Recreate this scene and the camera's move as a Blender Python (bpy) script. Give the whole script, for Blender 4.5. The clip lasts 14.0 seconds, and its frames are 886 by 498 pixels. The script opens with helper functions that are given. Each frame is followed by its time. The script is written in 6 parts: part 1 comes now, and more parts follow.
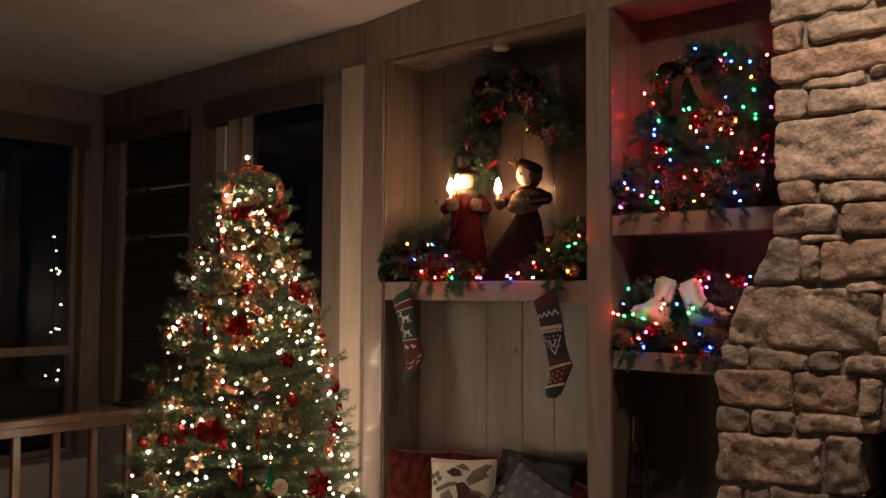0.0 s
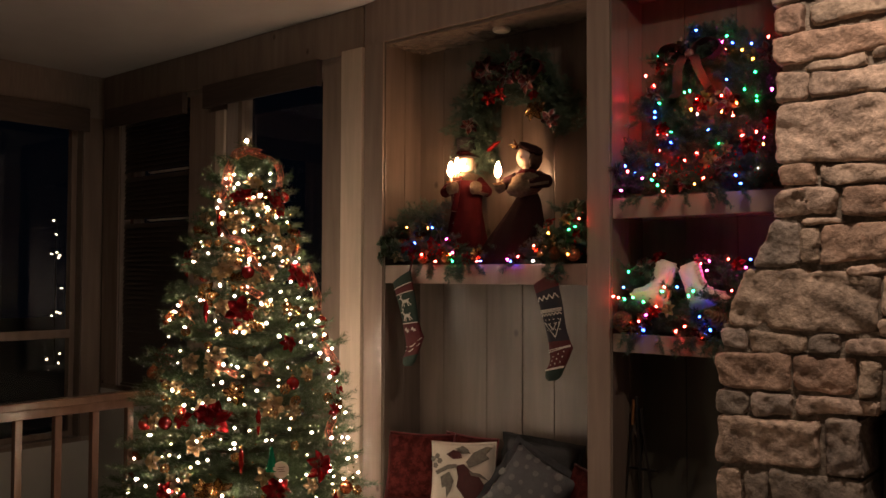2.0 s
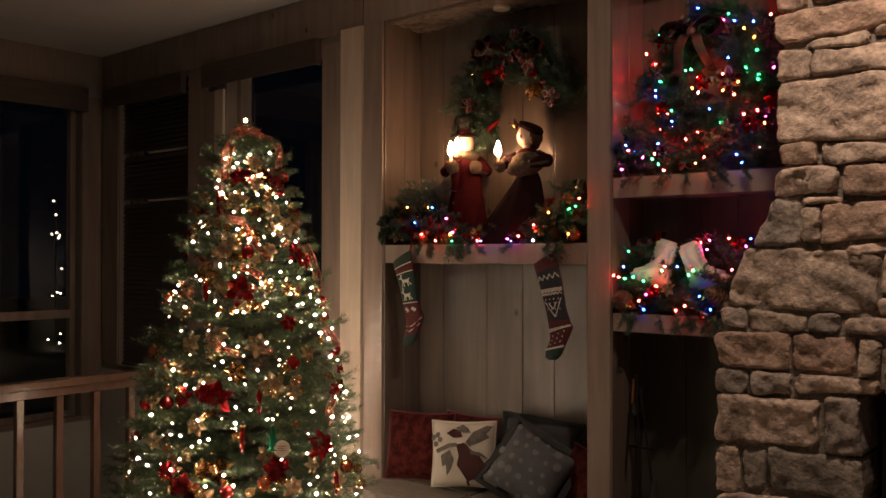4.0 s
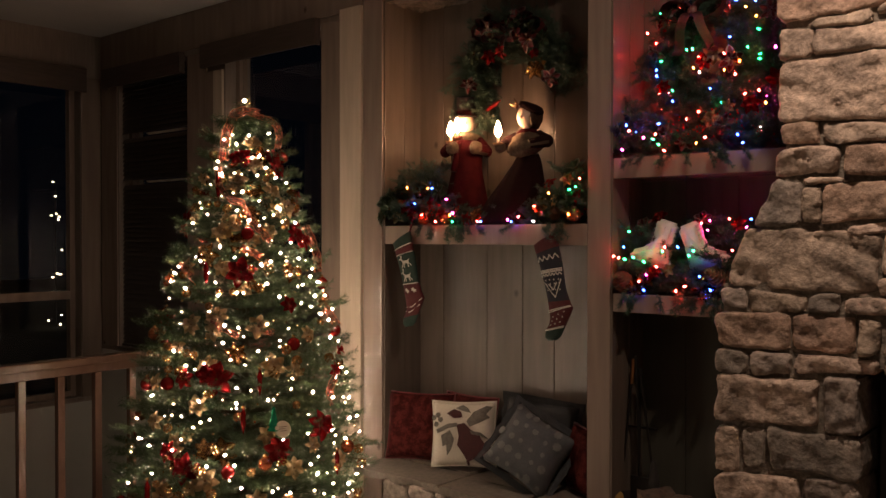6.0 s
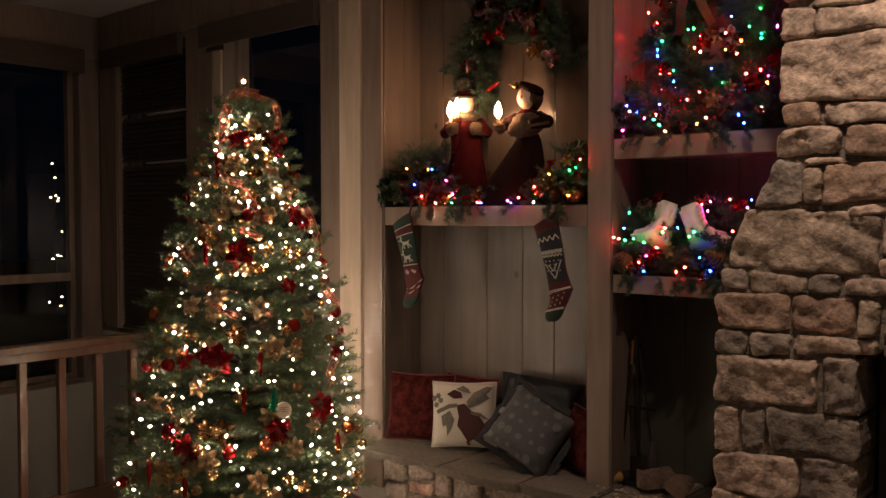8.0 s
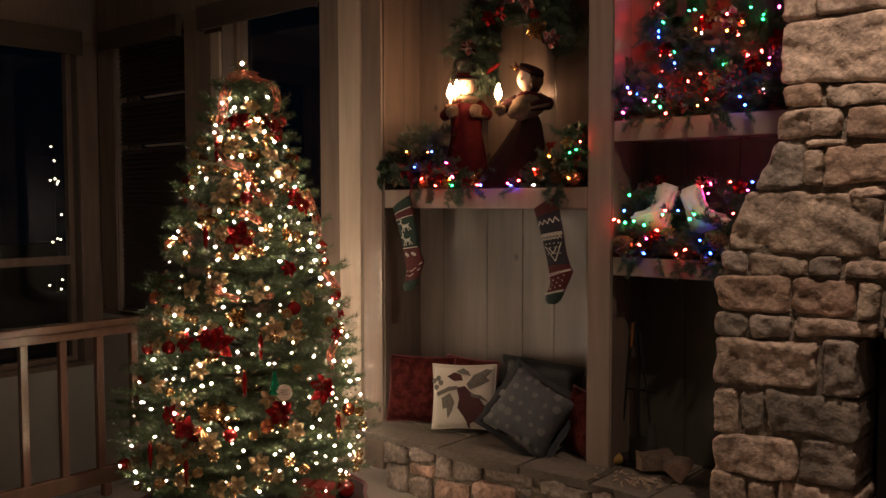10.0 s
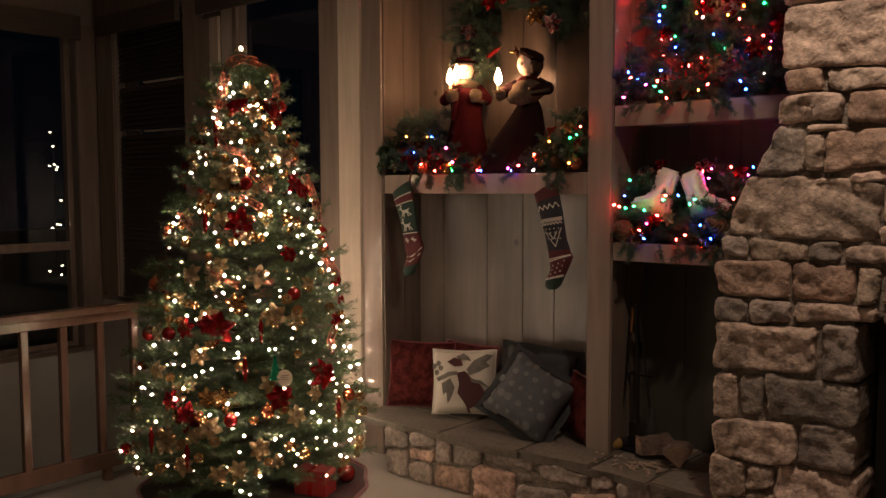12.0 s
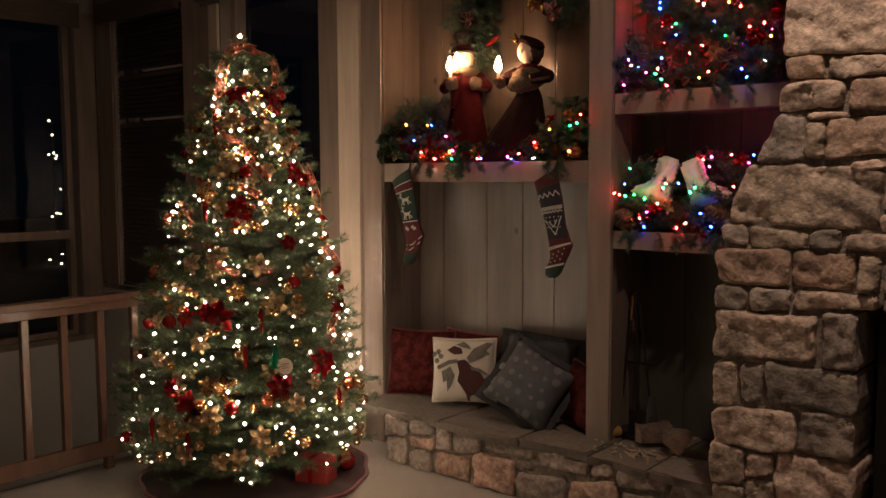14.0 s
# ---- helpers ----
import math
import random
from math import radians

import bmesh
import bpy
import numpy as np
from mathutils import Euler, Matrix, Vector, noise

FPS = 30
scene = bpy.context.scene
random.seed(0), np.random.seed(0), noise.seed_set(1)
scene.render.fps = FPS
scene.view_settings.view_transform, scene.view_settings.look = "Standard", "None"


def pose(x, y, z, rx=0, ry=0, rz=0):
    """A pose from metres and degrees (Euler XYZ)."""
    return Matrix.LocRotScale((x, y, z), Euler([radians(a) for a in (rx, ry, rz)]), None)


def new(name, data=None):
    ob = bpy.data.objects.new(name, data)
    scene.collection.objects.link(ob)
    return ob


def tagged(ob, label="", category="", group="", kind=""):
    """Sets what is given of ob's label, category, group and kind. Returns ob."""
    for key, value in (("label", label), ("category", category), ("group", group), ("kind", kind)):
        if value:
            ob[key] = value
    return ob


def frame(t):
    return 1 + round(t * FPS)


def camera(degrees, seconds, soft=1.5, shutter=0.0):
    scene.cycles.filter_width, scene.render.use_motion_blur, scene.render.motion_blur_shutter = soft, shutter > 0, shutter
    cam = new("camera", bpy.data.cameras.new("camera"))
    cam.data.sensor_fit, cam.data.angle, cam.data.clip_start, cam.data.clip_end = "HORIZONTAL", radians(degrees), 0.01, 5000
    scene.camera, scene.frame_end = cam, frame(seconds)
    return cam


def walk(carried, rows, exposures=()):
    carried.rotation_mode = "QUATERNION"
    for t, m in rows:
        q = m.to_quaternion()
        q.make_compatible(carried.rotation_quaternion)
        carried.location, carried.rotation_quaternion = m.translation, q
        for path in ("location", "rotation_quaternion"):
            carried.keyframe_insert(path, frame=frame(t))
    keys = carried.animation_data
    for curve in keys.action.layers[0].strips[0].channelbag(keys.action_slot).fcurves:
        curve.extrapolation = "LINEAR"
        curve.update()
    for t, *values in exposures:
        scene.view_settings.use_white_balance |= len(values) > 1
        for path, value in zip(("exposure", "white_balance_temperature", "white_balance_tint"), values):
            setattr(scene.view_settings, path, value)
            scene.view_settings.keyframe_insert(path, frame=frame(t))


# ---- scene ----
# The camera stands on a tripod and tilts slowly downwards.
cam = camera(54.0, 14.0)
EYE, YAW = 1.6, 40.0
ROWS = [  # seconds, pitch, roll, metres ahead
    (0, 2.938, 0.249, -0.0156),
    (0.5, 2.764, 0.239, -0.0151),
    (1, 2.489, 0.222, -0.0141),
    (1.5, 2.169, 0.203, -0.0131),
    (2, 1.838, 0.183, -0.0119),
    (2.5, 1.493, 0.162, -0.0108),
    (3, 1.145, 0.141, -0.0096),
    (5.5, -0.422, 0.047, -0.0043),
    (6, -0.760, 0.026, -0.0032),
    (6.5, -1.130, 0.004, -0.0020),
    (7, -1.446, -0.015, -0.0009),
    (7.5, -1.689, -0.030, -0.0001),
    (8, -1.997, -0.048, 0.0009),
    (10.5, -3.398, -0.133, 0.0057),
    (11, -3.649, -0.148, 0.0065),
    (11.5, -3.865, -0.161, 0.0072),
    (12, -4.100, -0.175, 0.0080),
    (12.5, -4.292, -0.187, 0.0087),
    (13, -4.514, -0.200, 0.0094),
    (13.5, -4.672, -0.210, 0.0099),
    (14, -4.867, -0.221, 0.0106),
]
walk(cam, [(t, pose(0, 0, EYE, 0, 0, YAW) @ pose(0, ahead, 0, 90 + pitch, 0, 0) @ pose(0, 0, 0, 0, 0, roll)) for t, pitch, roll, ahead in ROWS])

# ---- light ----
world = bpy.data.worlds.new("night")
scene.world = world
world.use_nodes = True
world.node_tree.nodes["Background"].inputs[0].default_value = (0.01, 0.016, 0.03, 1)
world.node_tree.nodes["Background"].inputs[1].default_value = 0.05
scene.view_settings.exposure = 0.1

ROOM_LAMP, TREE_GLOW, COLOUR_GLOW, CANDLE_GLOW = 33.0, 330.0, 120.0, 200.0


# ---- materials ----
def rgb(c):
    return (*c, 1.0)


def material(name, base, rough=0.6, metal=0.0, second=None, scale=8.0, amount=0.5, grain=0.0, grain_scale=60.0,
             bump=0.0, bump_scale=80.0, stretch=(1, 1, 1), vary=0.0, sheen=0.0, transmission=0.0, coat=0.0, spec=0.5):
    """A surface with two scales of colour variation, relief and, with vary, a tone of its own for each object."""
    m = bpy.data.materials.new(name)
    m.use_nodes = True
    nt = m.node_tree
    b = nt.nodes["Principled BSDF"]
    b.inputs["Roughness"].default_value, b.inputs["Metallic"].default_value = rough, metal
    b.inputs["Sheen Weight"].default_value = sheen
    b.inputs["Specular IOR Level"].default_value = spec
    b.inputs["Transmission Weight"].default_value = transmission
    b.inputs["Coat Weight"].default_value = coat
    tc = nt.nodes.new("ShaderNodeTexCoord")
    mp = nt.nodes.new("ShaderNodeMapping")
    mp.inputs["Scale"].default_value = stretch
    nt.links.new(tc.outputs["Object"], mp.inputs["Vector"])
    info = nt.nodes.new("ShaderNodeObjectInfo")
    shift = nt.nodes.new("ShaderNodeVectorMath")
    shift.operation = "ADD"
    wide = nt.nodes.new("ShaderNodeMath")
    wide.operation = "MULTIPLY"
    wide.inputs[1].default_value = 37.0
    nt.links.new(info.outputs["Random"], wide.inputs[0])
    nt.links.new(mp.outputs[0], shift.inputs[0])
    nt.links.new(wide.outputs[0], shift.inputs[1])
    n1 = nt.nodes.new("ShaderNodeTexNoise")
    n1.inputs["Scale"].default_value, n1.inputs["Detail"].default_value = scale, 5
    n1.inputs["Roughness"].default_value = 0.6
    nt.links.new(shift.outputs[0], n1.inputs["Vector"])
    n2 = nt.nodes.new("ShaderNodeTexNoise")
    n2.inputs["Scale"].default_value, n2.inputs["Detail"].default_value = grain_scale, 4
    nt.links.new(shift.outputs[0], n2.inputs["Vector"])
    ramp = nt.nodes.new("ShaderNodeMapRange")
    ramp.inputs["From Min"].default_value, ramp.inputs["From Max"].default_value = 0.5 - 0.5 * amount, 0.5 + 0.5 * amount
    nt.links.new(n1.outputs["Fac"], ramp.inputs["Value"])
    mix = nt.nodes.new("ShaderNodeMix")
    mix.data_type = "RGBA"
    mix.inputs["A"].default_value, mix.inputs["B"].default_value = rgb(base), rgb(second or base)
    nt.links.new(ramp.outputs[0], mix.inputs["Factor"])
    out = mix.outputs["Result"]
    if grain:
        g = nt.nodes.new("ShaderNodeMapRange")
        g.inputs["From Min"].default_value, g.inputs["From Max"].default_value = 0.3, 0.7
        g.inputs["To Min"].default_value, g.inputs["To Max"].default_value = 1 - grain, 1 + grain
        nt.links.new(n2.outputs["Fac"], g.inputs["Value"])
        mul = nt.nodes.new("ShaderNodeVectorMath")
        mul.operation = "SCALE"
        nt.links.new(out, mul.inputs[0])
        nt.links.new(g.outputs[0], mul.inputs["Scale"])
        out = mul.outputs[0]
    if vary:
        h = nt.nodes.new("ShaderNodeHueSaturation")
        v = nt.nodes.new("ShaderNodeMapRange")
        v.inputs["To Min"].default_value, v.inputs["To Max"].default_value = 1 - vary, 1 + vary
        nt.links.new(info.outputs["Random"], v.inputs["Value"])
        nt.links.new(v.outputs[0], h.inputs["Value"])
        hv = nt.nodes.new("ShaderNodeMapRange")
        hv.inputs["To Min"].default_value, hv.inputs["To Max"].default_value = 0.5 + 0.04 * vary, 0.5 - 0.05 * vary
        nt.links.new(info.outputs["Random"], hv.inputs["Value"])
        nt.links.new(hv.outputs[0], h.inputs["Hue"])
        nt.links.new(out, h.inputs["Color"])
        out = h.outputs[0]
    nt.links.new(out, b.inputs["Base Color"])
    if bump:
        n3 = nt.nodes.new("ShaderNodeTexNoise")
        n3.inputs["Scale"].default_value, n3.inputs["Detail"].default_value = bump_scale, 6
        nt.links.new(shift.outputs[0], n3.inputs["Vector"])
        bp = nt.nodes.new("ShaderNodeBump")
        bp.inputs["Strength"].default_value, bp.inputs["Distance"].default_value = bump, 0.01
        nt.links.new(n3.outputs["Fac"], bp.inputs["Height"])
        nt.links.new(bp.outputs[0], b.inputs["Normal"])
    return m


def glow(name, colour, strength):
    m = bpy.data.materials.new(name)
    m.use_nodes = True
    b = m.node_tree.nodes["Principled BSDF"]
    b.inputs["Base Color"].default_value = rgb(colour)
    b.inputs["Emission Color"].default_value = rgb(colour)
    b.inputs["Emission Strength"].default_value = strength
    return m


def knotty(name, light, dark, rough=0.5):
    """Pine boards: long grain, a tone for each board, and dark knots here and there."""
    m = material(name, light, rough, second=dark, scale=3.0, amount=0.6, grain=0.12, grain_scale=22, bump=0.06,
                 bump_scale=60, stretch=(1, 1, 0.09), vary=0.06)
    nt = m.node_tree
    b = nt.nodes["Principled BSDF"]
    old = b.inputs["Base Color"].links[0].from_socket
    tc = nt.nodes.new("ShaderNodeTexCoord")
    vor = nt.nodes.new("ShaderNodeTexVoronoi")
    vor.inputs["Scale"].default_value = 2.6
    flat = nt.nodes.new("ShaderNodeVectorMath")
    flat.operation = "MULTIPLY"
    flat.inputs[1].default_value = (1.35, 0.0, 1.0)
    nt.links.new(tc.outputs["Object"], flat.inputs[0])
    nt.links.new(flat.outputs[0], vor.inputs["Vector"])
    k = nt.nodes.new("ShaderNodeMapRange")
    k.inputs["From Min"].default_value, k.inputs["From Max"].default_value = 0.03, 0.075
    k.inputs["To Min"].default_value, k.inputs["To Max"].default_value = 0.42, 1.0
    nt.links.new(vor.outputs["Distance"], k.inputs["Value"])
    s = nt.nodes.new("ShaderNodeVectorMath")
    s.operation = "SCALE"
    nt.links.new(old, s.inputs[0])
    nt.links.new(k.outputs[0], s.inputs["Scale"])
    nt.links.new(s.outputs[0], b.inputs["Base Color"])
    return m


PLASTER = material("ceiling_plaster", (0.50, 0.485, 0.46), 0.9, second=(0.43, 0.415, 0.40), scale=2, bump=0.15, bump_scale=140)
PINE = knotty("pine_boards", (0.128, 0.104, 0.084), (0.086, 0.069, 0.056), 0.27)
# The same pine with the shade of the lower niche put into its colour.
SHADED_PINE = knotty("shaded_niche_boards", (0.062, 0.060, 0.046), (0.045, 0.043, 0.034), 0.6)
TRIM = knotty("stained_trim", (0.25, 0.195, 0.16), (0.18, 0.14, 0.115), 0.14)
PALE = knotty("pale_trim", (0.50, 0.415, 0.325), (0.42, 0.345, 0.27), 0.4)
WALL = material("wall_boards", (0.24, 0.20, 0.17), 0.7, second=(0.19, 0.155, 0.13), scale=1.5, grain=0.1, stretch=(1, 1, 0.1), bump=0.05)
GREY_WALL = material("stairwell_paint", (0.50, 0.50, 0.46), 0.8, second=(0.43, 0.43, 0.40), scale=2, bump=0.05)
CARPET = material("carpet", (0.29, 0.245, 0.20), 0.95, second=(0.21, 0.175, 0.14), scale=5, amount=0.7, grain=0.25, grain_scale=240, bump=0.6, bump_scale=320, sheen=0.3)
def quarried(m, crack=0.9):
    """Adds chisel ridges and dark mineral stains to a stone."""
    nt = m.node_tree
    b = nt.nodes["Principled BSDF"]
    old = b.inputs["Base Color"].links[0].from_socket
    where = [n for n in nt.nodes if n.bl_idname == "ShaderNodeVectorMath" and n.operation == "ADD"][0].outputs[0]
    ridge = nt.nodes.new("ShaderNodeTexNoise")
    ridge.noise_type = "RIDGED_MULTIFRACTAL"
    ridge.inputs["Scale"].default_value, ridge.inputs["Detail"].default_value = 7.0, 5
    ridge.inputs["Distortion"].default_value = 0.6
    nt.links.new(where, ridge.inputs["Vector"])
    bp = nt.nodes.new("ShaderNodeBump")
    bp.inputs["Strength"].default_value, bp.inputs["Distance"].default_value = crack, 0.035
    nt.links.new(ridge.outputs["Fac"], bp.inputs["Height"])
    fine = b.inputs["Normal"].links[0].from_node
    nt.links.new(bp.outputs[0], fine.inputs["Normal"])
    stain = nt.nodes.new("ShaderNodeTexNoise")
    stain.inputs["Scale"].default_value, stain.inputs["Detail"].default_value = 4.2, 6
    stain.inputs["Roughness"].default_value = 0.7
    nt.links.new(where, stain.inputs["Vector"])
    k = nt.nodes.new("ShaderNodeMapRange")
    k.inputs["From Min"].default_value, k.inputs["From Max"].default_value = 0.34, 0.52
    k.inputs["To Min"].default_value, k.inputs["To Max"].default_value = 0.5, 1.06
    nt.links.new(stain.outputs["Fac"], k.inputs["Value"])
    s = nt.nodes.new("ShaderNodeVectorMath")
    s.operation = "SCALE"
    nt.links.new(old, s.inputs[0])
    nt.links.new(k.outputs[0], s.inputs["Scale"])
    nt.links.new(s.outputs[0], b.inputs["Base Color"])
    return m


STONE = material("quarry_stone", (0.52, 0.40, 0.31), 0.85, second=(0.31, 0.24, 0.19), scale=6, amount=0.38, grain=0.35, grain_scale=45, bump=0.7, bump_scale=70, vary=0.22)
DARK_STONE = material("dark_stone", (0.37, 0.30, 0.245), 0.85, second=(0.19, 0.165, 0.145), scale=9, amount=0.7, grain=0.3, grain_scale=46, bump=0.7, bump_scale=70, vary=0.2)
RED_STONE = material("rusty_stone", (0.50, 0.325, 0.24), 0.85, second=(0.30, 0.215, 0.165), scale=8, amount=0.6, grain=0.3, grain_scale=46, bump=0.7, bump_scale=70, vary=0.15)
MORTAR = material("mortar", (0.30, 0.25, 0.20), 0.95, second=(0.13, 0.112, 0.09), scale=14, grain=0.3, bump=0.8, bump_scale=90)
for m_ in (STONE, DARK_STONE, RED_STONE):
    quarried(m_)
SLAB = material("flagstone", (0.155, 0.132, 0.105), 0.8, second=(0.10, 0.085, 0.068), scale=5, amount=0.7, grain=0.2, grain_scale=40, bump=0.5, bump_scale=30, vary=0.12)
DARK_WOOD = material("dark_valance", (0.075, 0.055, 0.045), 0.6, second=(0.05, 0.036, 0.03), scale=4, grain=0.2, stretch=(0.1, 1, 1), bump=0.1)
BLIND = material("blind_slats", (0.055, 0.044, 0.036), 0.35, second=(0.04, 0.032, 0.026), scale=6, grain=0.1)
RAIL = knotty("rail_wood", (0.22, 0.13, 0.092), (0.16, 0.092, 0.066), 0.18)
IRON = material("black_iron", (0.03, 0.028, 0.026), 0.45, 0.7, second=(0.02, 0.018, 0.016), scale=20, bump=0.2)
BRASS = material("aged_brass", (0.62, 0.34, 0.16), 0.3, 1.0, second=(0.4, 0.2, 0.1), scale=12, bump=0.05)
GLASS = material("window_glass", (1, 1, 1), 0.0, transmission=1.0)
NIGHT = material("night_ground", (0.02, 0.022, 0.02), 1.0, second=(0.012, 0.014, 0.012), scale=0.5)
SOOT = material("soot", (0.025, 0.022, 0.02), 0.95, second=(0.015, 0.013, 0.012), scale=6, bump=0.3)


# ---- mesh tools ----
def mesh_of(name, bm, mats):
    me = bpy.data.meshes.new(name)
    bm.to_mesh(me)
    bm.free()
    for m in mats if isinstance(mats, (list, tuple)) else [mats]:
        me.materials.append(m)
    return me


def part(name, bm, mats, parent=None, label="", smooth=False):
    """Links a bmesh, or a mesh, as one object, under a thing or a part."""
    me = mesh_of(name, bm, mats) if isinstance(bm, bmesh.types.BMesh) else bm
    if smooth:
        me.shade_smooth()
    ob = new(name, me)
    if parent is not None:
        ob.parent = parent
    return tagged(ob, label)


def thing(name, label, category, at=(0, 0, 0), turn=0.0, group="", kind=""):
    """An Empty at the thing's base."""
    ob = new(name)
    ob.empty_display_size = 0.05
    ob.matrix_basis = pose(*at, 0, 0, turn)
    return tagged(ob, label, category, group, kind)


def box(bm, x0, x1, y0, y1, z0, z1, bevel=0.0):
    vs = [bm.verts.new((x, y, z)) for x in (x0, x1) for y in (y0, y1) for z in (z0, z1)]
    fs = [bm.faces.new([vs[i] for i in f]) for f in ((0, 1, 3, 2), (4, 6, 7, 5), (0, 4, 5, 1), (2, 3, 7, 6), (0, 2, 6, 4), (1, 5, 7, 3))]
    if bevel:
        es = list({e for f in fs for e in f.edges})
        bmesh.ops.bevel(bm, geom=es, offset=bevel, segments=2, profile=0.6, affect="EDGES")
    return bm


def boxes(*rows, bevel=0.0):
    bm = bmesh.new()
    for r in rows:
        box(bm, *r, bevel=bevel)
    return bm


def tube(bm, a, b, r0, r1=None, n=10, caps=True):
    """A tapered rod from a to b."""
    a, b = Vector(a), Vector(b)
    d = b - a
    m = Matrix.Translation((a + b) / 2) @ d.to_track_quat("Z", "Y").to_matrix().to_4x4()
    bmesh.ops.create_cone(bm, cap_ends=caps, segments=n, radius1=r0, radius2=r0 if r1 is None else r1, depth=d.length, matrix=m)
    return bm


def ball(bm, at, r, scale=(1, 1, 1), u=12, v=8):
    bmesh.ops.create_uvsphere(bm, u_segments=u, v_segments=v, radius=r, matrix=Matrix.Translation(at) @ Matrix.Diagonal((*scale, 1)))
    return bm


def cord(bm, pts, r, n=6, closed=True):
    """One continuous round cord through pts."""
    rings = []
    m = len(pts)
    for i, p in enumerate(pts):
        d = (pts[(i + 1) % m] - pts[i - 1] if closed or 0 < i < m - 1 else (pts[1] - pts[0] if i == 0 else pts[-1] - pts[-2])).normalized()
        a = d.cross(Vector((0.31, 0.83, 0.46))).normalized()
        b = d.cross(a)
        rings.append([bm.verts.new(p + a * r * math.cos(2 * math.pi * k / n) + b * r * math.sin(2 * math.pi * k / n)) for k in range(n)])
    for i in range(m if closed else m - 1):
        a, b = rings[i], rings[(i + 1) % m]
        for k in range(n):
            bm.faces.new((a[k], a[(k + 1) % n], b[(k + 1) % n], b[k]))
    bmesh.ops.recalc_face_normals(bm, faces=bm.faces)
    return bm


def lathe(bm, profile, n=20, at=(0, 0, 0)):
    """A turned body from (radius, height) pairs."""
    rings = [[bm.verts.new((at[0] + r * math.cos(2 * math.pi * i / n), at[1] + r * math.sin(2 * math.pi * i / n), at[2] + z)) for i in range(n)] for r, z in profile]
    for a, b in zip(rings, rings[1:]):
        for i in range(n):
            bm.faces.new((a[i], a[(i + 1) % n], b[(i + 1) % n], b[i]))
    bm.faces.new(rings[0][::-1])
    bm.faces.new(rings[-1])
    return bm


def from_arrays(name, verts, faces, mat):
    """A mesh of equal-sided faces from two arrays."""
    me = bpy.data.meshes.new(name)
    me.from_pydata(verts.tolist(), [], faces.tolist())
    me.materials.append(mat)
    return me


# ---- structure ----
# x runs along the niche wall, y towards it. The wall's face is at y 3.7, the window wall's corner at x -6.8.
def structure(name, bm, mats, label, category):
    return tagged(part(name, bm, mats), label, category, kind="structure")


WY, CORNER = 3.70, -6.80
CEIL = 3.25
floor = structure("floor", boxes((-4.52, 3.2, -4.0, 4.2, -0.25, 0.0), (CORNER - 0.2, -4.52, -4.0, 0.2, -0.25, 0.0)), CARPET, "beige cut-pile carpet floor of the living room", "floor")
structure("lower_floor", boxes((CORNER - 0.2, -4.3, 0.2, 4.2, -1.75, -1.6)), CARPET, "carpeted lower landing below the railing", "floor")
structure("wall_stairwell", boxes((-4.52, -4.46, 0.2, 4.2, -1.6, -0.25), (CORNER - 0.2, -4.46, 0.14, 0.2, -1.6, -0.25)), GREY_WALL, "grey painted stairwell wall", "wall")
bm = boxes((CORNER - 0.2, -3.79, -4.2, 4.4, CEIL, CEIL + 0.15))
vs = [bm.verts.new(p) for p in ((-3.79, -4.2, CEIL), (-3.79, 4.4, CEIL), (3.4, 4.4, CEIL + 0.62), (3.4, -4.2, CEIL + 0.62))]
ve = [bm.verts.new(v.co + Vector((0, 0, 0.15))) for v in vs]
bm.faces.new(vs), bm.faces.new(ve[::-1])
for i in range(4):
    bm.faces.new((vs[i], vs[(i + 1) % 4], ve[(i + 1) % 4], ve[i]))
structure("ceiling", bm, PLASTER, "off-white plaster ceiling with a shallow fold", "ceiling")

# Window wall: lintel, sill wall and posts round two openings.
W2 = (-5.10, -4.09)     # window beside the tree
W1 = (-6.52, -5.56)     # window with blinds
SILL, HEAD = 0.72, 2.93
bm = boxes((CORNER, -3.72, WY, WY + 0.22, HEAD, CEIL + 0.1), (CORNER, -3.72, WY, WY + 0.22, -1.6, SILL),
           (CORNER, W1[0], WY, WY + 0.22, SILL, HEAD), (W1[1], W2[0], WY, WY + 0.22, SILL, HEAD), (W2[1], -3.72, WY, WY + 0.22, SILL, HEAD))
structure("wall_window", bm, WALL, "brown stained board wall with two windows", "wall")
structure("wall_stairwell_lower", boxes((CORNER + 0.007, -4.53, WY - 0.006, WY - 0.001, -1.6, SILL - 0.04), (CORNER + 0.001, CORNER + 0.006, 0.21, WY - 0.007, -1.6, 0.26)), GREY_WALL, "grey painted lower wall of the stairwell", "wall")
# Left wall with a tall window.
LX = CORNER
LY = (1.55, 3.52)
bm = boxes((LX - 0.22, LX, -4.0, WY + 0.22, 2.92, CEIL + 0.1), (LX - 0.22, LX, -4.0, WY + 0.22, -1.6, 0.3),
           (LX - 0.22, LX, -4.0, LY[0], 0.3, 2.92), (LX - 0.22, LX, LY[1], WY + 0.22, 0.3, 2.92))
structure("wall_left", bm, WALL, "brown stained board wall with a tall window over the stairwell", "wall")
structure("wall_back", boxes((LX - 0.2, 3.2, -4.2, -4.0, -1.6, CEIL + 0.7)), WALL, "plain brown wall behind the room", "wall")
structure("wall_beyond_fireplace", boxes((1.0, 3.2, WY, WY + 0.2, 0.0, CEIL + 0.7)), WALL, "plain brown wall beyond the fireplace", "wall")
structure("wall_right", boxes((3.2, 3.4, -4.2, 4.4, -0.25, CEIL + 0.75)), WALL, "plain brown side wall", "wall")


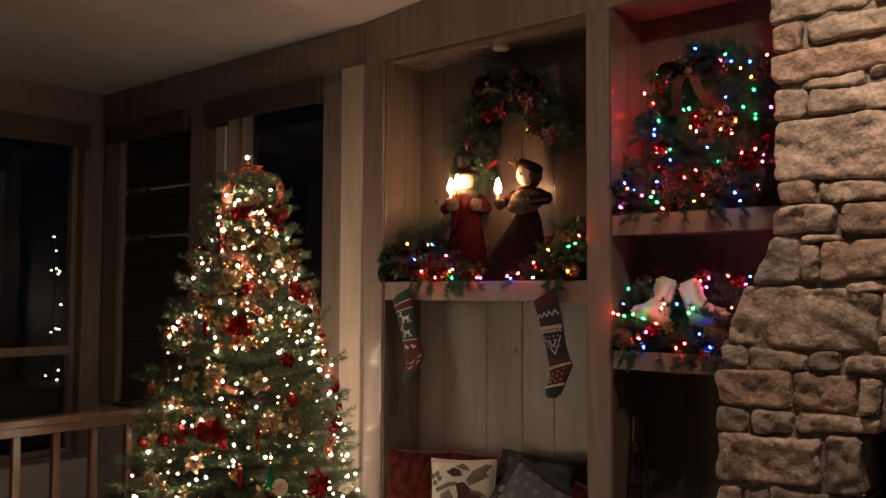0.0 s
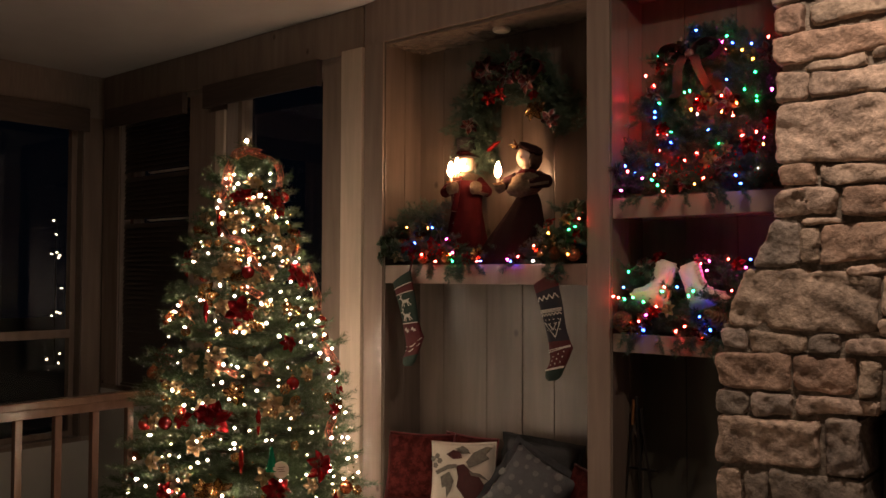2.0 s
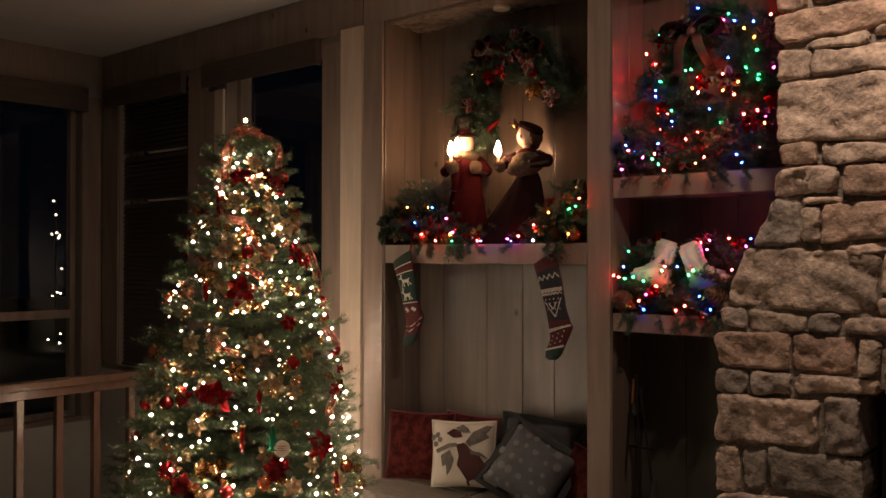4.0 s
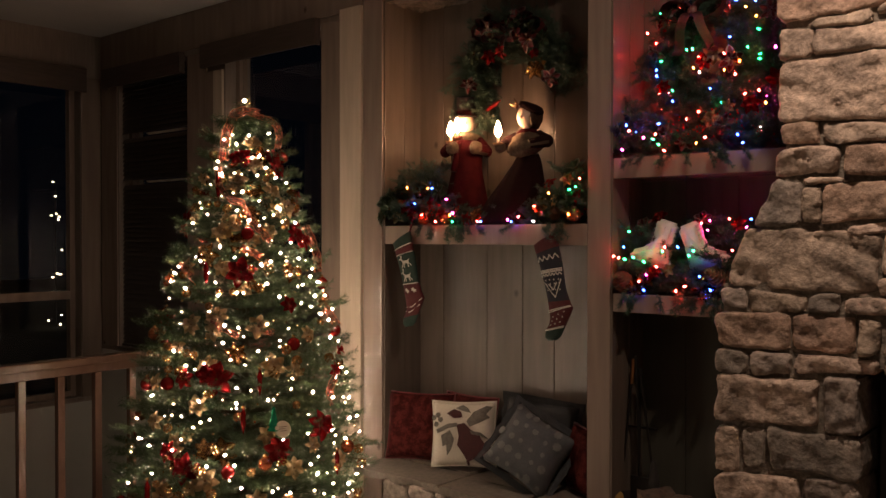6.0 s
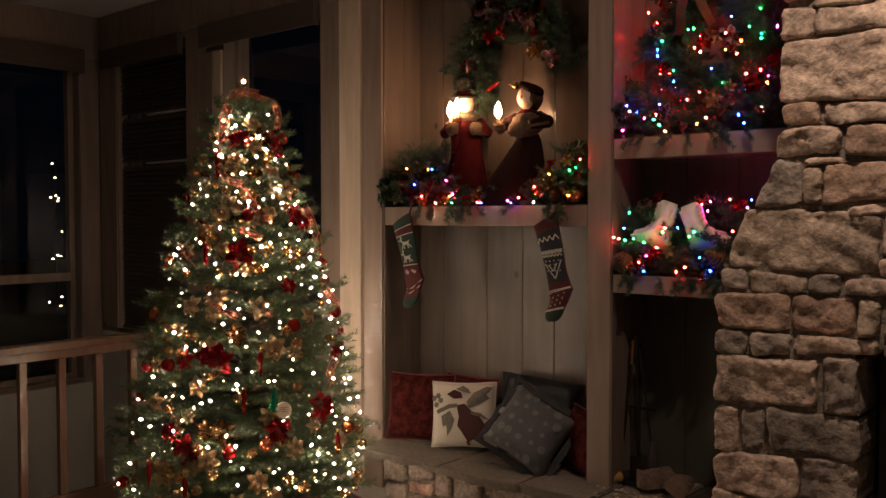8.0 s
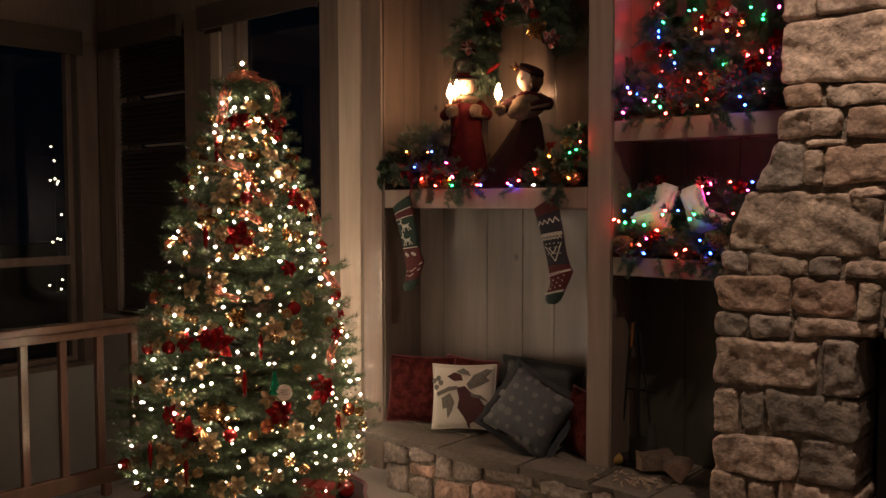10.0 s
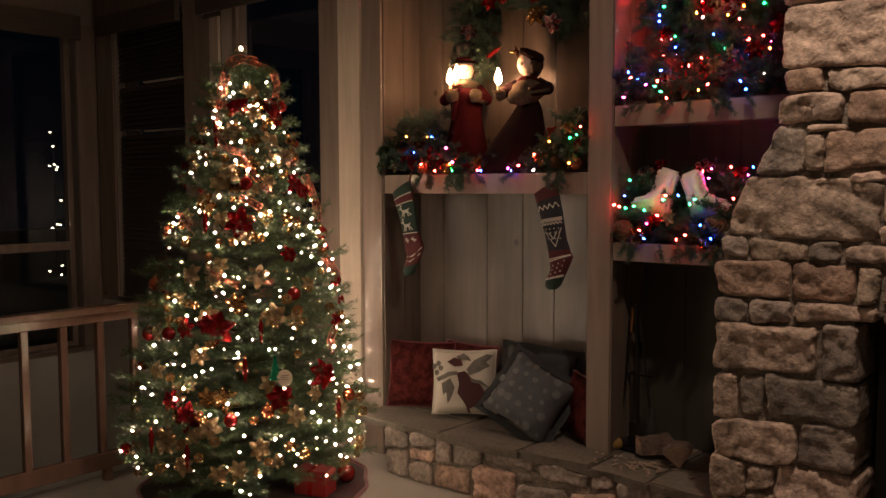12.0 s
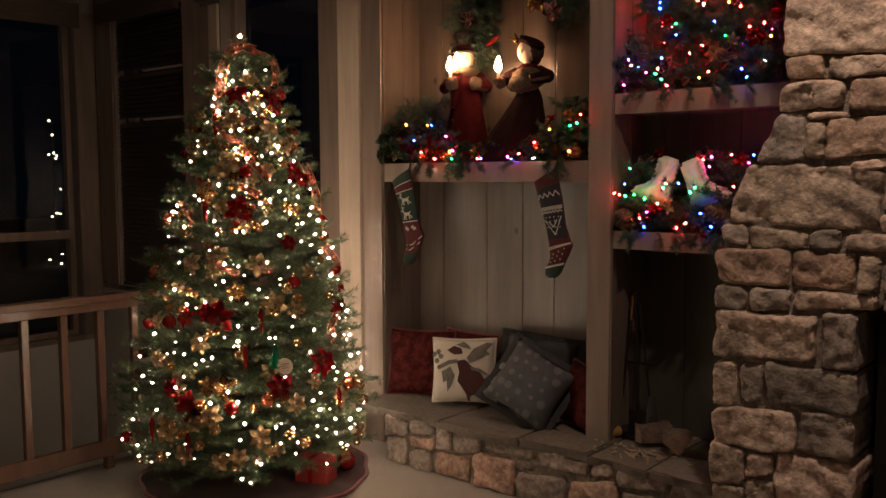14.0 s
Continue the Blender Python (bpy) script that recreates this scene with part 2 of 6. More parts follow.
def window(name, x0, x1, z0, z1, rows, label, sash=0.045, upright=False):
    """A framed window in the x-z plane at y 0; upright gives it a mullion."""
    w = tagged(new(name), label, "window", kind="structure")
    part("window_frame", boxes((x0, x0 + sash, 0, 0.07, z0, z1), (x1 - sash, x1, 0, 0.07, z0, z1), (x0 + sash, x1 - sash, 0, 0.07, z0, z0 + sash), (x0 + sash, x1 - sash, 0, 0.07, z1 - sash, z1), bevel=0.004), TRIM, w)
    part("window_sill", boxes((x0 - 0.03, x1 + 0.03, -0.09, 0.0, z0 - 0.035, z0 - 0.002), bevel=0.006), TRIM, w)
    cuts = [z0 + sash, *rows, z1 - sash]
    for r in rows:
        part("transom", boxes((x0 + sash, x1 - sash, -0.012, 0.06, r - 0.035, r + 0.035), bevel=0.005), TRIM, w)
    for a, b in zip(cuts, cuts[1:]):
        p = part("pane", boxes((x0 + sash, x1 - sash, 0.03, 0.036, a + 0.0351, b - 0.0351)), GLASS, w)
        p.visible_shadow = False
    return w


w = window("window_1", *W1, SILL, HEAD, [], "dark night window with lowered wooden blinds")
w.matrix_basis = pose(0, WY + 0.09, 0)
w = window("window_2", *W2, SILL, HEAD, [], "dark night window behind the tree")
w.matrix_basis = pose(0, WY + 0.09, 0)
w = window("window_3", *LY, 0.3, 2.92, [1.13], "tall dark night window with a cross rail, over the stairwell")
w.matrix_basis = pose(LX - 0.09, 0, 0, 0, 0, 90)


def trim_board(rows, mat, label):
    return structure("trim", boxes(*rows, bevel=0.004), mat, label, "trim")


trim_board([(-3.905, -3.725, WY - 0.03, WY - 0.001, 0.0, 2.99)], PALE, "pale vertical casing board beside the niche")
trim_board([(-4.085, -3.907, WY - 0.018, WY - 0.001, -0.2, HEAD)], TRIM, "stained window casing board")
trim_board([(-5.30, -5.215, WY - 0.02, WY - 0.001, SILL, HEAD - 0.15)], TRIM, "stained window casing board")
trim_board([(-5.21, -5.11, WY - 0.024, WY - 0.001, SILL, HEAD - 0.15)], PALE, "pale window casing board")
trim_board([(-5.545, -5.305, WY - 0.014, WY - 0.001, SILL, HEAD)], TRIM, "stained window casing board")
trim_board([(-6.77, -6.53, WY - 0.014, WY - 0.001, SILL, HEAD)], TRIM, "stained corner casing board")
trim_board([(LX + 0.001, LX + 0.016, LY[1] + 0.002, LY[1] + 0.165, 0.3, 2.9)], TRIM, "stained window casing board")
trim_board([(CORNER + 0.02, -3.73, WY - 0.012, WY - 0.001, HEAD + 0.04, CEIL - 0.002)], TRIM, "stained header board below the ceiling")

# Valances and blinds.
def valance(x0, x1, z0, z1):
    v = thing("window_valance", "dark wooden blind valance across the window head", "valance", (x0, WY - 0.03, z0), group="window valances")
    part("front_board", boxes((0, x1 - x0, -0.045, -0.025, 0, z1 - z0), bevel=0.004), DARK_WOOD, v)
    part("return_board", boxes((0, 0.018, -0.0245, 0.0, 0, z1 - z0)), DARK_WOOD, v)
    part("return_board", boxes((x1 - x0 - 0.018, x1 - x0, -0.0245, 0.0, 0, z1 - z0)), DARK_WOOD, v)


valance(-5.30, -4.08, 2.80, 2.965)
valance(-6.66, -5.55, 2.80, 2.955)
v = thing("window_valance", "dark wooden blind valance across the window head", "valance", (LX + 0.03, LY[0] - 0.1, 2.77), 90, group="window valances")
part("front_board", boxes((0, LY[1] - LY[0] + 0.12, -0.045, -0.025, 0, 0.19), bevel=0.004), DARK_WOOD, v)

blind = thing("venetian_blind", "lowered dark wooden venetian blind, slats nearly closed", "blind", (W1[0] + 0.02, WY + 0.03, SILL + 0.02))
slat = mesh_of("slat", boxes((0, W1[1] - W1[0] - 0.04, -0.022, 0.022, -0.0013, 0.0013)), BLIND)
# Two pale slats stand in for streaks of reflected light on the blind.
glint_slat = mesh_of("slat", boxes((0.35, W1[1] - W1[0] - 0.06, -0.014, 0.014, -0.0013, 0.0013)), PALE)
for i in range(56):
    s = part("slat", slat if i not in (34, 44) else glint_slat, None, blind)
    tilt = 62 if i not in (34, 44) else -25
    s.matrix_basis = pose(0, 0, 0.02 + i * 0.0375, tilt, 0, 0)
part("bottom_rail", boxes((0, W1[1] - W1[0] - 0.04, -0.02, 0.02, -0.012, 0.006), bevel=0.003), BLIND, blind)

# ---- niche wall ----
NX0, PX0, PX1, FX = -3.565, -2.185, -2.06, -0.9    # niche, post, second niche
BACK, TOP = 4.02, 3.0
frame_wall = structure("wall_niche", boxes((-3.72, FX + 2.5, WY, BACK + 0.15, TOP, CEIL + 0.5), bevel=0.003), TRIM, "stained pine wall frame round the display niches", "wall")
part("jamb", boxes((-3.72, NX0, WY, BACK, 0.0, TOP - 0.001), bevel=0.003), TRIM, frame_wall)
part("post", boxes((PX0, PX1, WY, BACK, 0.3, TOP - 0.001), bevel=0.003), TRIM, frame_wall)
part("casing_board", boxes((-3.719, NX0 + 0.001, WY - 0.012, WY - 0.001, 0.0, TOP), bevel=0.003), TRIM, frame_wall)
back = structure("wall_niche_back", boxes((-3.72, 1.6, BACK + 0.022, BACK + 0.15, 0.0, TOP)), WALL, "backing wall behind the niche boards", "wall")
x = NX0
widths = [0.195, 0.33, 0.25, 0.21, 0.235, 0.16]
for wd in widths:
    part("board", boxes((x + 0.0015, x + wd - 0.0015, BACK, BACK + 0.02, 0.3, TOP - 0.002), bevel=0.003), PINE, back)
    x += wd
x = PX1
for wd in (0.24, 0.26, 0.22, 0.25):
    part("board", boxes((x + 0.0015, x + wd - 0.0015, BACK, BACK + 0.02, 1.29, TOP - 0.002), bevel=0.003), PINE, back)
    # Below the lower shelf the boards' colour carries the shade.
    part("board", boxes((x + 0.0015, x + wd - 0.0015, BACK, BACK + 0.02, 0.3, 1.287), bevel=0.003), SHADED_PINE, back)
    x += wd
for y0, y1 in ((WY + 0.002, 3.87), (3.872, BACK - 0.002)):
    part("side_board", boxes((NX0 + 0.001, NX0 + 0.012, y0, y1, 0.3, TOP - 0.003), bevel=0.003), PINE, back)
    part("side_board", boxes((PX1 + 0.001, PX1 + 0.012, y0, y1, 0.3, TOP - 0.003), bevel=0.003), PINE, back)
part("soffit_board", boxes((NX0 + 0.014, PX0 - 0.002, WY + 0.01, BACK - 0.002, TOP - 0.022, TOP - 0.004), bevel=0.003), PINE, back)


def shelf(x0, x1, z0, z1):
    s = thing("niche_shelf", "thick stained pine shelf built into the niche", "shelf", (x0, WY, z0), group="niche shelves")
    part("shelf_board", boxes((0.003, x1 - x0 - 0.003, 0.022, BACK - WY - 0.003, 0.0, z1 - z0), bevel=0.003), PINE, s)
    part("front_rail", boxes((0.003, x1 - x0 - 0.003, 0.001, 0.02, -0.004, z1 - z0 + 0.003), bevel=0.004), TRIM, s)


shelf(NX0 + 0.012, PX0, 1.565, 1.665)
shelf(PX1 + 0.012, FX, 1.885, 1.975)
shelf(PX1 + 0.012, FX, 1.25, 1.33)

# ---- stone bench ----
rnd = random.Random(4)


def stone_mesh(w, zs, depth, rough=0.012, seed=0, slant=(0, 0), n=6):
    """A split stone w wide: zs are its lower left, lower right, upper left and upper right heights; slant moves the upper corners along."""
    bm = bmesh.new()
    h = 0.5 * (zs[2] + zs[3] - zs[0] - zs[1])
    mx, mz = max(3, min(34, int(w / 0.013))), max(3, min(20, int(h / 0.013)))
    us = [0.0] + [0.007 / w + (1 - 0.014 / w) * i / mx for i in range(mx + 1)] + [1.0]
    vs = [0.0] + [0.006 / h + (1 - 0.012 / h) * i / mz for i in range(mz + 1)] + [1.0]
    nx, nz = len(us) - 1, len(vs) - 1
    tilt_x, tilt_z = noise.noise(Vector((seed * 9.1, 1, 2))), noise.noise(Vector((seed * 4.7, 5, 2)))
    grid = []
    for j, v in enumerate(vs):
        row = []
        for i, u in enumerate(us):
            x = u * w + slant[0] * v * (1 - u) + slant[1] * v * u
            z = (zs[0] * (1 - u) + zs[1] * u) * (1 - v) + (zs[2] * (1 - u) + zs[3] * u) * v
            s1 = Vector((x + seed * 1.3, z, seed * 0.4))
            p = noise.noise_vector(s1 * 8)
            e = noise.noise_vector(s1 * 26)
            fine = noise.noise(s1 * 55)
            cleft = noise.noise(Vector((x * 6 + seed * 5.1, z * 15 + x * 7, seed * 1.7)))
            step = cleft * 3.2 - math.floor(cleft * 3.2)
            ledge = (math.floor(cleft * 3.2) + 0.35 * step + 0.65 * min(1.0, step * 9)) / 3.2
            ridge = 1 - 2 * abs(noise.noise(s1 * 13))
            edge = i in (0, nx) or j in (0, nz)
            x += p.x * 0.018 + e.x * 0.006
            z += p.z * 0.014 + e.z * 0.005
            if i in (0, 1, nx - 1, nx) and j in (0, 1, nz - 1, nz):
                x += 0.005 if i <= 1 else -0.005
                z += 0.004 if j <= 1 else -0.004
            y = -rough * (1.1 * ledge + 0.22 * p.y + 0.40 * e.y + 0.55 * fine + 0.40 * ridge + 0.6 * tilt_x * (u - 0.5) + 0.6 * tilt_z * (v - 0.5))
            if edge:
                y = max(y, -0.014) + 0.008 + 0.004 * abs(e.x)
            row.append(bm.verts.new((x, y, z)))
        grid.append(row)
    for j in range(nz):
        for i in range(nx):
            bm.faces.new((grid[j][i], grid[j][i + 1], grid[j + 1][i + 1], grid[j + 1][i]))
    rim = [grid[0][i] for i in range(nx + 1)] + [grid[j][nx] for j in range(1, nz + 1)] + [grid[nz][i] for i in range(nx - 1, -1, -1)] + [grid[j][0] for j in range(nz - 1, 0, -1)]
    far = [bm.verts.new((v.co.x, depth, v.co.z)) for v in rim]
    for i in range(len(rim)):
        j = (i + 1) % len(rim)
        bm.faces.new((rim[j], rim[i], far[i], far[j]))
    rims = set(rim)
    for f in bm.faces:
        f.smooth = not any(v in rims for v in f.verts)
    return bm


def lay(rows, y, depth, parent, rough, slants={}, kinds=()):
    for k, (x0, x1, a, b, c, d) in enumerate(rows):
        mat = kinds[k % len(kinds)]
        g = 0.0015
        bm = stone_mesh(x1 - x0 - 2 * g, (a + g, b + g, c - g, d - g), depth, rough, seed=rnd.random() * 40, slant=slants.get(k, (0, 0)))
        s = part("stone", bm, mat, parent)
        s.matrix_basis = pose(x0 + g, y + rnd.uniform(-0.008, 0.008), 0)


BY = 3.46
bench = thing("stone_bench", "raised stone hearth bench with flagstone seat under the niches", "bench", (0, 0, 0), kind="structure")
part("core", boxes((-3.33, -1.3, BY + 0.016, BACK, 0.0, 0.262)), MORTAR, bench)
ALL = (STONE, STONE, RED_STONE, STONE, DARK_STONE)
# Mostly the darker stone: the bench's dim light is put into its colour.
lay([(-3.33, -3.16, 0.14, 0.17, 0.27, 0.27), (-3.14, -2.97, 0.2, 0.21, 0.27, 0.27), (-3.15, -2.97, 0.11, 0.12, 0.18, 0.19), (-3.33, -3.17, 0.0, 0.0, 0.13, 0.15), (-3.15, -2.99, 0.0, 0.0, 0.1, 0.11), (-2.96, -2.85, 0.13, 0.15, 0.27, 0.27), (-2.83, -2.65, 0.15, 0.17, 0.27, 0.27), (-2.97, -2.73, 0.0, 0.0, 0.12, 0.14)], BY, 0.06, bench, 0.012, kinds=(DARK_STONE, DARK_STONE, RED_STONE, DARK_STONE, DARK_STONE))
lay([(-2.63, -2.33, 0.2, 0.21, 0.27, 0.27), (-2.71, -2.45, 0.0, 0.0, 0.18, 0.19), (-2.44, -2.33, 0.14, 0.15, 0.19, 0.2), (-2.31, -2.02, 0.18, 0.2, 0.27, 0.27), (-2.44, -2.15, 0.0, 0.0, 0.13, 0.17), (-2.01, -1.9, 0.2, 0.21, 0.27, 0.27), (-2.14, -1.88, 0.0, 0.0, 0.16, 0.2), (-1.88, -1.64, 0.19, 0.21, 0.27, 0.27), (-1.63, -1.42, 0.18, 0.2, 0.27, 0.27), (-1.86, -1.63, 0.0, 0.0, 0.17, 0.19), (-1.62, -1.42, 0.0, 0.0, 0.17, 0.18)], BY, 0.06, bench, 0.013, kinds=(DARK_STONE, RED_STONE, DARK_STONE, DARK_STONE, DARK_STONE))
# Seat slabs with broken front edges.
def slab(x0, x1, y0, y1, z0, z1, seed):
    bm = bmesh.new()
    pts = []
    n = max(4, int((x1 - x0) / 0.06))
    for i in range(n + 1):
        x = x0 + (x1 - x0) * i / n
        pts.append((x, y0 + 0.04 * noise.noise(Vector((x * 6, seed, 0))) + 0.014 * noise.noise(Vector((x * 25, seed, 2)))))
    pts += [(x1, y1), (x0, y1)]
    lo = [bm.verts.new((x, y + 0.006, z0)) for x, y in pts]
    hi = [bm.verts.new((x, y, z1 + 0.004 * noise.noise(Vector((x * 9, y * 9, seed))))) for x, y in pts]
    bm.faces.new(lo[::-1])
    f = bm.faces.new(hi)
    for i in range(len(pts)):
        j = (i + 1) % len(pts)
        bm.faces.new((lo[i], lo[j], hi[j], hi[i]))
    bmesh.ops.bevel(bm, geom=list(f.edges), offset=0.008, segments=2, affect="EDGES")
    return bm


for k, (x0, x1, y0, y1) in enumerate([(-3.56, -2.93, BY - 0.015, 3.74), (-2.92, -2.42, BY - 0.03, 3.66), (-2.41, -2.03, BY - 0.005, 3.69), (-2.02, -1.72, BY - 0.02, 3.80), (-1.71, -1.36, BY - 0.025, 3.72),
                                      (-3.56, -2.93, 3.745, BACK), (-2.92, -2.42, 3.665, BACK), (-2.41, -2.03, 3.695, BACK), (-2.02, -1.72, 3.805, BACK), (-1.71, -1.2, 3.725, BACK)]):
    part("seat_slab", slab(x0, x1, y0, y1, 0.264, 0.302 + 0.004 * (k % 3), k * 3.7), SLAB, bench)

# ---- fireplace ----
FY = 3.30
fire = thing("stone_fireplace", "split-stone chimney breast and fireplace, narrowing above the mantel line", "fireplace", kind="structure")
bm = boxes((-1.345, -0.86, FY + 0.019, BACK, 0.0, 1.42), (-0.859, 1.0, FY + 0.019, BACK, 1.14, 1.42), (0.2, 1.0, FY + 0.019, BACK, 0.0, 1.139))
vs = [bm.verts.new(p) for p in ((-1.33, FY + 0.019, 1.421), (1.0, FY + 0.019, 1.421), (1.0, FY + 0.019, 3.6), (-1.11, FY + 0.019, 3.6), (-1.11, FY + 0.019, 1.84))]
ve = [bm.verts.new((v.co.x, BACK, v.co.z)) for v in vs]
bm.faces.new(vs), bm.faces.new(ve[::-1])
for i in range(5):
    bm.faces.new((vs[(i + 1) % 5], vs[i], ve[i], ve[(i + 1) % 5]))
bmesh.ops.recalc_face_normals(bm, faces=bm.faces)
part("core", bm, MORTAR, fire)
SD = 0.30
lay([(-1.14, -0.78, 2.63, 2.65, 2.79, 2.79), (-1.14, -1.02, 2.52, 2.51, 2.62, 2.62), (-1.0, -0.55, 2.53, 2.55, 2.62, 2.63), (-1.13, -0.58, 2.4, 2.42, 2.51, 2.52), (-1.01, -0.8, 2.36, 2.36, 2.39, 2.41), (-0.79, -0.55, 2.37, 2.38, 2.41, 2.42), (-1.13, -1.01, 2.26, 2.27, 2.39, 2.37), (-1.0, -0.6, 2.26, 2.26, 2.355, 2.36), (-1.125, -0.56, 2.03, 2.01, 2.255, 2.25), (-1.12, -0.98, 1.94, 1.94, 2.02, 2.02), (-0.97, -0.74, 1.94, 1.935, 2.02, 2.0), (-0.73, -0.5, 1.94, 1.94, 2.0, 2.0), (-1.15, -0.91, 1.825, 1.83, 1.935, 1.93), (-0.9, -0.58, 1.82, 1.83, 1.93, 1.93)],
    FY, SD, fire, 0.0165, {12: (0.02, 0)}, (STONE, RED_STONE, STONE, RED_STONE, STONE, STONE, STONE, STONE, STONE, RED_STONE, STONE, STONE, STONE, RED_STONE))
lay([(-1.04, -0.89, 1.79, 1.80, 1.82, 1.82), (-1.23, -1.04, 1.645, 1.645, 1.82, 1.81), (-1.05, -0.985, 1.65, 1.65, 1.785, 1.785), (-0.98, -0.6, 1.645, 1.665, 1.785, 1.82), (-0.88, -0.6, 1.61, 1.62, 1.645, 1.66), (-1.33, -0.78, 1.415, 1.40, 1.64, 1.615), (-0.77, -0.5, 1.47, 1.48, 1.61, 1.62), (-0.79, -0.5, 1.395, 1.40, 1.46, 1.47), (-1.35, -1.25, 1.325, 1.325, 1.412, 1.41), (-1.24, -1.02, 1.32, 1.32, 1.405, 1.39), (-1.01, -0.91, 1.32, 1.32, 1.39, 1.395), (-0.9, -0.55, 1.32, 1.325, 1.385, 1.39), (-1.37, -1.08, 1.17, 1.18, 1.315, 1.31), (-1.07, -0.86, 1.18, 1.18, 1.315, 1.315), (-0.85, -0.78, 1.18, 1.18, 1.315, 1.315), (-0.77, -0.45, 1.18, 1.18, 1.315, 1.32)],
    FY, SD, fire, 0.0155, {1: (0.075, 0), 5: (0.075, 0)}, (STONE, DARK_STONE, STONE, RED_STONE, STONE, STONE, STONE, STONE, DARK_STONE, STONE, DARK_STONE, STONE, RED_STONE, RED_STONE, STONE, STONE))
lay([(-1.37, -1.24, 1.075, 1.08, 1.165, 1.17), (-1.23, -1.08, 1.07, 1.08, 1.165, 1.165), (-1.07, -0.77, 1.10, 1.115, 1.17, 1.17), (-0.76, -0.4, 1.11, 1.11, 1.17, 1.17), (-1.37, -0.98, 0.88, 0.905, 1.065, 1.08), (-0.97, -0.84, 0.89, 0.90, 1.09, 1.10), (-1.37, -1.28, 0.685, 0.69, 0.87, 0.875), (-1.27, -1.17, 0.71, 0.72, 0.87, 0.885), (-1.16, -0.835, 0.725, 0.74, 0.885, 0.885), (-1.37, -1.05, 0.52, 0.55, 0.675, 0.71), (-1.04, -0.84, 0.555, 0.56, 0.715, 0.73), (-1.38, -1.24, 0.37, 0.385, 0.53, 0.525), (-1.23, -1.13, 0.42, 0.44, 0.515, 0.53), (-1.12, -0.84, 0.35, 0.38, 0.54, 0.545), (-1.23, -1.12, 0.29, 0.31, 0.41, 0.42), (-1.37, -1.24, 0.22, 0.24, 0.365, 0.375)],
    FY, SD, fire, 0.0165, {}, (DARK_STONE, DARK_STONE, STONE, STONE, STONE, DARK_STONE, STONE, DARK_STONE, DARK_STONE, STONE, DARK_STONE, STONE, STONE, STONE, STONE, STONE))
lay([(-1.37, -1.12, 0.0, 0.0, 0.21, 0.28), (-1.11, -0.84, 0.16, 0.17, 0.34, 0.37), (-1.11, -0.84, 0.0, 0.0, 0.15, 0.16), (-1.13, -0.62, 2.8, 2.8, 2.98, 3.0), (-0.77, -0.55, 2.64, 2.65, 2.79, 2.79), (-1.13, -0.62, 3.0, 3.01, 3.3, 3.35)], FY, SD, fire, 0.0165, {}, (STONE,))
# Courses out of view: plain repeats of the same stone to the right.
for k in range(12):
    x = -0.56
    z0 = 1.19 + 0.178 * k
    while x < 0.95:
        w_ = rnd.uniform(0.22, 0.5)
        lay([(x, min(x + w_, 1.0), z0, z0, z0 + 0.17, z0 + 0.17)], FY, 0.06, fire, 0.018, {}, (rnd.choice(ALL),))
        x += w_ + 0.01
for k in range(6):
    lay([(0.21, 0.60, 0.01 + 0.188 * k, 0.01 + 0.188 * k, 0.19 + 0.188 * k, 0.19 + 0.188 * k), (0.61, 1.0, 0.01 + 0.188 * k, 0.01 + 0.188 * k, 0.19 + 0.188 * k, 0.19 + 0.188 * k)], FY, 0.06, fire, 0.015, {}, (ALL[k % 5], ALL[(k + 2) % 5]))
part("firebox_back", boxes((-0.86, 0.2, BACK - 0.03, BACK, 0.0, 1.14)), SOOT, fire)
part("firebox_floor", boxes((-0.86, 0.2, FY + 0.05, BACK - 0.031, 0.0, 0.3)), SOOT, fire)
doors = thing("fireplace_doors", "black framed fireplace doors with brass trim", "fireplace screen", (-0.80, FY + 0.11, 0.302))
part("outer_frame", boxes((0, 0.05, 0, 0.04, 0, 0.80), (0.05, 0.95, 0, 0.04, 0.75, 0.80), (0.95, 1.0, 0, 0.04, 0, 0.80), (0.05, 0.95, 0, 0.04, 0, 0.05), bevel=0.004), IRON, doors)
part("brass_trim", boxes((0.052, 0.085, 0.004, 0.03, 0.051, 0.745), bevel=0.004), BRASS, doors, "coppery brass upright trim")
part("brass_trim", boxes((0.105, 0.12, 0.012, 0.032, 0.06, 0.55), bevel=0.004), BRASS, doors, "coppery brass upright trim")
part("vent_bar", boxes((0.086, 0.94, 0.01, 0.02, 0.07, 0.078), (0.086, 0.94, 0.01, 0.02, 0.09, 0.098), (0.086, 0.94, 0.01, 0.02, 0.11, 0.118)), BRASS, doors)
part("door_glass", boxes((0.122, 0.9, 0.022, 0.027, 0.13, 0.74)), material("dark_glass", (0.02, 0.02, 0.02), 0.08), doors)

# ---- railing ----
RX = -4.42
rail = thing("railing", "reddish wooden stair railing with square balusters", "railing", (RX, 0, 0))
part("top_rail", boxes((-0.045, 0.045, -1.2, 3.66, 0.925, 0.965), bevel=0.008), RAIL, rail)
part("sub_rail", boxes((-0.019, 0.019, -1.2, 3.66, 0.878, 0.924), bevel=0.004), RAIL, rail)
part("bottom_rail", boxes((-0.02, 0.02, -1.2, 3.66, 0.07, 0.16), bevel=0.005), RAIL, rail)
bal = mesh_of("baluster", boxes((-0.019, 0.019, -0.019, 0.019, 0.161, 0.877), bevel=0.003), RAIL)
for i in range(-12, 6):
    y = 2.575 + 0.202 * i
    if y > -1.15:
        p = part("baluster", bal, None, rail)
        p.location = (0, y, 0)
